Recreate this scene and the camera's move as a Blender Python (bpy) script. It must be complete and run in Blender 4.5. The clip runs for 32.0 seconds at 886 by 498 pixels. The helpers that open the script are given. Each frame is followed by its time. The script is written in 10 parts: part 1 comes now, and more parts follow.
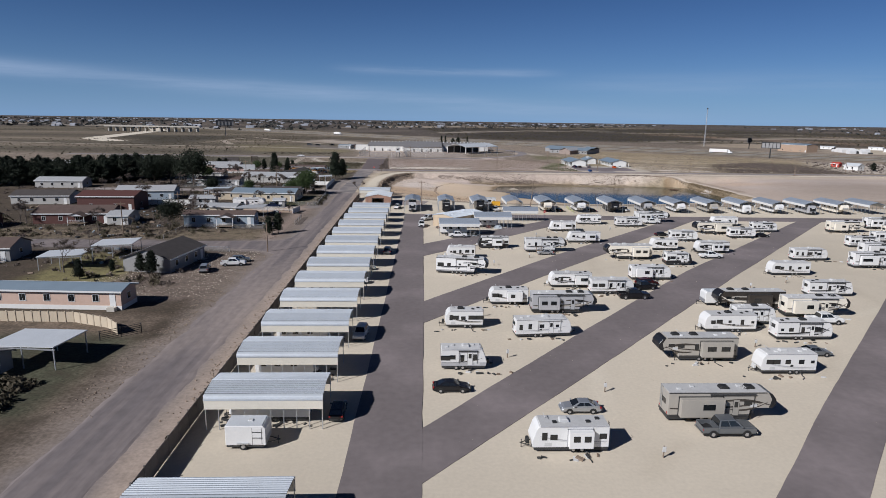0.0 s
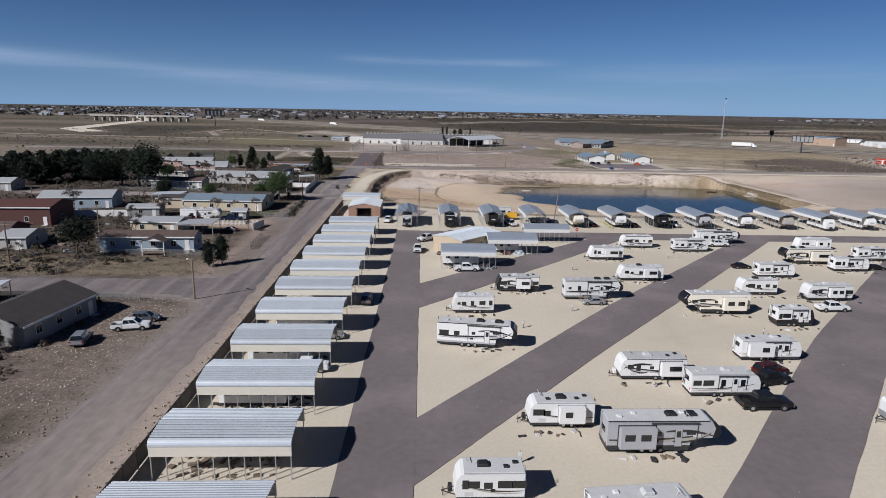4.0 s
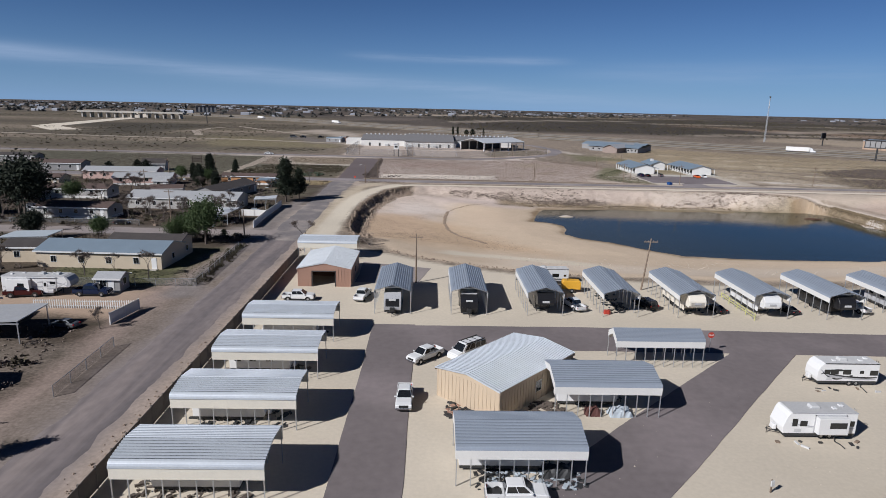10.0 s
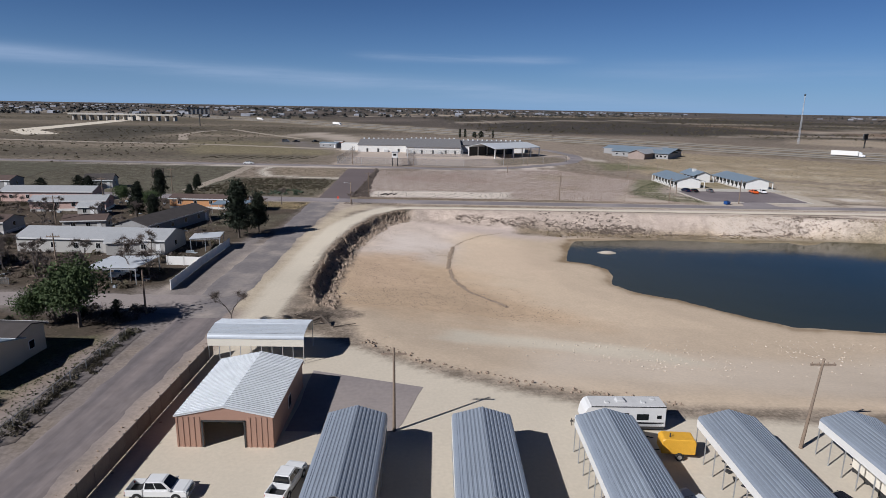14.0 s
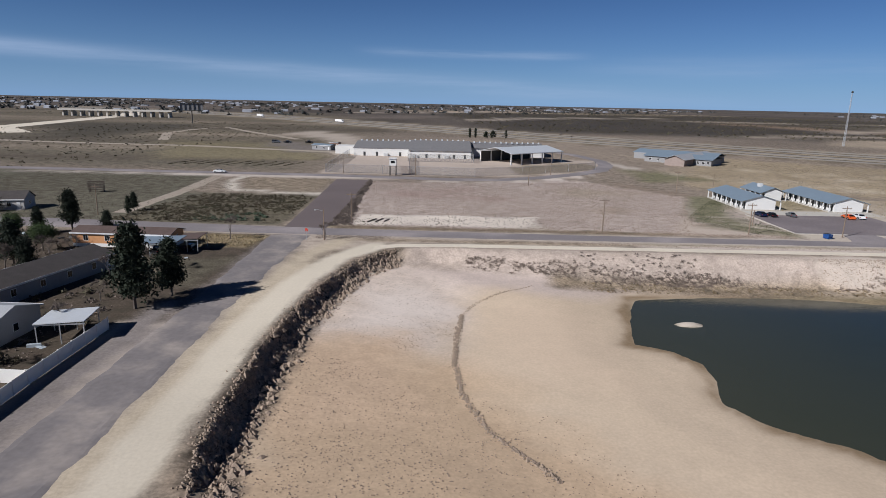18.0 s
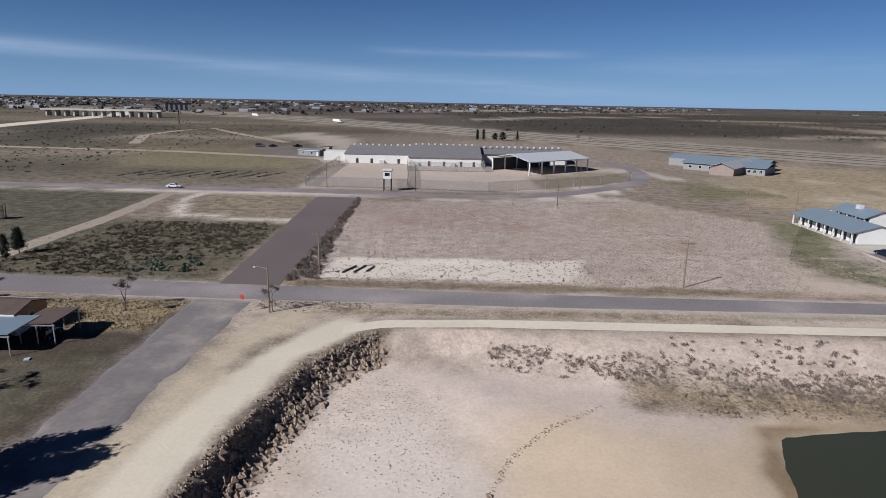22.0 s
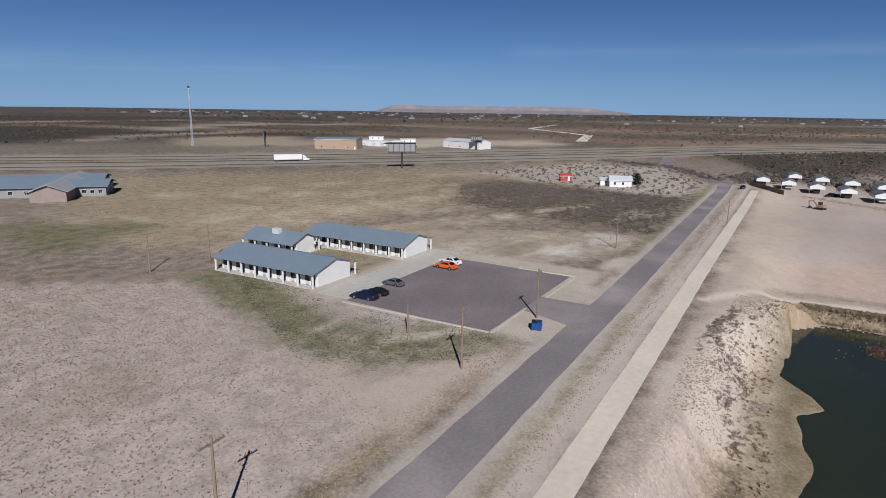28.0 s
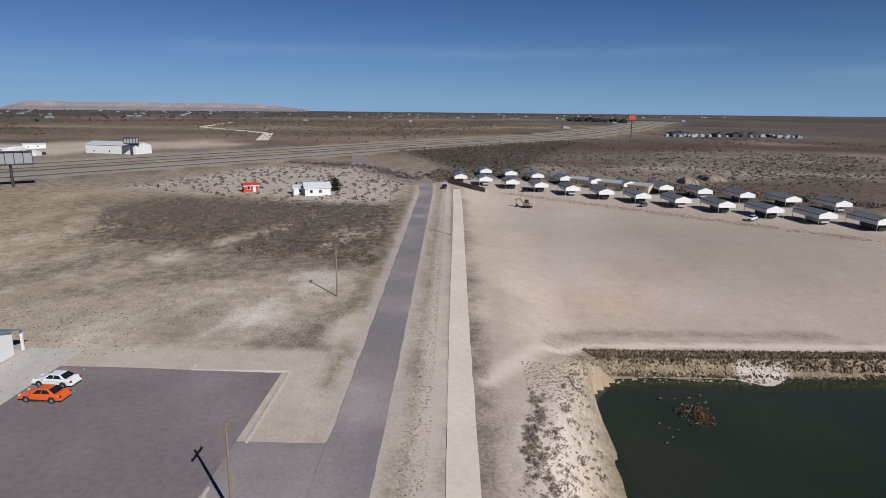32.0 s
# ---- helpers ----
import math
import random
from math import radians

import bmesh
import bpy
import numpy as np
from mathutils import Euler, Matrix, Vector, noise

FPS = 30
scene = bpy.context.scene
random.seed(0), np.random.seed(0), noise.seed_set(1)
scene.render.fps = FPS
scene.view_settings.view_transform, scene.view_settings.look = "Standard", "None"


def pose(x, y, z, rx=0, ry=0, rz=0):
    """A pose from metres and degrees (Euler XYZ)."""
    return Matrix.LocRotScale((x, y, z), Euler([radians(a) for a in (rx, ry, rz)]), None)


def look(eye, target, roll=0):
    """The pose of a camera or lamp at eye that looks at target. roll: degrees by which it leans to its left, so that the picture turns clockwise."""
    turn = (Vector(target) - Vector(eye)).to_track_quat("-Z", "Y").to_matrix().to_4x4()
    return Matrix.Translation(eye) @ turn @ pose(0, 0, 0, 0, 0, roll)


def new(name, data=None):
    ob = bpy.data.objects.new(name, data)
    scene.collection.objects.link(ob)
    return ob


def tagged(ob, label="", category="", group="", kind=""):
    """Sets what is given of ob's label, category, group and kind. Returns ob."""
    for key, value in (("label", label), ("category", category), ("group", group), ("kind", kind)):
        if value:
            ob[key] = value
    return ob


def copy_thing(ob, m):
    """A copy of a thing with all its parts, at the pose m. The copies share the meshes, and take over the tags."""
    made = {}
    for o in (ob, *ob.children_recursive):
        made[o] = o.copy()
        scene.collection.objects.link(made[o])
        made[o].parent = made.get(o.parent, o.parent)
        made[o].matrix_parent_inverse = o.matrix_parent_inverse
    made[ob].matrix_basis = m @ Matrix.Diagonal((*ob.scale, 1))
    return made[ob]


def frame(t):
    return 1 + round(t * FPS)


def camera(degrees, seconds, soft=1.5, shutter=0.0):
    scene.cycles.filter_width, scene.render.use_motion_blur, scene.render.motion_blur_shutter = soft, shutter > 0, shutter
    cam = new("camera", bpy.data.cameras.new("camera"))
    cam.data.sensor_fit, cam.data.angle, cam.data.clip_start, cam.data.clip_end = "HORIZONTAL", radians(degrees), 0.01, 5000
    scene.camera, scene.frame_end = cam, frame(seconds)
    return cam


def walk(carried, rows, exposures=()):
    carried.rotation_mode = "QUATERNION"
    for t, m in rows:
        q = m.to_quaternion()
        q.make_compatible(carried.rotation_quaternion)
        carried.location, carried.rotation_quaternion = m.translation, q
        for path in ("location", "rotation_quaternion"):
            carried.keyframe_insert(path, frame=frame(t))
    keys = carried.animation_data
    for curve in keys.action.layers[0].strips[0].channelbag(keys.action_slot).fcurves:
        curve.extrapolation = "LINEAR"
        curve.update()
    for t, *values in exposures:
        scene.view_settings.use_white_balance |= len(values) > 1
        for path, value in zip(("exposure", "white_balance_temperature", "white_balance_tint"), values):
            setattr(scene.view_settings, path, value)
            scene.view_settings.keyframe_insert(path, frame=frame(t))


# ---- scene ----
cam = camera(71.8, 32.0, 0.8)
PATH = [
    (0, (-0.299, 2.845, 29.668), (-0.22, 4.799, 29.248), 0.8),
    (0.5, (-0.604, 7.507, 29.722), (-0.52, 9.459, 29.297), 0.7),
    (1, (-0.711, 12.333, 29.75), (-0.623, 14.284, 29.321), 0.6),
    (1.5, (-0.671, 17.342, 29.741), (-0.581, 19.292, 29.309), 0.5),
    (2, (-0.49, 22.508, 29.754), (-0.4, 24.458, 29.318), 0.7),
    (2.5, (-0.214, 27.757, 29.782), (-0.124, 29.706, 29.341), 0.9),
    (3, (0.193, 33.301, 29.812), (0.278, 35.249, 29.367), 0.8),
    (3.5, (0.551, 39.202, 29.759), (0.631, 41.149, 29.309), 0.8),
    (5.5, (0.899, 63.745, 28.562), (0.98, 65.692, 28.112), 1.6),
    (6, (1.103, 69.539, 28.41), (1.182, 71.485, 27.959), 1.5),
    (6.5, (1.298, 75.277, 28.384), (1.373, 77.223, 27.93), 1.5),
    (7, (1.542, 80.914, 28.311), (1.614, 82.86, 27.856), 1.5),
    (7.5, (1.824, 86.653, 28.203), (1.89, 88.6, 27.749), 1.5),
    (8, (2.03, 92.184, 28.224), (2.093, 94.131, 27.769), 1.2),
    (8.5, (2.043, 97.614, 28.351), (2.106, 99.561, 27.896), 1.2),
    (9, (2.158, 102.926, 28.503), (2.218, 104.873, 28.048), 1.0),
    (9.5, (2.336, 108.464, 28.81), (2.393, 110.411, 28.354), 1.1),
    (10, (2.477, 114.274, 29.141), (2.527, 116.22, 28.684), 1.3),
    (10.5, (2.565, 120.222, 29.451), (2.615, 122.168, 28.995), 1.2),
    (11, (2.861, 125.998, 29.699), (2.906, 127.944, 29.241), 1.1),
    (11.5, (3.21, 131.706, 29.887), (3.25, 133.652, 29.427), 0.9),
    (12, (3.513, 137.556, 30.029), (3.547, 139.502, 29.567), 1.0),
    (12.5, (3.794, 143.228, 30.061), (3.824, 145.173, 29.598), 0.9),
    (13, (3.853, 149.104, 30.103), (3.882, 151.05, 29.642), 0.9),
    (13.5, (3.988, 155.023, 30.166), (4.015, 156.97, 29.707), 1.1),
    (14, (4.221, 160.85, 30.12), (4.247, 162.797, 29.661), 1.0),
    (14.5, (4.343, 167.245, 30.191), (4.367, 169.192, 29.736), 1.1),
    (16.5, (5.25, 192.678, 30.926), (5.256, 194.622, 30.457), 1.3),
    (17, (5.305, 198.668, 30.973), (5.309, 200.612, 30.503), 1.4),
    (17.5, (5.369, 204.865, 30.986), (5.37, 206.809, 30.516), 1.3),
    (18, (5.313, 211.08, 30.955), (5.312, 213.024, 30.483), 1.2),
    (18.5, (5.158, 217.1, 30.887), (5.156, 219.043, 30.415), 1.2),
    (19, (5.043, 223.125, 30.869), (5.039, 225.069, 30.396), 1.1),
    (19.5, (4.868, 229.152, 30.987), (4.863, 231.094, 30.512), 1.1),
    (20, (4.79, 235.242, 31.047), (4.783, 237.185, 30.571), 1.0),
    (20.5, (4.736, 241.367, 31.019), (4.727, 243.309, 30.542), 1.1),
    (21, (4.631, 247.749, 30.92), (4.62, 249.691, 30.444), 1.2),
    (21.5, (4.468, 254.104, 30.842), (4.454, 256.046, 30.366), 1.2),
    (22, (4.367, 260.28, 30.74), (4.353, 262.222, 30.264), 1.1),
    (22.5, (4.237, 266.378, 30.673), (4.22, 268.32, 30.196), 1.2),
    (23, (4.033, 272.52, 30.593), (4.016, 274.462, 30.117), 1.1),
    (23.5, (3.868, 278.707, 30.499), (3.851, 280.649, 30.024), 1.3),
    (24, (3.879, 284.97, 30.491), (3.894, 286.912, 30.015), 1.2),
    (24.5, (3.945, 291.117, 30.517), (4.139, 293.051, 30.044), 1.3),
    (25, (4.336, 297.196, 30.56), (4.869, 299.066, 30.093), 1.5),
    (25.5, (5.258, 303.37, 30.612), (6.101, 305.124, 30.15), 1.6),
    (27.5, (15.243, 323.56, 31.11), (16.78, 324.758, 30.661), 0.9),
    (28, (18.943, 327.918, 31.211), (20.638, 328.88, 30.763), 0.8),
    (28.5, (23.233, 331.783, 31.269), (25.039, 332.518, 30.821), 0.8),
    (29, (27.933, 335.018, 31.272), (29.808, 335.547, 30.824), 0.9),
    (29.5, (32.975, 337.604, 31.239), (34.888, 337.98, 30.792), 0.8),
    (30, (38.517, 339.615, 31.214), (40.439, 339.938, 30.765), 0.8),
    (30.5, (44.432, 340.935, 31.151), (46.365, 341.182, 30.702), 0.9),
    (31, (50.478, 341.901, 30.955), (52.423, 342.025, 30.509), 0.9),
    (31.5, (56.689, 342.609, 30.74), (58.637, 342.688, 30.294), 0.7),
    (32, (62.943, 343.011, 30.551), (64.892, 343.033, 30.104), 0.6),
]
walk(cam, [(t, look(eye, target, roll)) for t, eye, target, roll in PATH], exposures=[(0, 0.06, 5880, 12), (20, 0.14, 5880, 12), (25, 0.12, 5880, 12), (28, 0.03, 5880, 12), (30, 0.04, 5880, 12), (32, 0.06, 5880, 12)])

# ---- light ----
SUN_AZ = math.atan2(-0.805, -0.593)      # from +y towards +x, the way to the sun
SUN_EL = radians(35.0)
sun_dir = Vector((math.sin(SUN_AZ) * math.cos(SUN_EL), math.cos(SUN_AZ) * math.cos(SUN_EL), math.sin(SUN_EL)))
sun_data = bpy.data.lights.new("sun", "SUN")
sun_data.energy, sun_data.angle, sun_data.color = 5.0, radians(0.55), (1.0, 0.95, 0.88)
sun = new("sun", sun_data)
sun.matrix_world = look((0, 0, 200), Vector((0, 0, 200)) - sun_dir)

world = bpy.data.worlds.new("sky_world")
scene.world = world
world.use_nodes = True
wn, wl = world.node_tree.nodes, world.node_tree.links
wn.clear()
sky = wn.new("ShaderNodeTexSky")
sky.sky_type, sky.sun_disc = "NISHITA", False
sky.sun_elevation, sky.sun_rotation = SUN_EL, SUN_AZ
sky.altitude, sky.air_density, sky.dust_density, sky.ozone_density = 1500, 0.95, 0.30, 5.0
# thin high cirrus, drawn out along the wind
coord = wn.new("ShaderNodeTexCoord")
mapping = wn.new("ShaderNodeMapping")
mapping.inputs["Scale"].default_value = (1.6, 1.6, 22.0)
wisp = wn.new("ShaderNodeTexNoise")
wisp.inputs["Scale"].default_value, wisp.inputs["Detail"].default_value, wisp.inputs["Roughness"].default_value = 1.6, 8, 0.6


def sky_math(op, a, b):
    node = wn.new("ShaderNodeMath")
    node.operation = op
    for i, v in enumerate((a, b)):
        if isinstance(v, (int, float)):
            node.inputs[i].default_value = v
        elif v is not None:
            wl.new(v, node.inputs[i])
    return node.outputs[0]


axes = wn.new("ShaderNodeSeparateXYZ")
wl.new(coord.outputs["Generated"], axes.inputs[0])
# long low streaks: how far a direction lies above or below the line of each
streaks = None
for z0, slope, thick, x0, x1, gain in ((0.026, -0.053, 0.008, -0.85, 0.05, 1.5), (0.071, -0.010, 0.004, -0.06, 0.14, 1.7), (0.052, 0.0, 0.010, 0.35, 0.75, 0.8), (0.085, 0.0, 0.007, 0.93, 1.0, 0.45)):
    off = sky_math("SUBTRACT", axes.outputs["Z"], sky_math("MULTIPLY", axes.outputs["X"], slope))
    off = sky_math("DIVIDE", sky_math("SUBTRACT", off, z0), thick)
    bell = sky_math("POWER", 0.6, sky_math("MULTIPLY", off, off))
    ends = wn.new("ShaderNodeMapRange")
    ends.interpolation_type = "SMOOTHSTEP"
    ends.inputs["From Min"].default_value, ends.inputs["From Max"].default_value = 0.5, 1.0
    ends.inputs["To Min"].default_value, ends.inputs["To Max"].default_value = gain, 0.0
    wl.new(sky_math("ABSOLUTE", sky_math("DIVIDE", sky_math("SUBTRACT", axes.outputs["X"], (x0 + x1) / 2), (x1 - x0)), None), ends.inputs["Value"])
    one = sky_math("MULTIPLY", bell, ends.outputs["Result"])
    streaks = one if streaks is None else sky_math("ADD", streaks, one)
thin = wn.new("ShaderNodeMapRange")
thin.inputs["From Min"].default_value, thin.inputs["From Max"].default_value = 0.32, 0.72
thin.inputs["To Min"].default_value, thin.inputs["To Max"].default_value = 0.02, 0.55
mix = wn.new("ShaderNodeMix")
mix.data_type = "RGBA"
mix.inputs["B"].default_value = (11.5, 11.6, 12.0, 1)
back = wn.new("ShaderNodeBackground")
back.inputs["Strength"].default_value = 0.0415
wout = wn.new("ShaderNodeOutputWorld")
wl.new(coord.outputs["Generated"], mapping.inputs["Vector"])
wl.new(mapping.outputs["Vector"], wisp.inputs["Vector"])
wl.new(wisp.outputs["Fac"], thin.inputs["Value"])
wl.new(sky_math("MULTIPLY", streaks, thin.outputs["Result"]), mix.inputs["Factor"])
# pale blue haze that thins out upwards from the skyline
haze = wn.new("ShaderNodeMix")
haze.data_type = "RGBA"
haze.inputs["B"].default_value = (7.2, 9.8, 12.6, 1)
wl.new(sky_math("MINIMUM", sky_math("MULTIPLY", sky_math("POWER", 0.5, sky_math("DIVIDE", sky_math("MAXIMUM", axes.outputs["Z"], 0.0), 0.05)), 0.58), 1.0), haze.inputs["Factor"])
wl.new(sky.outputs["Color"], haze.inputs["A"])
wl.new(haze.outputs["Result"], mix.inputs["A"])
hue = wn.new("ShaderNodeMix")
hue.data_type, hue.blend_type = "RGBA", "MULTIPLY"
hue.inputs["Factor"].default_value = 1.0
hue.inputs["B"].default_value = (0.74, 0.92, 1.16, 1)
# thin dry air: the blue deepens steadily from the skyline to overhead
deep = wn.new("ShaderNodeMix")
deep.data_type, deep.blend_type = "RGBA", "MULTIPLY"
deep.inputs["B"].default_value = (0.02, 0.07, 0.17, 1)
wl.new(sky_math("POWER", sky_math("MAXIMUM", axes.outputs["Z"], 0.0), 0.8), deep.inputs["Factor"])
wl.new(mix.outputs["Result"], deep.inputs["A"])
wl.new(deep.outputs["Result"], hue.inputs["A"])
wl.new(hue.outputs["Result"], back.inputs["Color"])
wl.new(back.outputs["Background"], wout.inputs["Surface"])


# ---- materials ----
def material(name, base, rough=0.8, metal=0.0, vary=0.12, scale=2.0, fine=18.0, bump=0.0, tone=None, random_tone=0.0, stain=0.0, spec=0.4):
    """A painted, earthen or metal surface: base colour with broad stains, fine grain and some relief."""
    m = bpy.data.materials.new(name)
    m.use_nodes = True
    n, l = m.node_tree.nodes, m.node_tree.links
    b = n["Principled BSDF"]
    b.inputs["Roughness"].default_value, b.inputs["Metallic"].default_value = rough, metal
    b.inputs["Specular IOR Level"].default_value = spec
    tc = n.new("ShaderNodeTexCoord")
    broad, grain = n.new("ShaderNodeTexNoise"), n.new("ShaderNodeTexNoise")
    for node, s, d in ((broad, scale, 4), (grain, fine, 6)):
        node.inputs["Scale"].default_value, node.inputs["Detail"].default_value = s, d
        l.new(tc.outputs["Object"], node.inputs["Vector"])
    add = n.new("ShaderNodeMath")
    add.operation = "ADD"
    l.new(broad.outputs["Fac"], add.inputs[0])
    l.new(grain.outputs["Fac"], add.inputs[1])
    rng = n.new("ShaderNodeMapRange")
    rng.inputs["From Min"].default_value, rng.inputs["From Max"].default_value = 0.6, 1.4
    rng.inputs["To Min"].default_value, rng.inputs["To Max"].default_value = 1 - vary, 1 + vary
    l.new(add.outputs[0], rng.inputs["Value"])
    last = rng.outputs["Result"]
    if random_tone:
        info = n.new("ShaderNodeObjectInfo")
        r2 = n.new("ShaderNodeMapRange")
        r2.inputs["To Min"].default_value, r2.inputs["To Max"].default_value = 1 - random_tone, 1 + random_tone
        l.new(info.outputs["Random"], r2.inputs["Value"])
        mul = n.new("ShaderNodeMath")
        mul.operation = "MULTIPLY"
        l.new(last, mul.inputs[0])
        l.new(r2.outputs["Result"], mul.inputs[1])
        last = mul.outputs[0]
    tint = n.new("ShaderNodeMix")
    tint.data_type = "RGBA"
    tint.inputs["A"].default_value = (*base, 1)
    tint.inputs["B"].default_value = (*(tone or [c * 0.6 for c in base]), 1)
    tr = n.new("ShaderNodeMapRange")
    tr.inputs["From Min"].default_value, tr.inputs["From Max"].default_value = 0.48, 0.75
    tr.inputs["To Max"].default_value = 1.0 if tone else stain
    l.new(broad.outputs["Fac"], tr.inputs["Value"])
    l.new(tr.outputs["Result"], tint.inputs["Factor"])
    vm = n.new("ShaderNodeVectorMath")
    vm.operation = "SCALE"
    l.new(tint.outputs["Result"], vm.inputs[0])
    l.new(last, vm.inputs["Scale"])
    l.new(vm.outputs["Vector"], b.inputs["Base Color"])
    if bump:
        bp = n.new("ShaderNodeBump")
        bp.inputs["Strength"].default_value, bp.inputs["Distance"].default_value = bump, 0.05
        l.new(grain.outputs["Fac"], bp.inputs["Height"])
        l.new(bp.outputs["Normal"], b.inputs["Normal"])
    return m


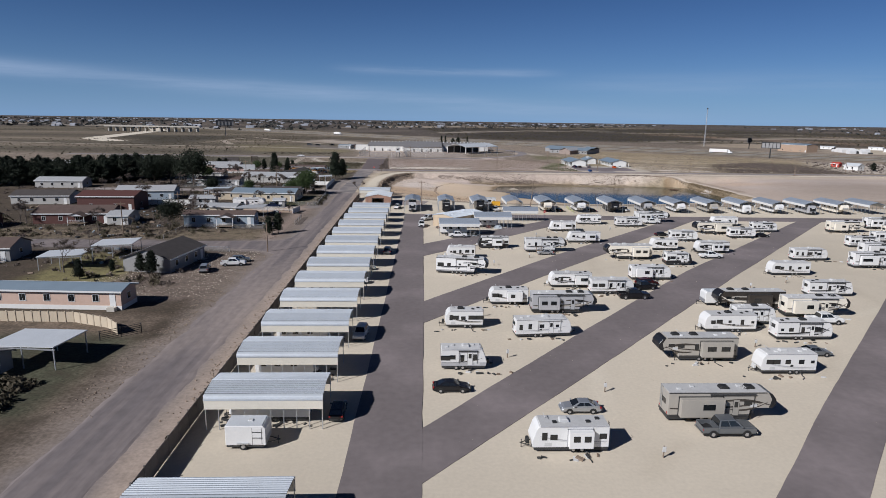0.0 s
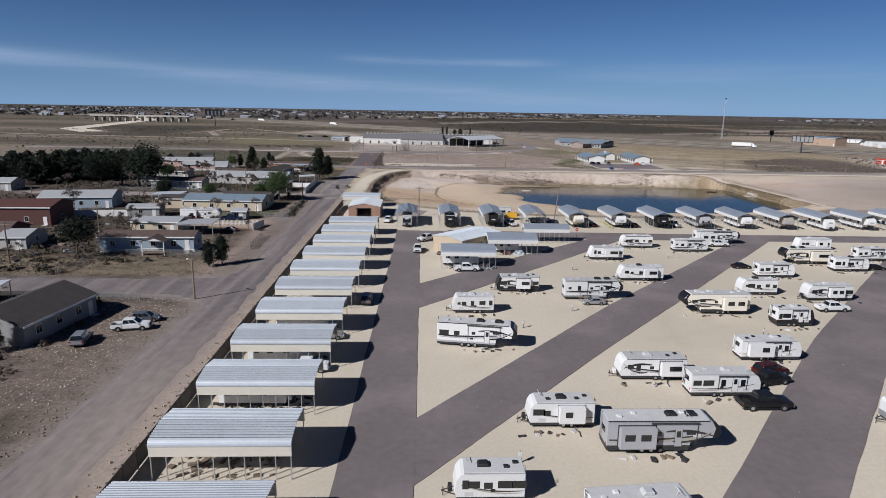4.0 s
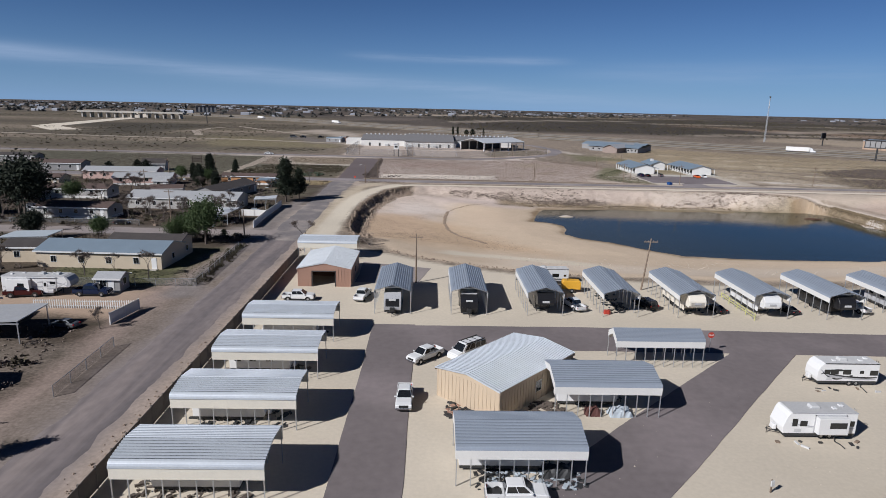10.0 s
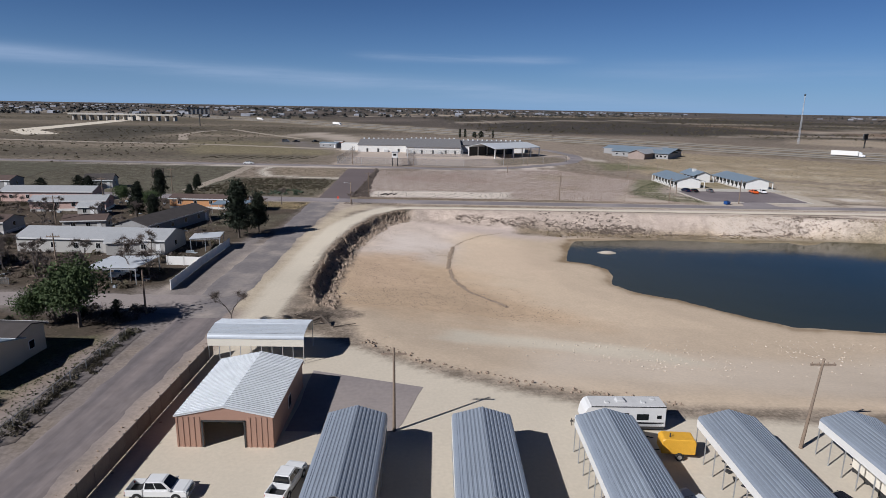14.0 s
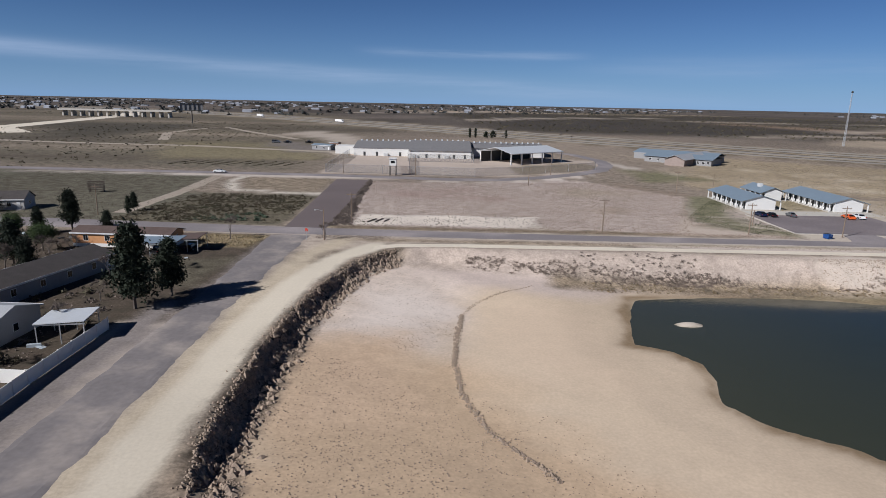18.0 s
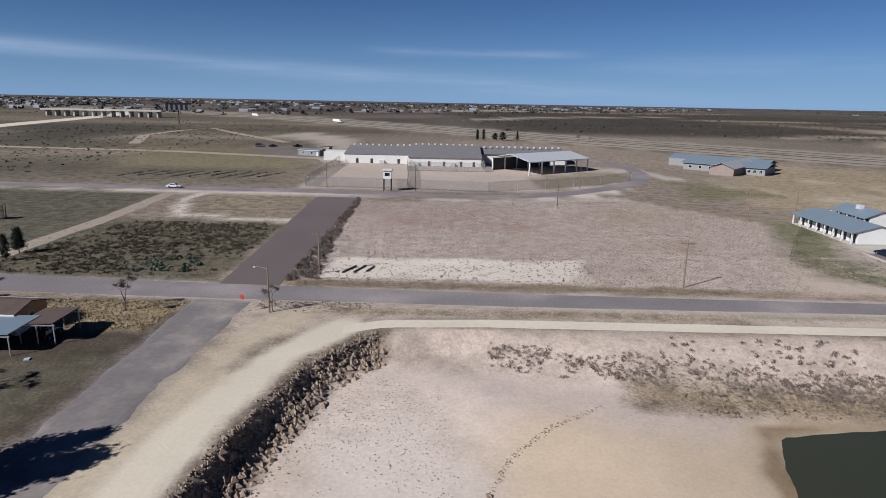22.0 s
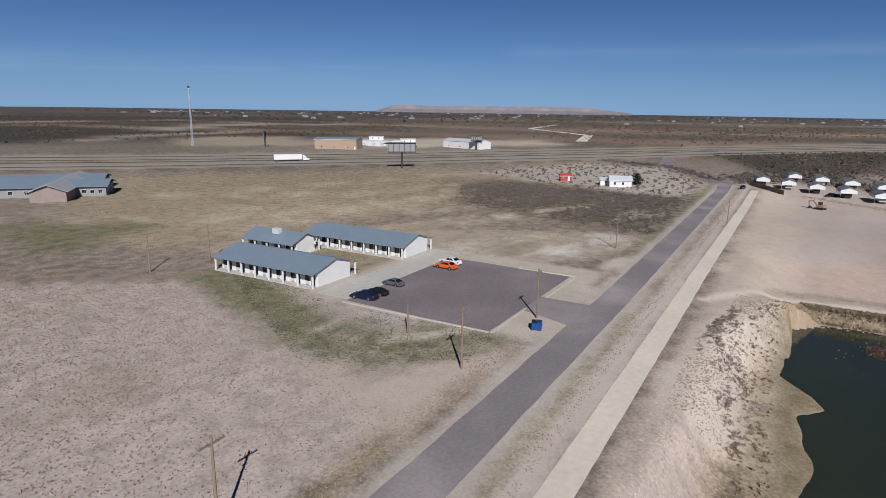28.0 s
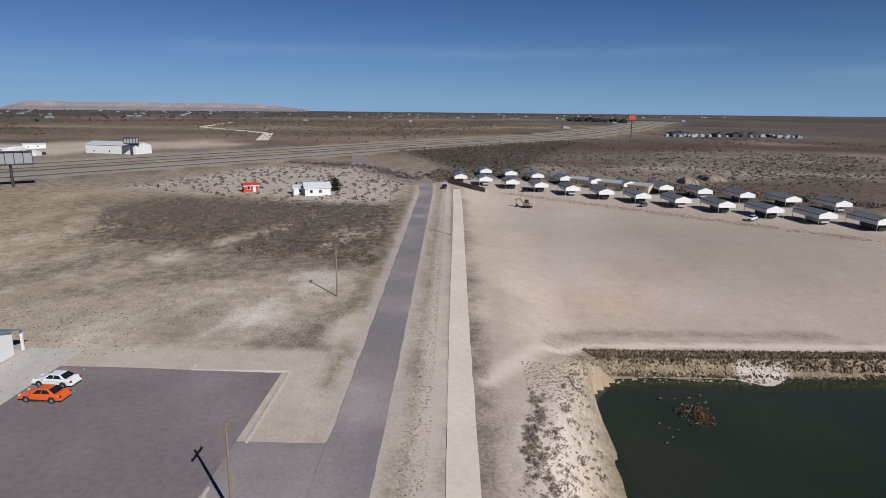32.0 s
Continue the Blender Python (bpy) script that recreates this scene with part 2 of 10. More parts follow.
M = {
    "asphalt": material("park_asphalt", (0.163, 0.139, 0.136), 0.9, vary=0.16, scale=0.09, fine=1.2, bump=0.15, tone=(0.212, 0.179, 0.176)),
    "asphalt_old": material("street_asphalt", (0.205, 0.182, 0.181), 0.93, vary=0.22, scale=0.06, fine=2.5, bump=0.2, tone=(0.30, 0.262, 0.252)),
    "asphalt_dusty": material("dusty_grey_asphalt", (0.185, 0.165, 0.160), 0.93, vary=0.2, scale=0.16, fine=1.4, bump=0.2, tone=(0.30, 0.258, 0.225)),
    "asphalt_brown": material("brown_asphalt", (0.132, 0.105, 0.10), 0.9, vary=0.14, scale=0.06, fine=3.0, bump=0.25),
    "lot": material("lot_asphalt", (0.178, 0.150, 0.150), 0.9, vary=0.22, scale=0.08, fine=1.5, bump=0.25, tone=(0.205, 0.175, 0.17)),
    "gravel": material("gravel_street", (0.285, 0.245, 0.225), 0.95, vary=0.16, scale=0.055, fine=1.8, bump=0.2, tone=(0.17, 0.148, 0.148)),
    "highway": material("highway_concrete", (0.26, 0.235, 0.205), 0.9, vary=0.18, scale=0.02, fine=0.4),
    "concrete": material("concrete", (0.45, 0.42, 0.37), 0.9, vary=0.15, scale=0.8, fine=9, bump=0.15),
    "galv": material("galvanized_roof", (0.52, 0.55, 0.58), 0.45, 0.3, vary=0.09, scale=0.5, fine=5, random_tone=0.08),
    "galv_blue_pan": material("blue_grey_roof_grooves", (0.225, 0.252, 0.29), 0.55, 0.3, vary=0.12, scale=0.5, fine=5),
    "galv_pan": material("dark_roof_grooves", (0.085, 0.095, 0.108), 0.6, 0.3, vary=0.16, scale=0.5, fine=5, random_tone=0.08),
    "galv_dull": material("dull_metal_roof", (0.20, 0.21, 0.22), 0.6, 0.2, vary=0.1, scale=0.4, fine=5, random_tone=0.15),
    "galv_blue": material("blue_grey_roof", (0.30, 0.335, 0.385), 0.5, 0.3, vary=0.08, scale=0.4, fine=6, random_tone=0.06),
    "galv_white": material("pale_metal_roof", (0.66, 0.68, 0.69), 0.45, 0.3, vary=0.08, scale=0.5, fine=5),
    "panel": material("cream_panel", (0.64, 0.60, 0.51), 0.6, vary=0.06, scale=0.7, fine=8, random_tone=0.04),
    "panel_white": material("white_panel", (0.66, 0.645, 0.61), 0.6, vary=0.06, scale=0.7, fine=8),
    "steel": material("galvanized_steel", (0.52, 0.53, 0.54), 0.45, 0.7, vary=0.1),
    "dark_steel": material("dark_steel", (0.05, 0.05, 0.05), 0.6, 0.3),
    "white": material("white_gelcoat", (0.66, 0.655, 0.64), 0.42, vary=0.05, scale=0.8, fine=7, stain=0.12, random_tone=0.05),
    "cream": material("cream_gelcoat", (0.70, 0.65, 0.55), 0.45, vary=0.05, scale=0.8, fine=7, random_tone=0.05),
    "grey": material("grey_gelcoat", (0.36, 0.36, 0.37), 0.45, vary=0.06, scale=0.8, fine=7),
    "tan": material("tan_gelcoat", (0.34, 0.315, 0.275), 0.45, vary=0.06, scale=0.8, fine=7),
    "brown": material("dark_brown_gelcoat", (0.045, 0.038, 0.032), 0.35, vary=0.08),
    "black": material("black_gelcoat", (0.015, 0.015, 0.017), 0.3),
    "rv_roof": material("rv_roof_membrane", (0.50, 0.495, 0.485), 0.75, vary=0.12, scale=0.6, fine=5, stain=0.5, random_tone=0.12),
    "glass": material("dark_glass", (0.012, 0.014, 0.016), 0.06, spec=0.7, vary=0.02),
    "tyre": material("tyre_rubber", (0.018, 0.018, 0.018), 0.85),
    "rim": material("alloy_rim", (0.5, 0.5, 0.51), 0.35, 0.8),
    "chrome": material("chrome", (0.6, 0.6, 0.62), 0.2, 1.0),
    "plastic": material("pale_grey_plastic", (0.5, 0.5, 0.49), 0.6),
    "black_plastic": material("black_plastic", (0.02, 0.02, 0.02), 0.6),
    "red_lamp": material("red_lamp", (0.35, 0.01, 0.01), 0.3),
    "head_lamp": material("clear_lamp", (0.7, 0.72, 0.74), 0.15),
    "wood": material("weathered_wood", (0.20, 0.15, 0.11), 0.9, vary=0.25, scale=1.5, fine=14, bump=0.2, random_tone=0.15),
    "dark_wood": material("dark_fence", (0.15, 0.13, 0.115), 0.85, vary=0.2, scale=0.8, fine=9, random_tone=0.12),
    "stucco_white": material("white_stucco", (0.66, 0.65, 0.62), 0.85, vary=0.06, scale=0.6, fine=10, bump=0.1),
    "stucco_tan": material("tan_stucco", (0.50, 0.42, 0.31), 0.88, vary=0.1, scale=0.6, fine=10, bump=0.1),
    "siding_blue": material("blue_grey_siding", (0.27, 0.32, 0.37), 0.7, vary=0.08),
    "siding_peach": material("peach_siding", (0.50, 0.36, 0.285), 0.75, vary=0.08),
    "siding_grey": material("grey_siding", (0.25, 0.245, 0.24), 0.75, vary=0.1),
    "galv_old": material("weathered_metal_roof", (0.40, 0.405, 0.41), 0.6, 0.2, vary=0.16, scale=0.4, fine=4, stain=0.4),
    "stucco_dull": material("dull_white_wall", (0.40, 0.385, 0.36), 0.85, vary=0.12, scale=0.6, fine=8, stain=0.3),
    "brick_tan": material("tan_block_wall", (0.36, 0.26, 0.185), 0.9, vary=0.1, scale=0.3, fine=6, bump=0.1),
    "shingle_dark": material("dark_shingles", (0.058, 0.050, 0.047), 0.95, vary=0.25, scale=0.8, fine=10, bump=0.3),
    "brick_dull": material("dull_brown_brick", (0.27, 0.215, 0.185), 0.9, vary=0.15, scale=0.8, fine=9, bump=0.1),
    "siding_red": material("dark_red_siding", (0.085, 0.034, 0.028), 0.75, vary=0.12),
    "siding_orange": material("orange_siding", (0.50, 0.25, 0.11), 0.75, vary=0.1),
    "siding_pink": material("pink_siding", (0.52, 0.36, 0.31), 0.75, vary=0.1),
    "metal_tan": material("tan_metal_wall", (0.50, 0.40, 0.285), 0.55, 0.1, vary=0.08, scale=0.5),
    "metal_brown": material("red_brown_metal_wall", (0.34, 0.205, 0.15), 0.55, 0.1, vary=0.1, scale=0.5),
    "shingle_grey": material("grey_shingles", (0.17, 0.165, 0.165), 0.95, vary=0.22, scale=0.8, fine=10, bump=0.3),
    "shingle_brown": material("brown_shingles", (0.095, 0.066, 0.056), 0.95, vary=0.22, scale=0.8, fine=10, bump=0.3),
    "roof_blue": material("blue_grey_metal_roof", (0.21, 0.265, 0.315), 0.5, 0.2, vary=0.09, scale=0.4),
    "bark": material("bark", (0.10, 0.08, 0.065), 0.95, vary=0.3, scale=3, fine=20, bump=0.3),
    "bark_grey": material("grey_bark", (0.12, 0.10, 0.088), 0.95, vary=0.25, scale=3, fine=20, bump=0.3),
    "needle": material("dark_needles", (0.013, 0.019, 0.009), 0.85, vary=0.4, scale=0.8, fine=5, random_tone=0.15),
    "leaf": material("green_leaves", (0.048, 0.072, 0.022), 0.8, vary=0.35, scale=0.8, fine=5),
    "leaf_dull": material("dull_leaves", (0.07, 0.075, 0.035), 0.85, vary=0.35, scale=0.8, fine=5),
    "scrub": material("dry_scrub", (0.085, 0.07, 0.045), 0.95, vary=0.4, scale=0.15, fine=3, tone=(0.05, 0.052, 0.028)),
    "twig": material("grey_twigs", (0.135, 0.108, 0.092), 0.95, vary=0.35, scale=0.15, fine=3),
    "tuft": material("dry_grass", (0.28, 0.215, 0.168), 0.95, vary=0.3, scale=0.1, fine=2, tone=(0.17, 0.125, 0.095)),
    "reed": material("brown_reeds", (0.24, 0.185, 0.115), 0.95, vary=0.3, scale=0.3, fine=2, tone=(0.16, 0.12, 0.075)),
    "weed": material("dead_weeds", (0.21, 0.165, 0.135), 0.95, vary=0.35, scale=0.3, fine=3),
    "red_reed": material("red_brown_reeds", (0.13, 0.075, 0.05), 0.95, vary=0.3, scale=0.3, fine=2),
    "tuft_gold": material("golden_grass", (0.34, 0.275, 0.165), 0.95, vary=0.3, scale=0.1, fine=2),
    "cactus": material("prickly_pear", (0.075, 0.10, 0.062), 0.7, vary=0.25),
    "rubble": material("earth_rubble", (0.28, 0.215, 0.16), 0.95, vary=0.45, scale=0.4, fine=4, bump=0.4, tone=(0.17, 0.13, 0.10)),
    "rock": material("pale_rock", (0.50, 0.43, 0.35), 0.95, vary=0.25, scale=0.5, fine=5, bump=0.4),
    "blue_paint": material("blue_dumpster_paint", (0.012, 0.055, 0.19), 0.5, vary=0.12),
    "yellow": material("yellow_paint", (0.62, 0.33, 0.03), 0.5, vary=0.1),
    "red": material("red_paint", (0.42, 0.05, 0.03), 0.5, vary=0.1),
    "yellow_green": material("yellow_green_paint", (0.50, 0.52, 0.08), 0.5),
    "green_sign": material("green_sign", (0.02, 0.30, 0.14), 0.5),
    "orange": material("orange_paint", (0.62, 0.11, 0.02), 0.3, vary=0.04),
    "tarp": material("faded_tarp", (0.38, 0.42, 0.45), 0.7, vary=0.15),
    "car_white": material("car_white", (0.66, 0.66, 0.65), 0.25, vary=0.03),
    "yellow_green": material("yellow_green_tarp", (0.50, 0.50, 0.17), 0.7, vary=0.15),
    "car_tan": material("car_tan", (0.36, 0.335, 0.29), 0.3, 0.4, vary=0.03),
    "car_silver": material("car_silver", (0.42, 0.43, 0.44), 0.28, 0.6, vary=0.03),
    "car_grey": material("car_grey", (0.17, 0.18, 0.19), 0.28, 0.5, vary=0.03),
    "car_black": material("car_black", (0.012, 0.012, 0.014), 0.2, vary=0.03),
    "car_blue": material("car_blue", (0.012, 0.022, 0.06), 0.25, 0.3, vary=0.03),
    "car_maroon": material("car_maroon", (0.06, 0.012, 0.012), 0.25, 0.2, vary=0.03),
    "far_roof": material("far_roofs", (0.28, 0.29, 0.32), 0.7, vary=0.5, scale=0.01, fine=0.05),
    "far_tree": material("far_trees", (0.055, 0.056, 0.052), 0.95, vary=0.3, scale=0.02, fine=0.2),
    # haze of the distance is mixed into the mesa's rock colour
    "mesa": material("hazed_mesa_rock", (0.22, 0.20, 0.21), 0.95, vary=0.2, scale=0.01, fine=0.06, tone=(0.25, 0.22, 0.21)),
    "weed_strip": material("weedy_strip", (0.085, 0.070, 0.050), 0.95, vary=0.35, scale=0.05, fine=0.6),
    "track_dirt": material("dirt_track", (0.34, 0.285, 0.225), 0.95, vary=0.2, scale=0.05, fine=0.8, tone=(0.26, 0.215, 0.165)),
    "caliche": material("caliche_track", (0.62, 0.55, 0.44), 0.95, vary=0.12, scale=0.08, fine=1.2, bump=0.2),
}


def street_material():
    """Worn street: grey wheel tracks between drifts of tan dust, drawn out along y."""
    m = bpy.data.materials.new("dusty_street")
    m.use_nodes = True
    n, l = m.node_tree.nodes, m.node_tree.links
    b = n["Principled BSDF"]
    b.inputs["Roughness"].default_value, b.inputs["Specular IOR Level"].default_value = 0.95, 0.15
    geo = n.new("ShaderNodeNewGeometry")
    last = None
    for scl, s, d, lo, hi in (((1, 0.035, 1), 0.55, 4, 0.42, 0.62), ((1, 0.2, 1), 0.09, 6, 0.5, 0.72), ((1, 0.5, 1), 1.1, 8, 0.3, 0.7)):
        mp, nz, r = n.new("ShaderNodeMapping"), n.new("ShaderNodeTexNoise"), n.new("ShaderNodeMapRange")
        mp.inputs["Scale"].default_value = scl
        nz.inputs["Scale"].default_value, nz.inputs["Detail"].default_value = s, d
        r.inputs["From Min"].default_value, r.inputs["From Max"].default_value = lo, hi
        l.new(geo.outputs["Position"], mp.inputs["Vector"])
        l.new(mp.outputs["Vector"], nz.inputs["Vector"])
        l.new(nz.outputs["Fac"], r.inputs["Value"])
        mx = n.new("ShaderNodeMix")
        mx.data_type = "RGBA"
        if last is None:
            mx.inputs["A"].default_value, mx.inputs["B"].default_value = (0.16, 0.14, 0.139, 1), (0.232, 0.197, 0.186, 1)
            l.new(r.outputs["Result"], mx.inputs["Factor"])
        elif d == 6:
            l.new(last, mx.inputs["A"])
            mx.inputs["B"].default_value = (0.36, 0.298, 0.26, 1)
            r.inputs["To Max"].default_value = 0.75
            l.new(r.outputs["Result"], mx.inputs["Factor"])
        else:
            mx.blend_type = "MULTIPLY"
            mx.inputs["Factor"].default_value = 1.0
            r.inputs["To Min"].default_value, r.inputs["To Max"].default_value = 0.86, 1.1
            l.new(last, mx.inputs["A"])
            l.new(r.outputs["Result"], mx.inputs["B"])
        last = mx.outputs["Result"]
    l.new(last, b.inputs["Base Color"])
    return m


M["street"] = street_material()


def net_material():
    m = bpy.data.materials.new("chain_link")
    m.use_nodes = True
    n, l = m.node_tree.nodes, m.node_tree.links
    b = n["Principled BSDF"]
    b.inputs["Base Color"].default_value = (0.2, 0.195, 0.19, 1)
    b.inputs["Roughness"].default_value = 0.6
    b.inputs["Alpha"].default_value = 0.2
    return m


M["net"] = net_material()


def water_material():
    m = bpy.data.materials.new("pond_water")
    m.use_nodes = True
    n, l = m.node_tree.nodes, m.node_tree.links
    b = n["Principled BSDF"]
    b.inputs["Alpha"].default_value = 0.9  # the bed shows through the murk near the shore
    b.inputs["Roughness"].default_value, b.inputs["IOR"].default_value, b.inputs["Specular IOR Level"].default_value = 0.06, 1.33, 0.5
    geo = n.new("ShaderNodeNewGeometry")
    nz = n.new("ShaderNodeTexNoise")
    nz.inputs["Scale"].default_value, nz.inputs["Detail"].default_value = 0.045, 4
    l.new(geo.outputs["Position"], nz.inputs["Vector"])
    cr = n.new("ShaderNodeMix")
    cr.data_type = "RGBA"
    cr.inputs["A"].default_value, cr.inputs["B"].default_value = (0.010, 0.022, 0.018, 1), (0.034, 0.038, 0.018, 1)
    l.new(nz.outputs["Fac"], cr.inputs["Factor"])
    axes_, silt, murk = n.new("ShaderNodeSeparateXYZ"), n.new("ShaderNodeMapRange"), n.new("ShaderNodeMix")
    l.new(geo.outputs["Position"], axes_.inputs[0])
    silt.interpolation_type = "SMOOTHSTEP"  # silty green-brown in the shallow west, clear and dark in the deep east
    silt.inputs["From Min"].default_value, silt.inputs["From Max"].default_value = 36, 100
    silt.inputs["To Min"].default_value, silt.inputs["To Max"].default_value = 1.0, 0.0
    l.new(axes_.outputs["X"], silt.inputs["Value"])
    murk.data_type = "RGBA"
    murk.inputs["B"].default_value = (0.046, 0.05, 0.032, 1)
    l.new(silt.outputs["Result"], murk.inputs["Factor"])
    l.new(cr.outputs["Result"], murk.inputs["A"])
    l.new(murk.outputs["Result"], b.inputs["Base Color"])
    rip = n.new("ShaderNodeTexNoise")
    rip.inputs["Scale"].default_value, rip.inputs["Detail"].default_value = 1.6, 5
    l.new(geo.outputs["Position"], rip.inputs["Vector"])
    bp = n.new("ShaderNodeBump")
    bp.inputs["Strength"].default_value, bp.inputs["Distance"].default_value = 0.35, 0.05
    l.new(rip.outputs["Fac"], bp.inputs["Height"])
    l.new(bp.outputs["Normal"], b.inputs["Normal"])
    return m


M["water"] = water_material()


def ground_material():
    """Earth whose colour is the soil or grass of each plot, broken up by stains, clods and dry tufts."""
    m = bpy.data.materials.new("earth")
    m.use_nodes = True
    n, l = m.node_tree.nodes, m.node_tree.links
    b = n["Principled BSDF"]
    b.inputs["Roughness"].default_value, b.inputs["Specular IOR Level"].default_value = 0.97, 0.1
    soil, speck = n.new("ShaderNodeAttribute"), n.new("ShaderNodeAttribute")
    soil.attribute_name, speck.attribute_name = "soil", "speck"
    geo = n.new("ShaderNodeNewGeometry")
    out = None
    for s, d, lo, hi in ((0.012, 5, 0.86, 1.14), (0.09, 9, 0.9, 1.1), (0.5, 9, 0.87, 1.1), (2.6, 8, 0.62, 1.34)):
        nz = n.new("ShaderNodeTexNoise")
        nz.inputs["Scale"].default_value, nz.inputs["Detail"].default_value = s, d
        l.new(geo.outputs["Position"], nz.inputs["Vector"])
        r = n.new("ShaderNodeMapRange")
        r.inputs["From Min"].default_value, r.inputs["From Max"].default_value = 0.3, 0.7
        r.inputs["To Min"].default_value, r.inputs["To Max"].default_value = lo, hi
        l.new(nz.outputs["Fac"], r.inputs["Value"])
        if s > 0.05:  # fine clods and thin grass: strong on rough plots, faint on graded ones
            rough, fade = n.new("ShaderNodeMath"), n.new("ShaderNodeMix")
            rough.operation, rough.use_clamp = "MULTIPLY_ADD", True
            rough.inputs[1].default_value, rough.inputs[2].default_value = 1.4, 0.13
            l.new(speck.outputs["Fac"], rough.inputs[0])
            fade.inputs["A"].default_value = 1.0
            l.new(rough.outputs[0], fade.inputs["Factor"])
            l.new(r.outputs["Result"], fade.inputs["B"])
            r = fade
        if out is None:
            out = r.outputs["Result"]
        else:
            mu = n.new("ShaderNodeMath")
            mu.operation = "MULTIPLY"
            l.new(out, mu.inputs[0])
            l.new(r.outputs["Result"], mu.inputs[1])
            out = mu.outputs[0]
        last_noise = nz
    # bushes and tufts too far off to stand as meshes: dark specks, denser in some stretches
    sp, st = n.new("ShaderNodeTexNoise"), n.new("ShaderNodeTexNoise")
    sp.inputs["Scale"].default_value, sp.inputs["Detail"].default_value, sp.inputs["Roughness"].default_value = 0.33, 8, 0.72
    st.inputs["Scale"].default_value, st.inputs["Detail"].default_value = 0.006, 4
    for q in (sp, st):
        l.new(geo.outputs["Position"], q.inputs["Vector"])
    ad = n.new("ShaderNodeMath")
    ad.operation = "MULTIPLY_ADD"
    ad.inputs[1].default_value = 0.45
    l.new(st.outputs["Fac"], ad.inputs[0])
    l.new(sp.outputs["Fac"], ad.inputs[2])
    sr = n.new("ShaderNodeMapRange")
    sr.inputs["From Min"].default_value, sr.inputs["From Max"].default_value = 0.66, 0.84
    l.new(ad.outputs[0], sr.inputs["Value"])
    sm = n.new("ShaderNodeMath")
    sm.operation = "MULTIPLY"
    l.new(sr.outputs["Result"], sm.inputs[0])
    l.new(speck.outputs["Fac"], sm.inputs[1])
    vm = n.new("ShaderNodeVectorMath")
    vm.operation = "SCALE"
    l.new(soil.outputs["Color"], vm.inputs[0])
    l.new(out, vm.inputs["Scale"])
    mx = n.new("ShaderNodeMix")
    mx.data_type = "RGBA"
    mx.inputs["B"].default_value = (0.062, 0.052, 0.038, 1)
    l.new(vm.outputs["Vector"], mx.inputs["A"])
    l.new(sm.outputs[0], mx.inputs["Factor"])
    l.new(mx.outputs["Result"], b.inputs["Base Color"])
    bp = n.new("ShaderNodeBump")
    bp.inputs["Strength"].default_value, bp.inputs["Distance"].default_value = 0.3, 0.05
    l.new(last_noise.outputs["Fac"], bp.inputs["Height"])
    l.new(bp.outputs["Normal"], b.inputs["Normal"])
    return m


M["earth"] = ground_material()


# ---- mesh helpers ----
def mesh_from(name, verts, faces, mat, smooth=False):
    me = bpy.data.meshes.new(name)
    me.from_pydata(verts, [], faces)
    me.materials.append(M[mat])
    if smooth:
        me.shade_smooth()
    me.update()
    return me


def part(name, bm, mat, parent=None, label=""):
    """Links a bmesh as one mesh object under a thing or a part."""
    bmesh.ops.recalc_face_normals(bm, faces=bm.faces[:])
    me = bpy.data.meshes.new(name)
    bm.to_mesh(me)
    bm.free()
    me.materials.append(M[mat])
    ob = new(name, me)
    if parent is not None:
        ob.parent = parent
    if label:
        ob["label"] = label
    return ob


def same(name, ob, x, y, z, parent, turn=0.0):
    """Another part on the same mesh."""
    o = new(name, ob.data)
    o.matrix_basis = pose(x, y, z, 0, 0, turn)
    o.parent = parent
    return o


def thing(name, label, category, group=""):
    return tagged(new(name), label, category, group)


def box(bm, x0, x1, y0, y1, z0, z1, bevel=0.0):
    vs = [bm.verts.new((x, y, z)) for z in (z0, z1) for y in (y0, y1) for x in (x0, x1)]
    fs = [bm.faces.new([vs[i] for i in f]) for f in ((0, 2, 3, 1), (4, 5, 7, 6), (0, 1, 5, 4), (2, 6, 7, 3), (0, 4, 6, 2), (1, 3, 7, 5))]
    if bevel:
        es = list({e for f in fs for e in f.edges})
        bmesh.ops.bevel(bm, geom=es, offset=bevel, segments=1, affect="EDGES")
    return bm


def boxes(*rows, bevel=0.0):
    bm = bmesh.new()
    for r in rows:
        box(bm, *r, bevel=bevel)
    return bm


def prism(pts, hw, bevel=0.0, seg=1):
    """A shape drawn in x and z and drawn out to both sides in y; hw: half its width, one for all or one a point."""
    bm = bmesh.new()
    ws = [hw] * len(pts) if isinstance(hw, (int, float)) else hw
    a = [bm.verts.new((x, -w, z)) for (x, z), w in zip(pts, ws)]
    b = [bm.verts.new((x, w, z)) for (x, z), w in zip(pts, ws)]
    bm.faces.new(a)
    bm.faces.new(b[::-1])
    for i in range(len(pts)):
        j = (i + 1) % len(pts)
        bm.faces.new((a[i], b[i], b[j], a[j]))
    bmesh.ops.recalc_face_normals(bm, faces=bm.faces[:])
    if bevel:
        bmesh.ops.bevel(bm, geom=bm.edges[:], offset=bevel, segments=seg, affect="EDGES")
    return bm


def tube(bm, p, q, r0, r1=None, sides=6):
    """A tapered round bar from p to q."""
    p, q = Vector(p), Vector(q)
    r1 = r0 if r1 is None else r1
    d = (q - p).normalized()
    u = d.orthogonal().normalized()
    v = d.cross(u)
    ring = [[bm.verts.new(c + r * (math.cos(a) * u + math.sin(a) * v)) for a in [2 * math.pi * k / sides for k in range(sides)]] for c, r in ((p, r0), (q, r1))]
    for k in range(sides):
        bm.faces.new((ring[0][k], ring[0][(k + 1) % sides], ring[1][(k + 1) % sides], ring[1][k]))
    bm.faces.new(ring[0][::-1])
    bm.faces.new(ring[1])
    return bm


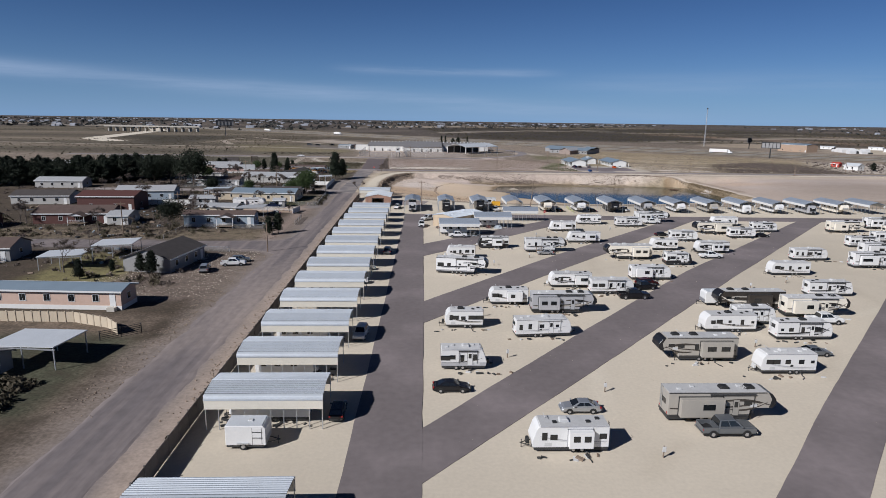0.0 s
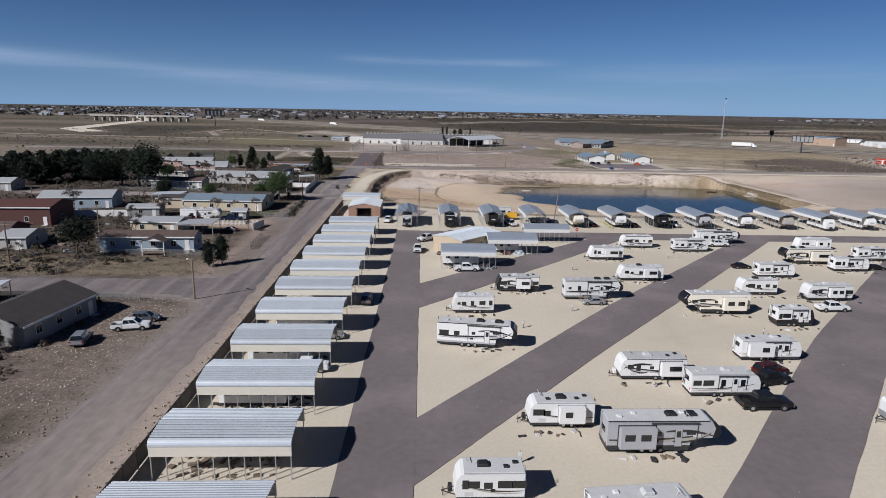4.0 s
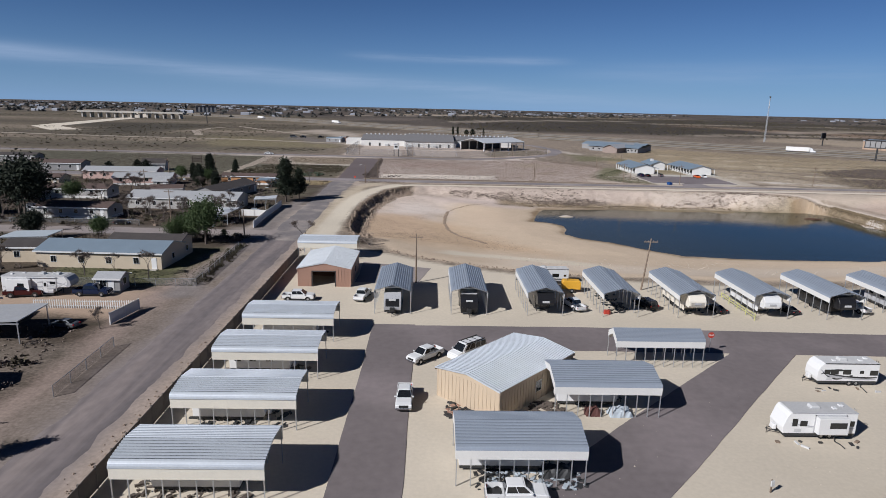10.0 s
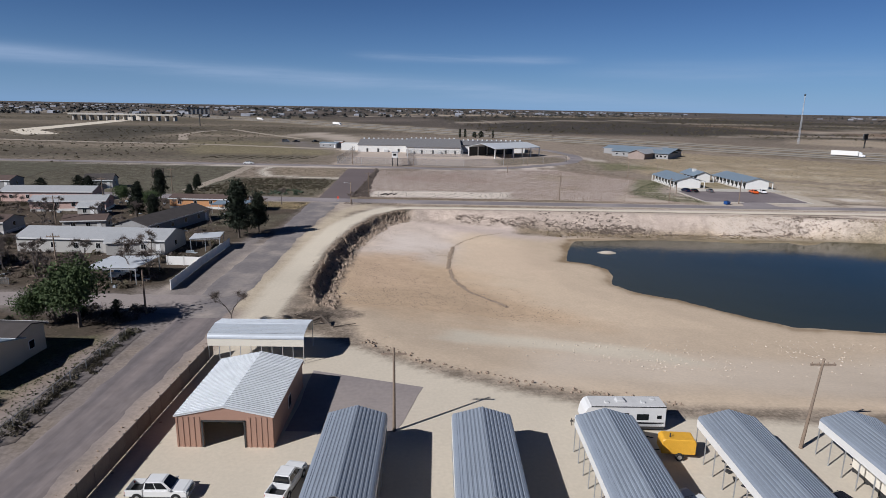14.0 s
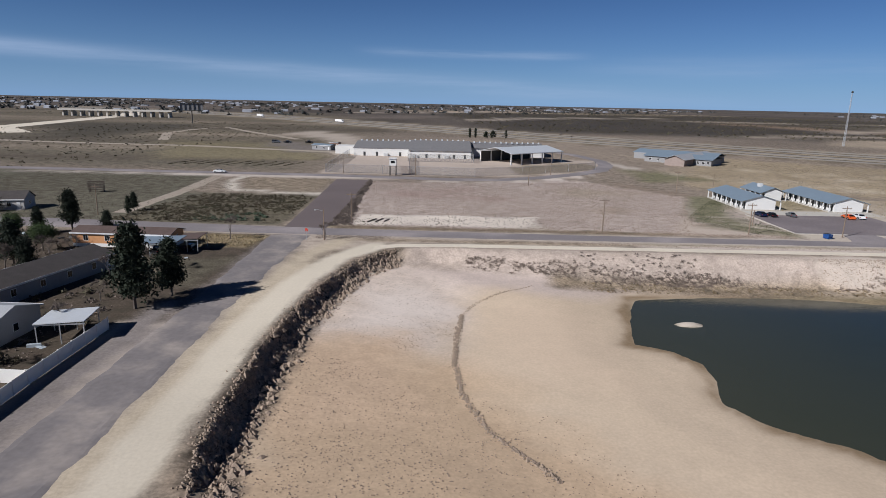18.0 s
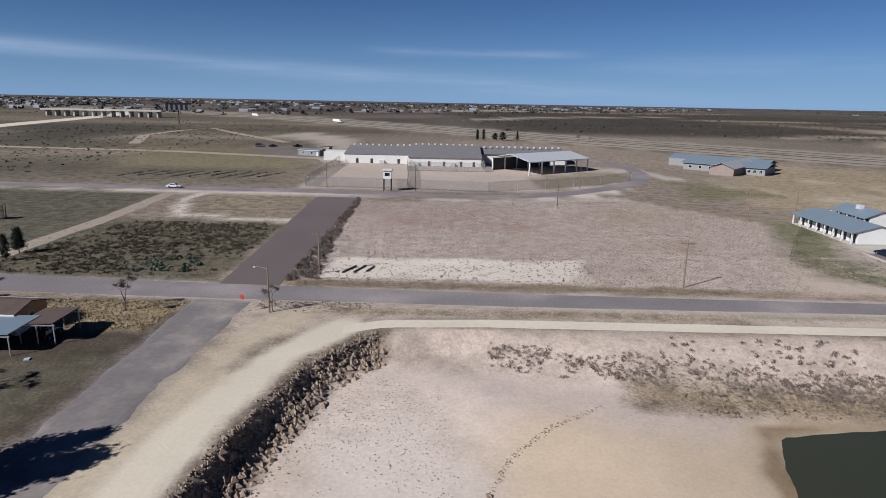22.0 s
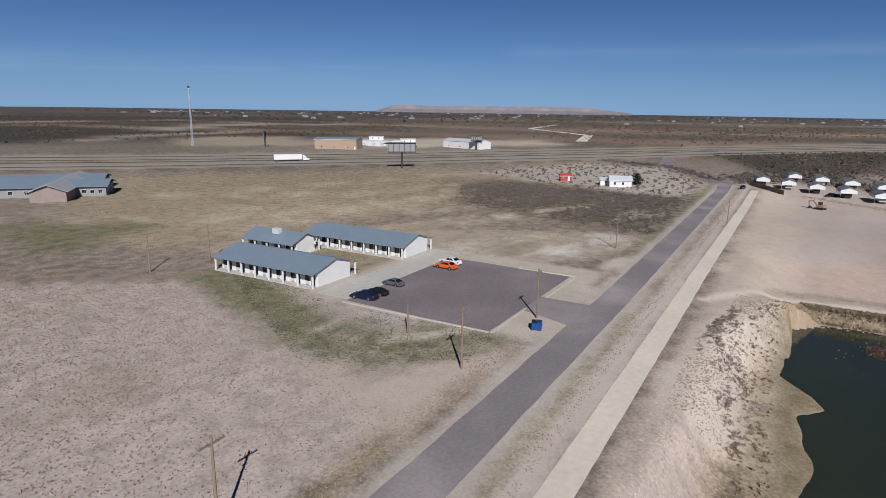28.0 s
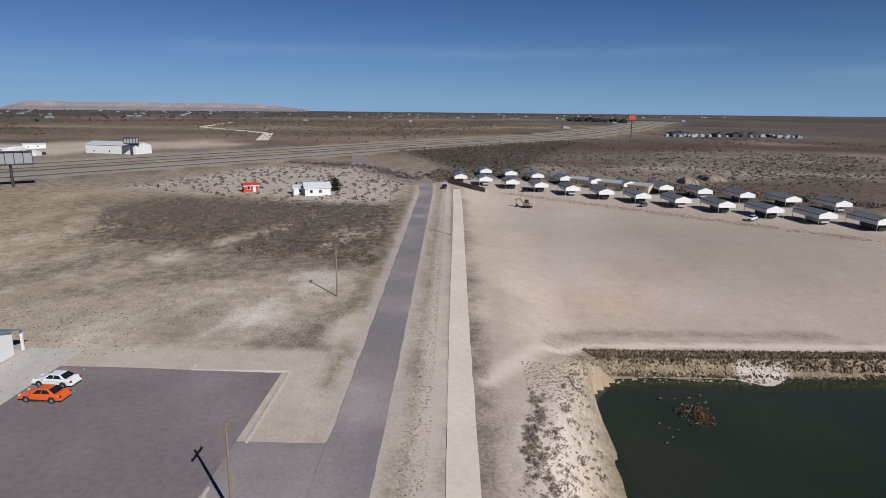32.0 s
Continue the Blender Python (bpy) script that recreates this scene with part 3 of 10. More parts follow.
def plate(corners, depth=0.02):
    """A thin four-cornered plate; the corners are its outer face."""
    bm = bmesh.new()
    c = [Vector(p) for p in corners]
    n = (c[1] - c[0]).cross(c[3] - c[0]).normalized() * depth
    a = [bm.verts.new(p) for p in c]
    b = [bm.verts.new(p - n) for p in c]
    bm.faces.new(a)
    bm.faces.new(b[::-1])
    for i in range(4):
        j = (i + 1) % 4
        bm.faces.new((a[i], b[i], b[j], a[j]))
    return bm


def wheel(parent, x, y, r=0.36, w=0.24, out=-1, rimmed=True):
    """A tyre with its rim, turning about y; out: the side on which the rim shows."""
    bm = bmesh.new()
    prof = [(r * 0.62, -w / 2), (r * 0.94, -w / 2), (r, -w * 0.3), (r, w * 0.3), (r * 0.94, w / 2), (r * 0.62, w / 2)]
    n = 16
    rings = [[bm.verts.new((math.cos(2 * math.pi * k / n) * q, d, math.sin(2 * math.pi * k / n) * q)) for q, d in prof] for k in range(n)]
    for k in range(n):
        a, b = rings[k], rings[(k + 1) % n]
        for i in range(len(prof)):
            j = (i + 1) % len(prof)
            bm.faces.new((a[i], a[j], b[j], b[i]))
    t = part("wheel", bm, "tyre", parent)
    t.location = (x, y, r)
    if not rimmed:
        return t
    bm = bmesh.new()
    bmesh.ops.create_cone(bm, cap_ends=True, segments=12, radius1=r * 0.62, radius2=r * 0.5, depth=w * 0.5, matrix=Matrix.Rotation(radians(-90 * out), 4, "X"))
    rim = part("rim", bm, "rim", t)
    rim.location = (0, out * w * 0.22, 0)
    return t


# ---- ground ----
def away(px, py, line, closed=False):
    """The distance of each point from a line of corners."""
    best = np.full(px.shape, 1e9)
    ends = list(zip(line, line[1:] + ([line[0]] if closed else [])))[: len(line) if closed else len(line) - 1]
    for (ax, ay), (bx, by) in ends:
        dx, dy = bx - ax, by - ay
        k = np.clip(((px - ax) * dx + (py - ay) * dy) / (dx * dx + dy * dy), 0, 1)
        best = np.minimum(best, np.hypot(px - ax - k * dx, py - ay - k * dy))
    return best


def inside(px, py, poly):
    """Signed distance into a plot: positive within."""
    within = np.zeros(px.shape, bool)
    for (ax, ay), (bx, by) in zip(poly, poly[1:] + poly[:1]):
        if ay != by:
            within ^= ((ay > py) != (by > py)) & (px < (bx - ax) * (py - ay) / (by - ay) + ax)
    return np.where(within, 1, -1) * away(px, py, poly, True)


def rumple(px, py, scale, seed=0.0):
    """Smooth uneven values about 0, from -1 to 1, from crossed waves."""
    r = np.zeros(px.shape)
    rng = np.random.RandomState(int(seed * 10) + 5)
    for o in range(5):
        for _ in range(4):
            a, f, p = rng.uniform(0, 2 * np.pi), rng.uniform(0.7, 1.4) * 2 ** o / scale, rng.uniform(0, 6.3)
            r += np.sin((px * np.cos(a) + py * np.sin(a)) * f + p) / 2 ** (o * 0.7)
    return r / 4.5


PIT_WEST = [(-10, 246), (-14.5, 251), (-17.3, 264), (-18.0, 283), (-17.6, 297), (-15.8, 312), (-12.5, 327), (-7, 336.5), (2, 339.2), (12, 339)]
PIT_NORTH = [(12, 339), (34, 338.2), (74, 338.6), (111, 338.2), (126, 333.5), (138, 328.5)]
PIT_EAST = [(138, 328.5), (144, 322.5), (144.2, 300), (145.5, 265), (146, 246)]
PIT_SOUTH = [(146, 246), (120, 226), (90, 219), (60, 217), (30, 219), (14, 224), (2, 230), (-5, 236), (-10, 246)]
PIT = PIT_WEST + PIT_NORTH[1:] + PIT_EAST[1:] + PIT_SOUTH[1:-1]
POND = [(41, 323.5), (68, 325), (81, 324), (88, 322.8), (94, 324), (101, 324.5), (104, 321.3), (109, 323.5), (113, 325.7), (125, 325.2), (136.5, 325.3), (141.3, 320), (141.5, 313), (141, 304.6), (138.5, 300), (141.8, 296), (142.5, 284), (142, 268), (134, 256),
        (118, 254), (100, 255), (78, 254), (64, 256), (55, 266), (50, 271), (44, 275), (40, 281), (42, 288), (42.5, 293), (40, 297), (34.5, 299.5), (36.4, 306), (38, 315)]
WATER = -5.2


def height(px, py):
    w = rumple(px, py, 9, 1)
    dw = away(px, py, PIT_WEST)
    late = 3.6 * np.clip((px - 55) / 25, 0, 1)
    t = np.minimum(np.maximum(away(px, py, PIT_NORTH) - late, 0.02) / (11.5 + 1.5 * w - 1.5 * late), away(px, py, PIT_SOUTH) / 36)
    t = np.minimum(t, away(px, py, PIT_EAST) / 3)
    within = inside(px, py, PIT) > 0
    t = np.clip(t, 0, 1) * within
    u = np.clip((dw - 0.2) / (2.9 - 0.7 * np.clip((294 - py) / 28, 0, 1) + 0.7 * w), 0, 1) * within
    h = np.maximum(-4.5 * (t * t * (3 - 2 * t) * 0.5 + t * 0.5), -2.4 * u - 2.1 * np.clip((dw - 2) / 24, 0, 1) * within)
    t = np.minimum(t, u)
    steep = np.exp(-(away(px, py, PIT_WEST) / 3.6) ** 2) * (t > 0)
    h += steep * 0.55 * rumple(px, py, 1.7, 2) + np.where(t > 0.02, 0.12 * rumple(px, py, 5, 3), 0)
    p = inside(px, py, POND) + 0.9 * rumple(px, py, 7, 4)
    ease = np.clip((t - 0.1) / 0.75, 0, 1)
    h = np.where(p < 0, h + ease * np.minimum(0, WATER + 0.05 - p * 0.062 - h), h)
    h = np.where((p >= 0), np.minimum(h, WATER + 0.05 - np.minimum(2.0, p * 0.13)), h)
    isle = np.hypot((px - 47.2) / 2.6, (py - 309) / 1.2)
    h = np.where(isle < 1.6, np.maximum(h, WATER + 0.5 - 0.5 * isle ** 2), h)
    isle2 = np.hypot((px - 130.8) / 2.9, (py - 312.6) / 2.1) + 0.3 * rumple(px, py, 3, 5)
    h = np.where(isle2 < 1.5, np.maximum(h, WATER + 0.16 - 0.3 * isle2 ** 2), h)
    low = np.clip((px - 133) / 8, 0, 1) * np.clip(1 - (px - 148) / 55, 0, 1) * np.clip((335 - py) / 12, 0, 1) * np.clip((py - 232) / 14, 0, 1)
    h = np.minimum(h, -2.9 * low * low * (3 - 2 * low))
    return h + np.where(t <= 0, 0.02 * rumple(px, py, 6, 6), 0)


def spread(a, b, step, far_lo, far_hi, grow=1.16):
    mid = list(np.arange(a, b + 0.01, step))
    lo, hi, s = [], [], step
    v = a
    while v > far_lo:
        s *= grow
        v -= s
        lo.append(v)
    v, s = b, step
    while v < far_hi:
        s *= grow
        v += s
        hi.append(v)
    return np.array(lo[::-1] + mid + hi)


gx, gy = spread(-74, 156, 1.1, -5200, 5200, 1.11), spread(20, 382, 1.1, -3500, 5200, 1.09)
PX, PY = np.meshgrid(gx, gy)
PX, PY = PX.ravel(), PY.ravel()
PZ = height(PX, PY)

EDGE = 0.9 * rumple(PX, PY, 3.5, 7)
n1, n2, n3 = rumple(PX, PY, 60, 8), rumple(PX, PY, 14, 9), rumple(PX, PY, 300, 10)
belt = rumple(PX * 0.4 + PY * 0.25, PY * 0.9 - PX * 0.35, 140, 11)
soil = np.empty((len(PX), 3))
far = np.clip((np.hypot(PX, PY - 300) - 350) / 500, 0, 1)
k = np.clip(0.45 + 0.5 * belt + 0.25 * n3, 0, 1)[:, None]
near_c = (1 - k) * np.array((0.25, 0.203, 0.16)) + k * np.array((0.37, 0.30, 0.23))
far_c = (1 - k) * np.array((0.078, 0.066, 0.06)) + k * np.array((0.18, 0.147, 0.123))
soil[:] = near_c * (1 - far)[:, None] + far_c * far[:, None]
speck = 0.55 + 0.4 * far


def plot(poly, colour, soft=1.5, bush=0.1, rag=1.0, wet=0.0):
    """Gives the soil of one plot its colour."""
    k = np.clip((inside(PX, PY, poly) + rag * EDGE) / soft + 0.5, 0, 1)
    if wet:  # only under water, growing with the way from the shore
        k = k * np.clip((inside(PX, PY, POND) + 0.4 * EDGE) / wet, 0, 1)
    soil[:] = soil * (1 - k)[:, None] + np.array(colour) * k[:, None]
    speck[:] = speck * (1 - k) + bush * k


def band(line, width, colour, soft=1.5, bush=0.1, rag=1.0):
    k = np.clip((width / 2 - away(PX, PY, line) + rag * EDGE) / soft + 0.5, 0, 1)
    soil[:] = soil * (1 - k)[:, None] + np.array(colour) * k[:, None]
    speck[:] = speck * (1 - k) + bush * k


# far country: pale clearings, dark scrub
plot([(-700, 700), (-80, 640), (-60, 1000), (-260, 1500), (-900, 1400)], (0.165, 0.138, 0.10), 60, 0.8, 20)
plot([(-500, 480), (-60, 480), (-70, 640), (-400, 700)], (0.165, 0.142, 0.105), 30, 0.8, 8)
for a, b, c in ((520, 26, 0.12), (585, 34, 0.30), (640, 22, 0.13), (720, 40, 0.27), (830, 60, 0.12), (960, 60, 0.25)):
    band([(-900, a + 60), (-420, a + 22), (-230, a - 8), (-70, a + 10)], b, (c, c * 0.82, c * 0.62), 18, 0.7, 8)
plot([(60, 900), (700, 760), (1500, 1400), (600, 2200), (0, 1700)], (0.062, 0.053, 0.046), 80, 1.0, 20)
band([(100, 1480), (250, 1500), (420, 1480), (700, 1436), (900, 1440)], 46, (0.33, 0.275, 0.215), 30, 0.3, 16)
band([(330, 860), (430, 921), (560, 900)], 40, (0.33, 0.275, 0.215), 24, 0.3, 12)
plot([(-150, 1900), (700, 2050), (900, 2200), (-100, 2150)], (0.36, 0.29, 0.21), 60, 0.2, 15)
plot([(560, 420), (1400, 60), (2400, 500), (1500, 1500), (700, 760)], (0.21, 0.155, 0.115), 90, 0.8, 20)
plot([(420, 620), (560, 500), (640, 560), (520, 760)], (0.46, 0.39, 0.30), 20, 0.15, 6)
plot([(330, 740), (420, 660), (520, 800), (420, 860)], (0.38, 0.31, 0.23), 25, 0.3, 6)
plot([(330, 330), (560, 330), (900, 80), (700, -300), (300, 120), (240, 230)], (0.150, 0.117, 0.092), 30, 0.8, 10)
for y0, w0, c0 in ((300, 60, (0.15, 0.105, 0.082)), (150, 70, (0.13, 0.105, 0.085)), (40, 60, (0.26, 0.21, 0.165))):
    band([(330 + (300 - y0) * 0.5, y0 - 60), (480, y0 + 10), (700, y0 - 20)], w0, c0, 30, 0.7, 14)
for x0, w0, c0 in ((640, 90, (0.26, 0.185, 0.13)), (800, 110, (0.15, 0.125, 0.09)), (960, 90, (0.33, 0.26, 0.19)), (1150, 140, (0.20, 0.135, 0.10)), (1420, 180, (0.13, 0.115, 0.09)), (1750, 200, (0.28, 0.21, 0.155)), (2200, 260, (0.14, 0.12, 0.10))):
    band([(x0 - 120, 1300), (x0, 820), (x0 + 60, 430), (x0 + 260, 60)], w0, c0, 60, 0.55, 30)
plot([(350, 250), (520, 200), (620, 40), (420, 120)], (0.26, 0.215, 0.17), 20, 0.6, 8)
for line, w0, c0, b0 in (([(350, 345), (380, 328), (345, 262), (372, 173), (364, 120)], 26, (0.34, 0.285, 0.235), 0.5), ([(440, 330), (470, 287), (471, 194), (427, 128), (430, 60)], 44, (0.19, 0.17, 0.12), 0.6), ([(395, 320), (410, 270), (403, 233), (372, 190)], 18, (0.40, 0.34, 0.285), 0.3), ([(620, 330), (588, 273), (621, 118), (595, 8)], 80, (0.115, 0.073, 0.058), 0.6), ([(740, 260), (762, 188), (887, -56), (866, -156)], 60, (0.15, 0.14, 0.105), 0.6)):
    band(line, w0, c0, 16, b0, 8)
plot([(316, 346), (212, 230), (222, 222), (262, 222), (352, 326), (345, 350)], (0.44, 0.37, 0.305), 5, 0.1, 2)
PALE = [[(48, 1239), (144, 1406), (271, 1520), (468, 1645)], [(-203, 1631), (12, 1860), (364, 2793), (1737, 3128), (2141, 2795)], [(526, 1032), (745, 1159), (832, 1108), (945, 1065)]]
for line in PALE:
    band(line, 60, (0.34, 0.285, 0.225), 30, 0.2, 16)
HW = [(-1700, 1850), (-1000, 1640), (-800, 1545), (-505, 1380), (-340, 1232), (-205, 1092), (-90, 955), (60, 775), (225, 610), (330, 524), (455, 432), (575, 350), (790, 180), (1120, 20), (1900, -300)]
band([(x + 22, y + 22) for x, y in HW], 105, (0.36, 0.295, 0.205), 8, 0.25, 2)
band([(x - 12, y - 12) for x, y in HW], 12, (0.20, 0.16, 0.11), 6, 0.7, 2)
band([(x + 24, y + 24) for x, y in HW], 9, (0.26, 0.205, 0.135), 6, 0.5, 2)
plot([(-413, 845), (-260, 632), (-245, 672), (-251, 873), (-310, 913)], (0.085, 0.075, 0.058), 14, 0.9, 6)
plot([(-240, 466), (-87, 461), (-86, 388), (-160, 385)], (0.135, 0.128, 0.092), 4, 0.7, 2)
plot([(-140, 520), (-60, 525), (-70, 640), (-190, 640)], (0.23, 0.195, 0.12), 16, 0.6, 6)
plot([(380, 341), (530, 384), (732, 200), (446, 290), (342, 314)], (0.085, 0.072, 0.058), 16, 1.0, 6)
plot([(385, 310), (395, 266), (373, 228), (326, 225), (342, 257)], (0.29, 0.24, 0.19), 12, 0.5, 6)
band([(410, 434), (393, 391), (333, 359)], 7, (0.10, 0.082, 0.062), 4, 1.0, 2)
# west side: yards and vacant plots
# yard earth, its colour darkened further to stand for tree and house shade
plot([(-400, -60), (-33, -60), (-33, 349), (-400, 349)], (0.090, 0.070, 0.053), 3, 0.9, 1.5)
plot([(-44, 100), (-33, 100), (-33, 136), (-62, 136), (-62, 104)], (0.185, 0.146, 0.12), 3, 0.6, 1.5)
plot([(-110, 150), (-37, 150), (-37, 163), (-110, 166)], (0.205, 0.165, 0.115), 3, 0.8, 1.5)
plot([(-62, 196), (-33, 193), (-33, 206), (-62, 208)], (0.38, 0.285, 0.21), 2, 0.05)
plot([(-62, 209), (-34.5, 209), (-34.5, 238), (-62, 232)], (0.115, 0.115, 0.06), 1.5, 0.6)
plot([(-66, 337), (-36, 336), (-34, 348), (-66, 348)], (0.30, 0.235, 0.145), 2, 0.5)
plot([(-40, 254), (-32, 254), (-32, 292), (-40, 292)], (0.46, 0.39, 0.32), 2, 0.02)
plot([(-120, 40), (-37, 60), (-38, 92), (-120, 92)], (0.165, 0.128, 0.098), 3, 0.7)
plot([(-75, 58), (-40, 60), (-38, 84), (-75, 84)], (0.075, 0.075, 0.05), 4, 0.8, 2)
plot([(-72, 108), (-55, 110), (-57, 133), (-72, 134)], (0.21, 0.185, 0.09), 4, 0.5, 2)
# verges of the street
band([(-36.5, 150), (-37, 170), (-37.5, 206), (-36, 250)], 5.5, (0.31, 0.24, 0.20), 3.5, 0.2, 1.6)
plot([(-60, 166), (-39, 166), (-39, 184), (-60, 186)], (0.19, 0.155, 0.125), 4, 0.6, 2)
band([(-34.5, -60), (-33.5, 120), (-33.5, 240)], 5, (0.22, 0.18, 0.15), 3.5, 0.35, 1.6)
band([(-23.6, -60), (-23.6, 120), (-23.4, 246)], 4.0, (0.46, 0.365, 0.275), 2.0, 0.08)
band([(-22.8, 40), (-22.9, 235)], 1.2, (0.20, 0.155, 0.12), 1.0, 0.9)
band([(-29.8, -60), (-28.4, 116), (-28.1, 150), (-28.0, 225), (-29.1, 262), (-30, 306), (-29.5, 351)], 8.2, (0.25, 0.215, 0.20), 3.2, 0.03, 1.4)
band([(-30.4, -60), (-29.9, 50)], 7.6, (0.185, 0.162, 0.156), 3.2, 0.03, 1.4)
band([(-24.0, -60), (-24.1, 120), (-23.8, 246)], 3.4, (0.37, 0.30, 0.25), 2.2, 0.2, 1.2)
band([(-120, 146), (-51, 144.3), (-33, 143.8)], 10, (0.17, 0.148, 0.138), 4, 0.1, 1.4)
band([(-130, 252.7), (-60, 251.2), (-31, 249.5)], 9, (0.22, 0.19, 0.17), 4, 0.1, 1.4)
plot([(-42, 150), (-29, 154), (-29, 134), (-44, 139)], (0.27, 0.23, 0.21), 5, 0.05, 1.5)
plot([(-44, 257), (-29, 262), (-29, 240), (-38, 243)], (0.33, 0.285, 0.255), 5, 0.05, 1.5)
band([(-170, 361), (-83, 357.2), (-32, 354.2), (18, 352.3), (66, 350.8), (126, 351.2), (290, 351.8)], 8.6, (0.45, 0.39, 0.33), 2.0, 0.1, 0.9)
# the park's caliche pad
plot([(-22.5, -80), (175, -80), (240, 180), (160, 214), (60, 214), (24, 217), (8, 224), (-4, 232), (-12, 238), (-22.5, 238)], (0.555, 0.488, 0.388), 1.2, 0.0, 0.6)
marks = random.Random(71)
for i in range(34):  # faint wheel marks and damp stains on the pad
    x, y = marks.uniform(3, 95), marks.uniform(48, 182)
    d, a = marks.uniform(3, 9), marks.choice((0.85, 0.9, 0.4, 1.4))
    band([(x - d * math.cos(a), y - d * math.sin(a)), (x + marks.uniform(-1, 1), y), (x + d * math.cos(a), y + d * math.sin(a))], marks.uniform(0.2, 0.9), marks.choice(((0.47, 0.405, 0.315), (0.50, 0.435, 0.34), (0.60, 0.535, 0.43))), 2.2, 0.0, 0.8)
# excavation
plot(PIT, (0.565, 0.45, 0.328), 1.5, 0.05, 0.4)
plot([(-12, 316), (10, 322), (40, 322), (60, 330), (60, 338), (0, 338)], (0.54, 0.445, 0.385), 8, 0.1, 3)
plot([(-16, 290), (6, 292), (10, 320), (-6, 336), (-14, 318)], (0.62, 0.52, 0.44), 9, 0.12, 4)
plot([(-8, 300), (2, 298), (6, 312), (-2, 322), (-9, 314)], (0.67, 0.58, 0.505), 7, 0.05, 5)
plot([(-14, 250), (30, 252), (8, 290), (-16, 292)], (0.55, 0.405, 0.27), 9, 0.1, 4)
plot([(-10, 270), (4, 275), (0, 300), (-14, 292)], (0.545, 0.40, 0.275), 8, 0.1, 4)
plot([(12, 290), (30, 282), (32, 312), (16, 322)], (0.59, 0.465, 0.34), 8, 0.02, 3)
plot([(14, 226), (60, 222), (140, 236), (120, 246), (60, 240), (20, 240)], (0.60, 0.50, 0.39), 6, 0.02, 2)
plot([(5, 240), (40, 236), (34, 243), (8, 245)], (0.60, 0.525, 0.41), 3, 0.0, 2)
band(POND + POND[:1], 4.5, (0.46, 0.365, 0.265), 3, 0.0, 1.5)
band(POND + POND[:1], 1.6, (0.27, 0.195, 0.12), 1.4, 0.1, 1.2)
band([(70, 326.5), (81, 325.5), (88, 324.5), (94, 325.5), (101, 326), (104, 323.5), (109, 325), (113, 327), (128, 327)], 4.5, (0.25, 0.20, 0.125), 2.5, 0.4, 1.5)
# west bank: dark earth, with its cast shadow worked into the colour
band([(x + 1.8, y) for x, y in PIT_WEST[:-2]], 4.0, (0.27, 0.215, 0.165), 1.4, 0.9, 1.5)
band([(2, 336.5), (40, 334.5), (76, 335), (110, 334.5)], 8, (0.48, 0.395, 0.33), 2.5, 0.25)
band([(30, 329.5), (60, 328.5), (82, 329.5)], 6, (0.30, 0.235, 0.165), 3, 0.75, 1.5)
band([(82, 328), (128, 328)], 3, (0.40, 0.33, 0.25), 3, 0.5, 1.5)
band([(86, 334), (112, 334), (128, 332)], 7, (0.54, 0.46, 0.385), 3, 0.1, 1.5)
plot([(150, 236), (222, 236), (322, 333), (322, 338), (120, 338), (148, 322)], (0.455, 0.37, 0.308), 3, 0.08)
plot([(150, 338.5), (152, 330), (200, 322), (262, 322), (322, 334), (322, 338.5)], (0.56, 0.465, 0.365), 6, 0.1, 3)
for x, y, c in ((168, 316, (0.50, 0.385, 0.30)), (205, 300, (0.49, 0.41, 0.355)), (190, 285, (0.41, 0.335, 0.285)), (236, 306, (0.50, 0.42, 0.36)), (226, 290, (0.42, 0.345, 0.29))):
    plot([(x + 16 * math.cos(a * 0.9), y + 9 * math.sin(a * 0.9)) for a in range(7)], c, 12, 0.1, 5)
for a, b, c in (((180, 320), (260, 300), 14), ((165, 300), (200, 262), 10), ((220, 325), (290, 318), 8)):
    band([a, b], c, (0.49, 0.41, 0.355), 10, 0.05, 4)
plot([(119, 336), (170, 337), (150, 322), (136, 329)], (0.47, 0.39, 0.31), 3, 0.1)
plot([(150, 236), (222, 236), (262, 276), (228, 300), (172, 290)], (0.40, 0.33, 0.275), 26, 0.1, 4)
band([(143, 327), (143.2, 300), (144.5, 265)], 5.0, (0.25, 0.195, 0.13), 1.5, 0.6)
band([(128, 338), (140, 331), (147, 322), (147.5, 300), (148, 250)], 2.6, (0.60, 0.51, 0.42), 1.2, 0.0)
band([(146, 328), (152, 322), (152, 285)], 3, (0.36, 0.29, 0.225), 2, 0.3)
plot([(126, 316), (135, 316), (135, 309), (126, 309)], (0.13, 0.08, 0.055), 2, 0.3)
plot([(139, 303), (143, 303), (142, 296), (138, 297)], (0.50, 0.45, 0.40), 1.5, 0.0)
plot(POND, (0.034, 0.038, 0.022), 1, 0.0, 2.5, wet=17)
plot([(34, 326), (66, 326), (74, 300), (70, 256), (40, 262)], (0.20, 0.175, 0.10), 22, 0.0, 5, wet=8)
plot([(45, 308), (49.4, 308), (49.4, 310), (45, 310)], (0.58, 0.50, 0.42), 1.0, 0.0, 0.3)
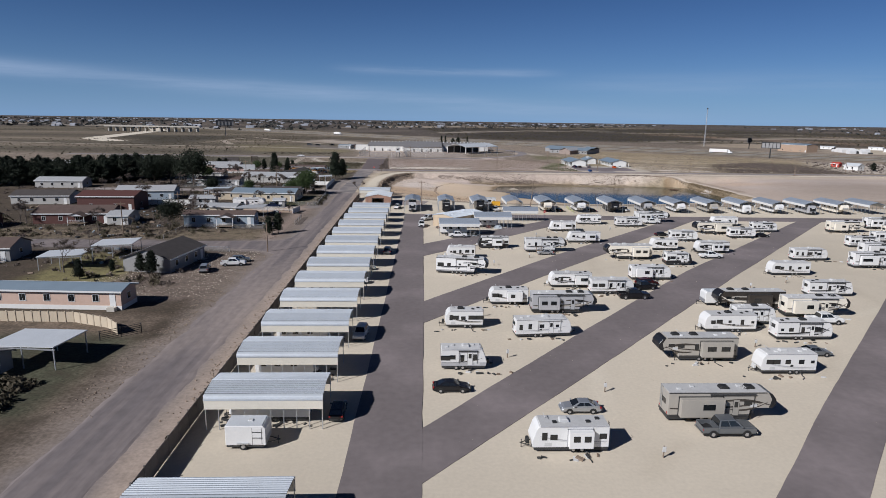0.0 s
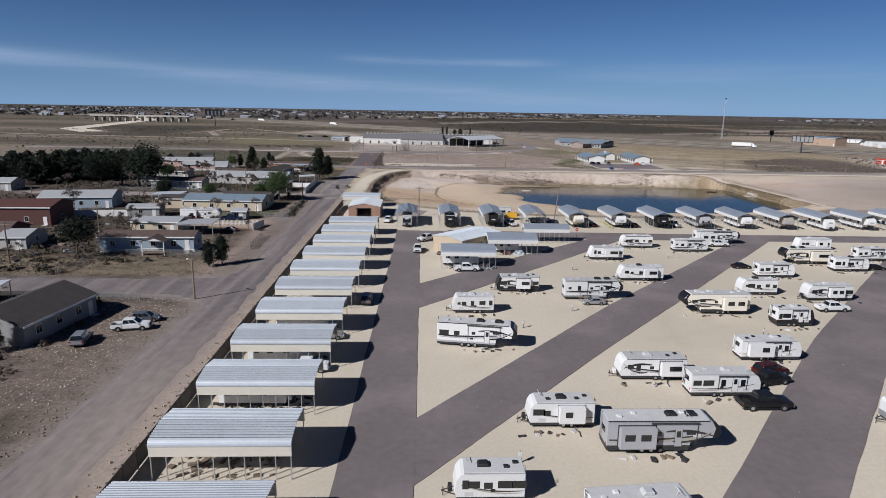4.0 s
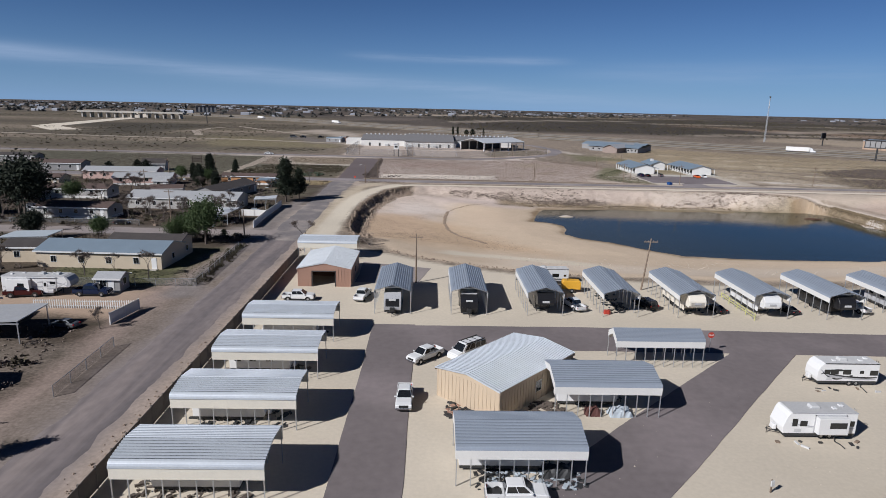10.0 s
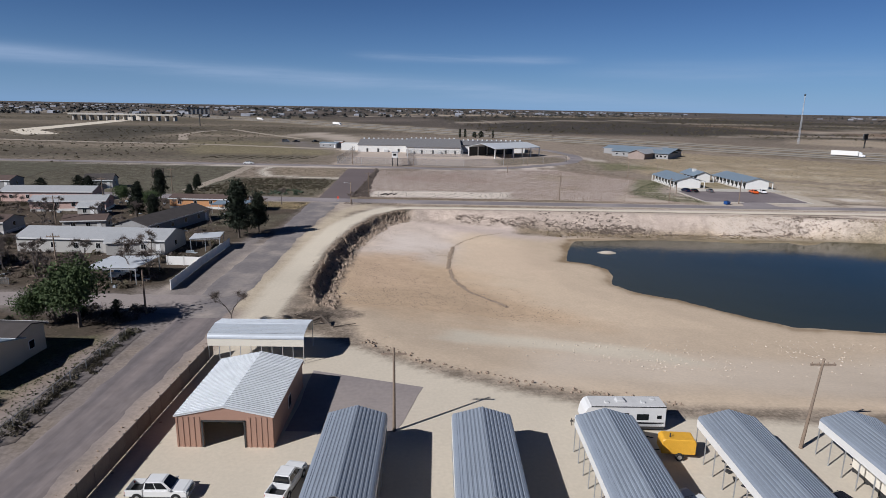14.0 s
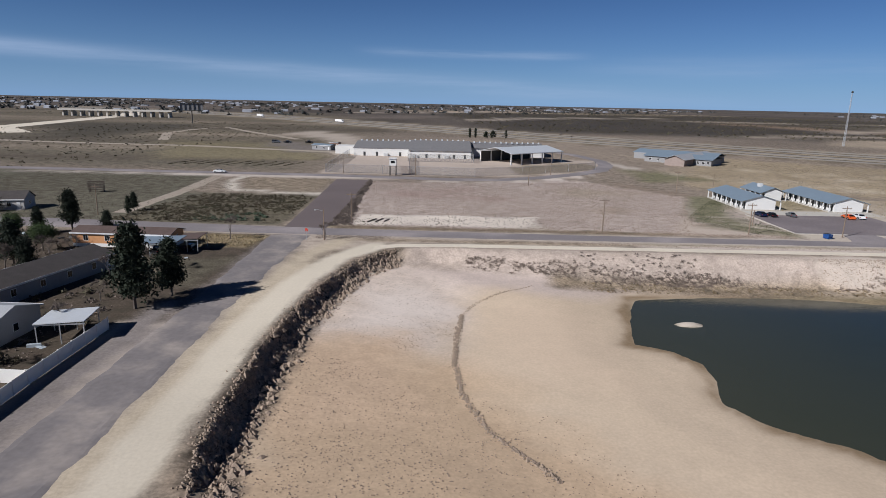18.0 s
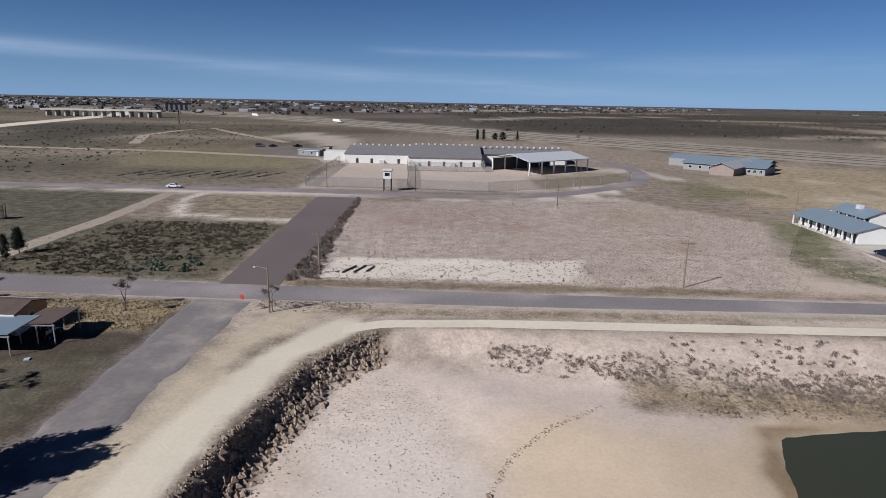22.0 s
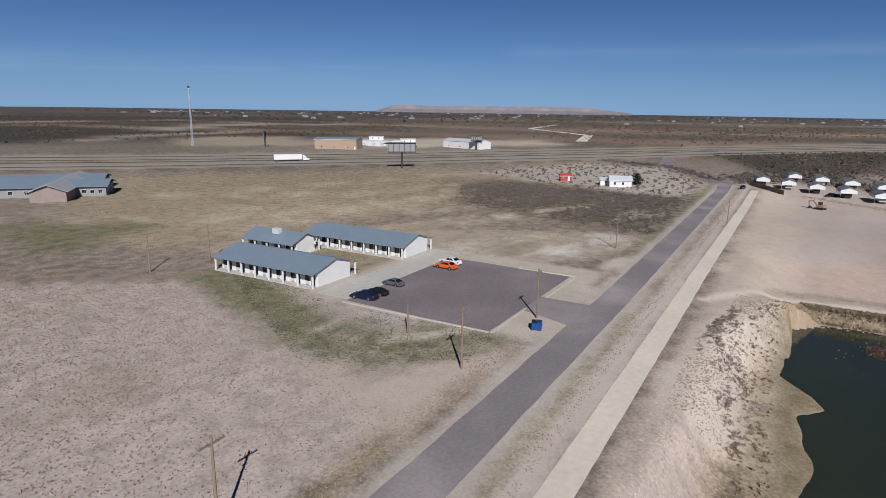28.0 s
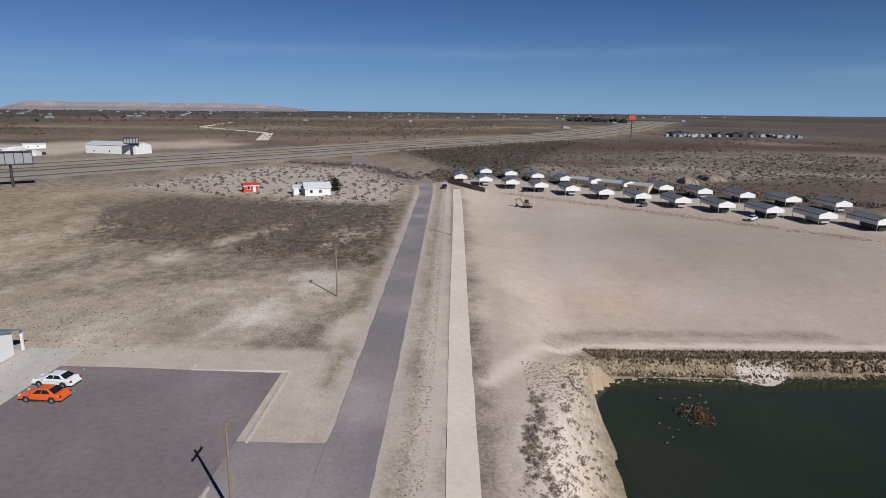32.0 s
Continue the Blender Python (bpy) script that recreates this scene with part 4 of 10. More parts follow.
# tracks, verges, fields north of the pit
plot([(-26, 334), (-16, 336), (-8, 342), (60, 343.5), (60, 349), (-26, 349)], (0.45, 0.375, 0.305), 3, 0.3, 1.5)
band([(-14, 346), (40, 345.6), (60, 345.6)], 2.6, (0.37, 0.30, 0.22), 1.5, 0.6)
band([(50, 345.2), (320, 345.2)], 5.0, (0.48, 0.405, 0.335), 2.0, 0.2, 1.5)
band([(50, 347.4), (320, 347.8)], 2.2, (0.33, 0.285, 0.195), 1.4, 0.5, 1.0)
band([(60, 344.6), (320, 344.4)], 2.6, (0.50, 0.42, 0.36), 1.2, 0.05, 0.6)
plot([(-22.5, 358), (130, 356), (130, 362), (75, 440), (60, 462), (20, 449), (-22.5, 449)], (0.455, 0.378, 0.328), 2, 0.3)
for x, y, r, c in ((-4, 415, 9, (0.40, 0.30, 0.265)), (16, 410, 8, (0.41, 0.315, 0.275)), (6, 426, 10, (0.42, 0.325, 0.285)), (52, 392, 6, (0.37, 0.30, 0.235)), (58, 428, 14, (0.40, 0.335, 0.265)), (34, 440, 10, (0.52, 0.44, 0.39))):  # redder and darker stretches of the field
    plot([(x + r * math.cos(a * 0.9), y + 0.7 * r * math.sin(a * 0.9)) for a in range(7)], c, 10, 0.3, 5)
plot([(-17, 363), (30, 363), (30, 378), (-17, 376.5)], (0.66, 0.58, 0.495), 2.0, 0.08, 3.2)
plot([(24, 356), (33, 356), (31, 366), (27, 366)], (0.50, 0.43, 0.36), 1.5, 0.1)
band([(-22, 359.5), (80, 358.5)], 3.5, (0.28, 0.225, 0.15), 2, 0.8)
band([(96, 418), (86, 396), (81, 376), (90, 364)], 12, (0.215, 0.20, 0.125), 5, 0.6, 2.5)
plot([(62, 357.5), (92, 357.5), (78, 366), (72, 380)], (0.44, 0.365, 0.30), 3, 0.1)
plot([(-160, 363), (-36, 360), (-36, 410), (-80, 410), (-90, 448), (-160, 452)], (0.15, 0.137, 0.10), 3, 0.85)
plot([(-80, 362), (-35.5, 361), (-35.5, 408), (-72, 408)], (0.145, 0.125, 0.087), 3, 0.9)
band([(-34.5, 412), (-66, 417), (-75, 440), (-74, 453)], 4, (0.56, 0.50, 0.42), 1.5, 0.2, 1.2)
plot([(-64, 420), (-38, 416), (-38, 452), (-72, 452)], (0.30, 0.24, 0.175), 3, 0.6)
band([(-260, 464), (-160, 461), (-40, 457.6), (7, 452), (32, 455), (50, 465), (70, 482)], 5.5, (0.53, 0.46, 0.40), 2.5, 0.08, 1.2)
plot([(-150, 770), (-95, 700), (-62, 620), (-50, 640), (-70, 740), (-110, 800)], (0.40, 0.34, 0.28), 8, 0.1, 4)
plot([(-110, 660), (-56, 600), (-52, 570), (-80, 575), (-120, 630)], (0.20, 0.175, 0.155), 8, 0.3, 4)
plot([(-48, 470), (60, 474), (86, 520), (86, 560), (-48, 562)], (0.45, 0.375, 0.315), 3, 0.08)
plot([(38, 476), (70, 496), (86, 522), (70, 540), (36, 512)], (0.31, 0.255, 0.19), 3, 0.3)
band([(88, 556), (96, 520), (102, 512), (120, 512)], 8, (0.46, 0.40, 0.34), 3, 0.05)
plot([(100, 450), (290, 395), (300, 495), (170, 590), (110, 500)], (0.38, 0.305, 0.21), 12, 0.5, 4)
for a, b, c in (((130, 470), (260, 410), 7), ((150, 520), (280, 470), 6), ((125, 440), (185, 395), 5), ((190, 470), (290, 440), 5)):
    band([a, ((a[0] + b[0]) / 2 + 6, (a[1] + b[1]) / 2 - 5), b], c, (0.46, 0.385, 0.28), 7, 0.2, 3)
plot([(86, 462), (122, 470), (112, 500), (92, 508)], (0.20, 0.185, 0.11), 7, 0.6, 3)
plot([(92, 396), (160, 357.5), (182, 357.5), (150, 420), (110, 440)], (0.42, 0.35, 0.27), 4, 0.3, 2)
plot([(94, 356), (137, 356), (137, 400), (94, 398)], (0.46, 0.40, 0.325), 2, 0.1)
band([(126, 357.4), (300, 357.8)], 3.0, (0.31, 0.265, 0.18), 2.0, 0.5, 1.5)
band([(60, 355.0), (126, 354.7), (290, 355.0)], 1.3, (0.50, 0.44, 0.405), 0.9, 0.02, 0.6)
band([(60, 348.8), (126, 348.5), (290, 349.0)], 1.1, (0.50, 0.44, 0.405), 0.9, 0.02, 0.6)
for x, y, c in ((150, 372, (0.58, 0.52, 0.45)), (168, 366, (0.55, 0.49, 0.42)), (142, 392, (0.50, 0.43, 0.34)), (186, 400, (0.52, 0.45, 0.36)), (160, 412, (0.34, 0.285, 0.20)), (150, 382, (0.30, 0.25, 0.18)), (200, 440, (0.50, 0.43, 0.33))):  # bare pale and weedy stretches
    plot([(x + 9 * math.cos(a * 0.9), y + 3.5 * math.sin(a * 0.9)) for a in range(7)], c, 4, 0.25, 4)
plot([(109.5, 399), (124, 399), (124, 420), (109.5, 420)], (0.30, 0.25, 0.16), 1.5, 0.4)
plot([(180, 358), (268, 360), (274, 440), (256, 452), (202, 428)], (0.19, 0.155, 0.115), 12, 1.0, 7)
plot([(262, 362), (312, 362), (392, 396), (382, 440), (296, 470), (270, 420)], (0.45, 0.39, 0.325), 5, 0.4, 3)
band([(-24.6, 250), (-23.8, 300), (-22.2, 330), (-17, 345)], 6.0, (0.49, 0.41, 0.305), 3.0, 0.12, 1.5)
band([(-20.5, 236), (-21.2, 262), (-21.3, 290), (-19.6, 312), (-16.0, 329), (-9.5, 340)], 5.4, (0.60, 0.53, 0.42), 1.4, 0.0, 0.5)
# dark driveway patch; shade is put into its colour too
plot([(-58, 309), (-36, 309), (-36, 327), (-58, 327)], (0.12, 0.105, 0.075), 3, 0.6, 1.5)
band([(-35.5, 205), (-35.6, 240), (-36.4, 262), (-36.2, 300)], 4.6, (0.235, 0.205, 0.19), 2.0, 0.2, 1.0)
streaks = random.Random(61)
for i in range(46):  # bare streaks and thin grass over the plain past the motel
    x, y = streaks.uniform(108, 235), streaks.uniform(366, 500)
    if y < 402 and x < 140:
        continue
    d, tone = streaks.uniform(5, 16), streaks.random()
    band([(x - d, y + 0.45 * d), (x + streaks.uniform(-2, 2), y), (x + d, y - 0.4 * d)], streaks.uniform(1.2, 4), (0.48, 0.405, 0.31) if tone < 0.6 else (0.27, 0.215, 0.145), 4, 0.35, 2.5)
for i in range(16):  # bare spots among the weeds south of the motel
    x, y = streaks.uniform(72, 95), streaks.uniform(361, 398)
    band([(x - 1.5, y), (x + 1.5, y + streaks.uniform(-1, 1))], streaks.uniform(0.5, 1.8), (0.43, 0.36, 0.29), 2, 0.3, 1.4)
band([(50, 352), (126, 351.6), (290, 352), (320, 353)], 8.2, (0.43, 0.37, 0.315), 2.4, 0.1, 1.3)
plot([(100, 363), (119, 363), (124, 355), (96, 355)], (0.45, 0.385, 0.32), 2, 0.1, 1.2)
band([(76, 371), (86, 366), (93, 360)], 4, (0.27, 0.235, 0.165), 4, 0.6, 2.2)
for a, b, c in (((84, 374), (93, 366), 2.6), ((82, 384), (92, 384), 2.2), ((122, 358.5), (150, 358), 2.5)):
    band([a, b], c, (0.50, 0.425, 0.35), 2, 0.1, 1.5)

vs = np.stack([PX, PY, PZ], 1)
nx, ny = len(gx), len(gy)
ii = (np.arange(ny - 1)[:, None] * nx + np.arange(nx - 1)[None, :]).ravel()
quads = np.stack([ii, ii + 1, ii + nx + 1, ii + nx], 1)
gm = bpy.data.meshes.new("ground")
gm.from_pydata(vs.tolist(), [], quads.tolist())
gm.materials.append(M["earth"])
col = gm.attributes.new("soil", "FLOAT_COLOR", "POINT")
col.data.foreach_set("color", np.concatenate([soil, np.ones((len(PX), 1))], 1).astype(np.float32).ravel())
spk = gm.attributes.new("speck", "FLOAT", "POINT")
spk.data.foreach_set("value", speck.astype(np.float32))
gm.shade_smooth()
ground = tagged(new("ground", gm), "dry tan desert ground with caliche pads, scrub and an excavated pit", "ground", kind="structure")


def z_at(x, y):
    return float(height(np.array([x], float), np.array([y], float))[0])


wm = mesh_from("water", [(x + (1.6 if x > 90 else -1.6), y + (1.5 if y > 290 else -1.5), WATER) for x, y in POND], [tuple(range(len(POND)))], "water")
tagged(new("water", wm), "still dark blue-green pond in the excavated pit", "pond", kind="structure")


# ---- roads ----
def along(line, step):
    pts = []
    for (ax, ay), (bx, by) in zip(line, line[1:]):
        m = max(1, int(math.hypot(bx - ax, by - ay) / step))
        pts += [(ax + (bx - ax) * i / m, ay + (by - ay) * i / m) for i in range(m)]
    return pts + [line[-1]]


def ribbon(name, left, right, mat, label, z=0.04, jag=0.16, category="road", soft=0.0):
    """A paved strip between two edges, each a line of corners of the same count, with a slightly ragged rim."""
    n = max(2, int(max(sum(math.dist(a, b) for a, b in zip(e, e[1:])) for e in (left, right)) / (0.9 if soft else 2.2)))

    def even(line):
        d = np.r_[0, np.cumsum([math.dist(a, b) for a, b in zip(line, line[1:])])]
        s = np.linspace(0, d[-1], n)
        return np.interp(s, d, [p[0] for p in line]), np.interp(s, d, [p[1] for p in line])

    (lx, ly), (rx, ry) = even(left), even(right)
    dx, dy = rx - lx, ry - ly
    w = np.hypot(dx, dy) + 1e-6
    dx, dy = dx / w, dy / w
    jl, jr = jag * rumple(lx, ly, 1.7, 12), jag * rumple(rx, ry, 1.7, 13)
    cols = []
    steps = ((0, 1), (0, 0), (0.33, 0), (0.67, 0), (1, 0), (1, 1))
    if soft:  # a gravelled way that thins out unevenly into its verges
        jl, jr = jl - soft, jr + soft
        for f in np.linspace(0, 1, 17):
            cx, cy = lx + dx * (w * f + (1 - f) * jl + f * jr), ly + dy * (w * f + (1 - f) * jl + f * jr)
            rim = np.minimum(f, 1 - f) * w / (2.2 * soft)
            cols.append(np.stack([cx, cy, z * np.minimum(1, rim * 1.6) - 0.035 * np.maximum(0, 1 - rim) + 0.04 * rumple(cx, cy, 1.1, 14) * (rim < 1.2) + 0.02 * rumple(cx, cy, 6, 6)], 1))
        steps = ()
    for f, drop in steps:
        off = (1 - f) * jl + f * jr
        cols.append(np.stack([lx + dx * (w * f + off), ly + dy * (w * f + off), np.full(n, z - 0.12 * drop)], 1))
    v = np.concatenate(cols)
    f = [(a * n + i, (a + 1) * n + i, (a + 1) * n + i + 1, a * n + i + 1) for a in range(len(cols) - 1) for i in range(n - 1)]
    f = [(q[0], q[1], q[2], q[3]) for q in f]
    me = mesh_from(name, v.tolist(), f, mat)
    bm = bmesh.new()
    bm.from_mesh(me)
    bmesh.ops.recalc_face_normals(bm, faces=bm.faces[:])
    if sum(q.normal.z for q in bm.faces) < 0:
        bmesh.ops.reverse_faces(bm, faces=bm.faces[:])
    bm.to_mesh(me)
    bm.free()
    return tagged(new(name, me), label, category, kind="structure")


def way(name, line, width, mat, label, z=0.04, jag=0.16):
    l, r = [], []
    for i, p in enumerate(line):
        a, b = line[max(0, i - 1)], line[min(len(line) - 1, i + 1)]
        d = math.dist(a, b)
        ux, uy = (b[0] - a[0]) / d, (b[1] - a[1]) / d
        l.append((p[0] - uy * width / 2, p[1] + ux * width / 2))
        r.append((p[0] + uy * width / 2, p[1] - ux * width / 2))
    return ribbon(name, l, r, mat, label, z, jag)


PARK = "smooth purplish-grey asphalt lane of the trailer park"
ribbon("road_park_main", [(-7.6, -40), (-6.8, 46), (-6.0, 90), (-4.6, 193)], [(-0.4, -40), (0.0, 46), (0.5, 90), (1.0, 193)], "asphalt", PARK, 0.050, 0.08)
ribbon("road_park_north", [(-4.8, 192.6), (24, 192.8), (70, 191.2), (175, 189.5)], [(-4.8, 183.8), (24, 184.6), (70, 183.8), (175, 182.0)], "asphalt", PARK, 0.060, 0.08)
ribbon("road_diagonal_1", [(-1.5, 55.6), (20.7, 82.2), (53.8, 120.9), (116, 184.5)], [(-1.5, 46.6), (18.2, 68.3), (62.5, 117.6), (124, 184.5)], "asphalt", PARK, 0.040, 0.08)
ribbon("road_diagonal_2", [(-1.5, 97.3), (30.7, 135.6), (78, 187.0)], [(-1.5, 86.5), (23.5, 116), (84.5, 185.0)], "asphalt", PARK, 0.042, 0.08)
ribbon("road_diagonal_3", [(-1.5, 144.2), (22, 167.4), (42, 186)], [(-1.5, 131.0), (27, 161.2), (50, 186)], "asphalt", PARK, 0.044, 0.08)
ribbon("road_diagonal_0", [(0, 14), (28.7, 45.9), (42.9, 61.7), (80.3, 101.4), (160, 184)], [(8, 14), (36.3, 45.7), (50, 60.6), (88, 101), (168, 184)], "asphalt", PARK, 0.046, 0.08)
ribbon("road_street", [(-33.8, -60), (-33.2, 60)], [(-27.2, -60), (-26.6, 60)], "street", "dark worn street beside the trailer park", 0.05, 0.2, soft=0.3)
ribbon("road_street", [(-33.2, 60), (-32.6, 116), (-31.6, 146), (-31.4, 225), (-32.3, 244)], [(-26.6, 60), (-26.2, 116), (-26.2, 146), (-26.1, 225), (-26.1, 244)], "street", "worn grey gravel street beside the trailer park", 0.048, 0.3, soft=0.4)
ribbon("road_street", [(-32.3, 243.6), (-33.2, 262), (-33.3, 306), (-34.5, 349)], [(-26.1, 243.6), (-26.2, 262), (-27.0, 306), (-25.5, 349)], "asphalt_dusty", "grey dusty asphalt street beside the pit", 0.05, 0.3, soft=0.4)
ribbon("road_north", [(-170, 366), (-86, 362.2), (-35, 358.0), (18, 355.6), (44, 355.0), (66, 354.6), (126, 354.1), (290, 354.4), (318, 356.4)], [(-170, 356), (-80, 352.3), (-30, 350.4), (18, 349.4), (44, 349.3), (66, 349.4), (126, 349.1), (290, 349.6), (318, 350.6)], "asphalt_old", "cracked mauve-grey asphalt country road", 0.07, 0.1)
ribbon("road_side_1", [(-120, 150), (-54, 148.6), (-38, 148.6), (-34, 150.4), (-30, 155)], [(-120, 142), (-54, 140.4), (-39, 139.8), (-35, 137.6), (-30, 132)], "street", "worn grey side street opening into the main one", 0.030, 0.3, soft=0.4)
ribbon("road_side_2", [(-130, 256), (-60, 254.5), (-31, 254)], [(-130, 249.5), (-60, 248), (-31, 245)], "gravel", "grey gravel side street", 0.045, 0.3, soft=0.4)
ribbon("road_brown", [(-33.6, 355), (-35.2, 400), (-37.4, 451)], [(-23.6, 355), (-23.7, 400), (-23.4, 451)], "asphalt_brown", "dark brown asphalt driveway to the compound", 0.038, 0.2)
way("road_ring", [(-260, 470), (-160, 467), (-40, 463.5), (7, 457.5), (28, 460), (46, 470), (65, 486), (79, 503), (88, 527), (91, 552), (84, 590), (60, 640)], 7.5, "asphalt_old", "pale grey perimeter road round the compound", 0.032, 0.4)
rim_track = way("track_caliche", [(-16.6, 327), (-14.5, 332.4), (-10.5, 338.0), (-4, 341.0), (10, 341.9), (55, 341.8), (150, 341.5), (250, 340.6), (300, 340.6)], 2.9, "caliche", "white caliche track along the pit rim", 0.05, 0.08)
for v in rim_track.data.vertices:  # its western end runs out into the wide rim road
    v.co.z -= max(0.0, -7.0 - v.co.x) * 0.02
ribbon("apron_dark", [(-9.5, 213), (-9.5, 226.5)], [(0.5, 213), (3.4, 222.5)], "gravel", "darker packed gravel beside the brown workshop", 0.02, 0.3)
ribbon("lot_apron", [(114.5, 363.2), (114.2, 354.0)], [(106.4, 363.2), (103.0, 354.0)], "asphalt_old", "worn grey asphalt apron between the lot and the road", 0.036, 0.25, "driveway")
ribbon("parking_lot", [(95.3, 389.5), (94.2, 363.0)], [(130.8, 389.5), (129.6, 362.6)], "lot", "grey asphalt parking lot of the motel", 0.04, 0.15, "parking lot")
for off, w, nm in ((-6, 9, "road_frontage"), (16, 13, "road_highway_1"), (52, 13, "road_highway_2"), (76, 9, "road_frontage_far")):
    pts = []
    for i, p in enumerate(HW):
        a, b = HW[max(0, i - 1)], HW[min(len(HW) - 1, i + 1)]
        d = math.dist(a, b)
        pts.append((p[0] - (b[1] - a[1]) / d * off, p[1] + (b[0] - a[0]) / d * off))
    way(nm, pts, w, "highway", "pale grey divided highway crossing the plain", 0.05, 0.2)
for off, w, nm in ((1.5, 4, "median_strip_1"), (26, 5, "median_strip_2"), (42, 4, "median_strip_3"), (64, 5, "median_strip_4")):
    pts = []
    for i, p in enumerate(HW):
        a, b = HW[max(0, i - 1)], HW[min(len(HW) - 1, i + 1)]
        d = math.dist(a, b)
        pts.append((p[0] - (b[1] - a[1]) / d * off, p[1] + (b[0] - a[0]) / d * off))
    way(nm, pts, w, "weed_strip", "dark weedy strip between the highway's lanes", 0.055, 0.5)
way("road_ramp", [(318, 352), (345, 366), (390, 392), (470, 404)], 8, "asphalt_old", "paved ramp to the highway", 0.042, 0.3)
way("road_pale", [(640, 520), (800, 560), (1000, 720), (1300, 780)], 12, "caliche", "pale dirt road winding over the plain", 0.05, 0.8)
way("track_plain", [(-81.4, 372), (-81.5, 412), (-84.6, 455)], 4.5, "track_dirt", "pale dirt track across a vacant plot", 0.03, 0.6)
way("track_plain", [(-193, 646), (-227, 730), (-229, 786), (-222, 850), (-170, 770), (-106, 681)], 7, "track_dirt", "pale dirt track looping over the plain", 0.04, 1.0)
way("track_plain", [(-420, 640), (-241, 607), (-150, 600), (-60, 575), (-46, 540)], 8, "track_dirt", "pale dirt track looping over the plain", 0.04, 1.0)
way("canal_road", [(-330, 690), (-390, 760), (-470, 1150), (-640, 1500)], 26, "caliche", "pale gravel embankment", 0.05, 1.5)


# ---- carports ----
def arch(depth, eave, ridge, round_top=False, bow=0.22):
    """The outline of a carport roof from front to back, as (y, z), with its ribs."""
    base = [(0.0, eave - 0.28), (0.03, eave - 0.1), (bow * 0.5, eave + 0.06)]
    mid = [(depth / 2, ridge)]
    if round_top:
        z0, y0 = base[-1][1], base[-1][0]
        mid = [(y0 + 0.35, z0 + 0.16), (depth / 2, ridge), (depth - y0 - 0.35, z0 + 0.16)]
    outline = base + mid + [(depth - y, z) for y, z in base[::-1]]
    d = np.r_[0, np.cumsum([math.dist(a, b) for a, b in zip(outline, outline[1:])])]
    rise = 0.09 if round_top else 0.03
    out = []
    pitch = 0.33
    s = 0.0
    while s < d[-1]:
        for q, up in ((0, 0), (0.36, 0), (0.44, 1), (0.86, 1), (0.94, 0)):
            if s + q * pitch <= d[-1]:
                out.append((s + q * pitch, up if 0.62 < s < d[-1] - 0.9 else 1))
        s += pitch
    pts = []
    for s, up in out:
        y, z = np.interp(s, d, [p[0] for p in outline]), np.interp(s, d, [p[1] for p in outline])
        a = np.interp(min(s + 0.05, d[-1]), d, [p[0] for p in outline]), np.interp(min(s + 0.05, d[-1]), d, [p[1] for p in outline])
        ty, tz = a[0] - y, a[1] - z
        m = math.hypot(ty, tz) or 1
        pts.append((y - tz / m * rise * up, z + ty / m * rise * up))
    return pts


def roof_bm(pts, x0, x1):
    """A ribbed sheet along x over an outline in y and z, 3 cm thick."""
    bm = bmesh.new()
    a = [[bm.verts.new((x, y, z - d)) for y, z in pts] for x in (x0, x1) for d in (0, 0.03)]
    for i in range(len(pts) - 1):
        # groove floors take the second, darker material, except near the eaves
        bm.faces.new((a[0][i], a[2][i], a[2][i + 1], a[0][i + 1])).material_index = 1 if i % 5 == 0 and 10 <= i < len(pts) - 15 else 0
        bm.faces.new((a[1][i], a[1][i + 1], a[3][i + 1], a[3][i]))
        for p, q in ((0, 1), (2, 3)):
            bm.faces.new((a[p][i], a[p][i + 1], a[q][i + 1], a[q][i]))
    for i in (0, len(pts) - 1):
        bm.faces.new((a[0][i], a[1][i], a[3][i], a[2][i]))
    return bm


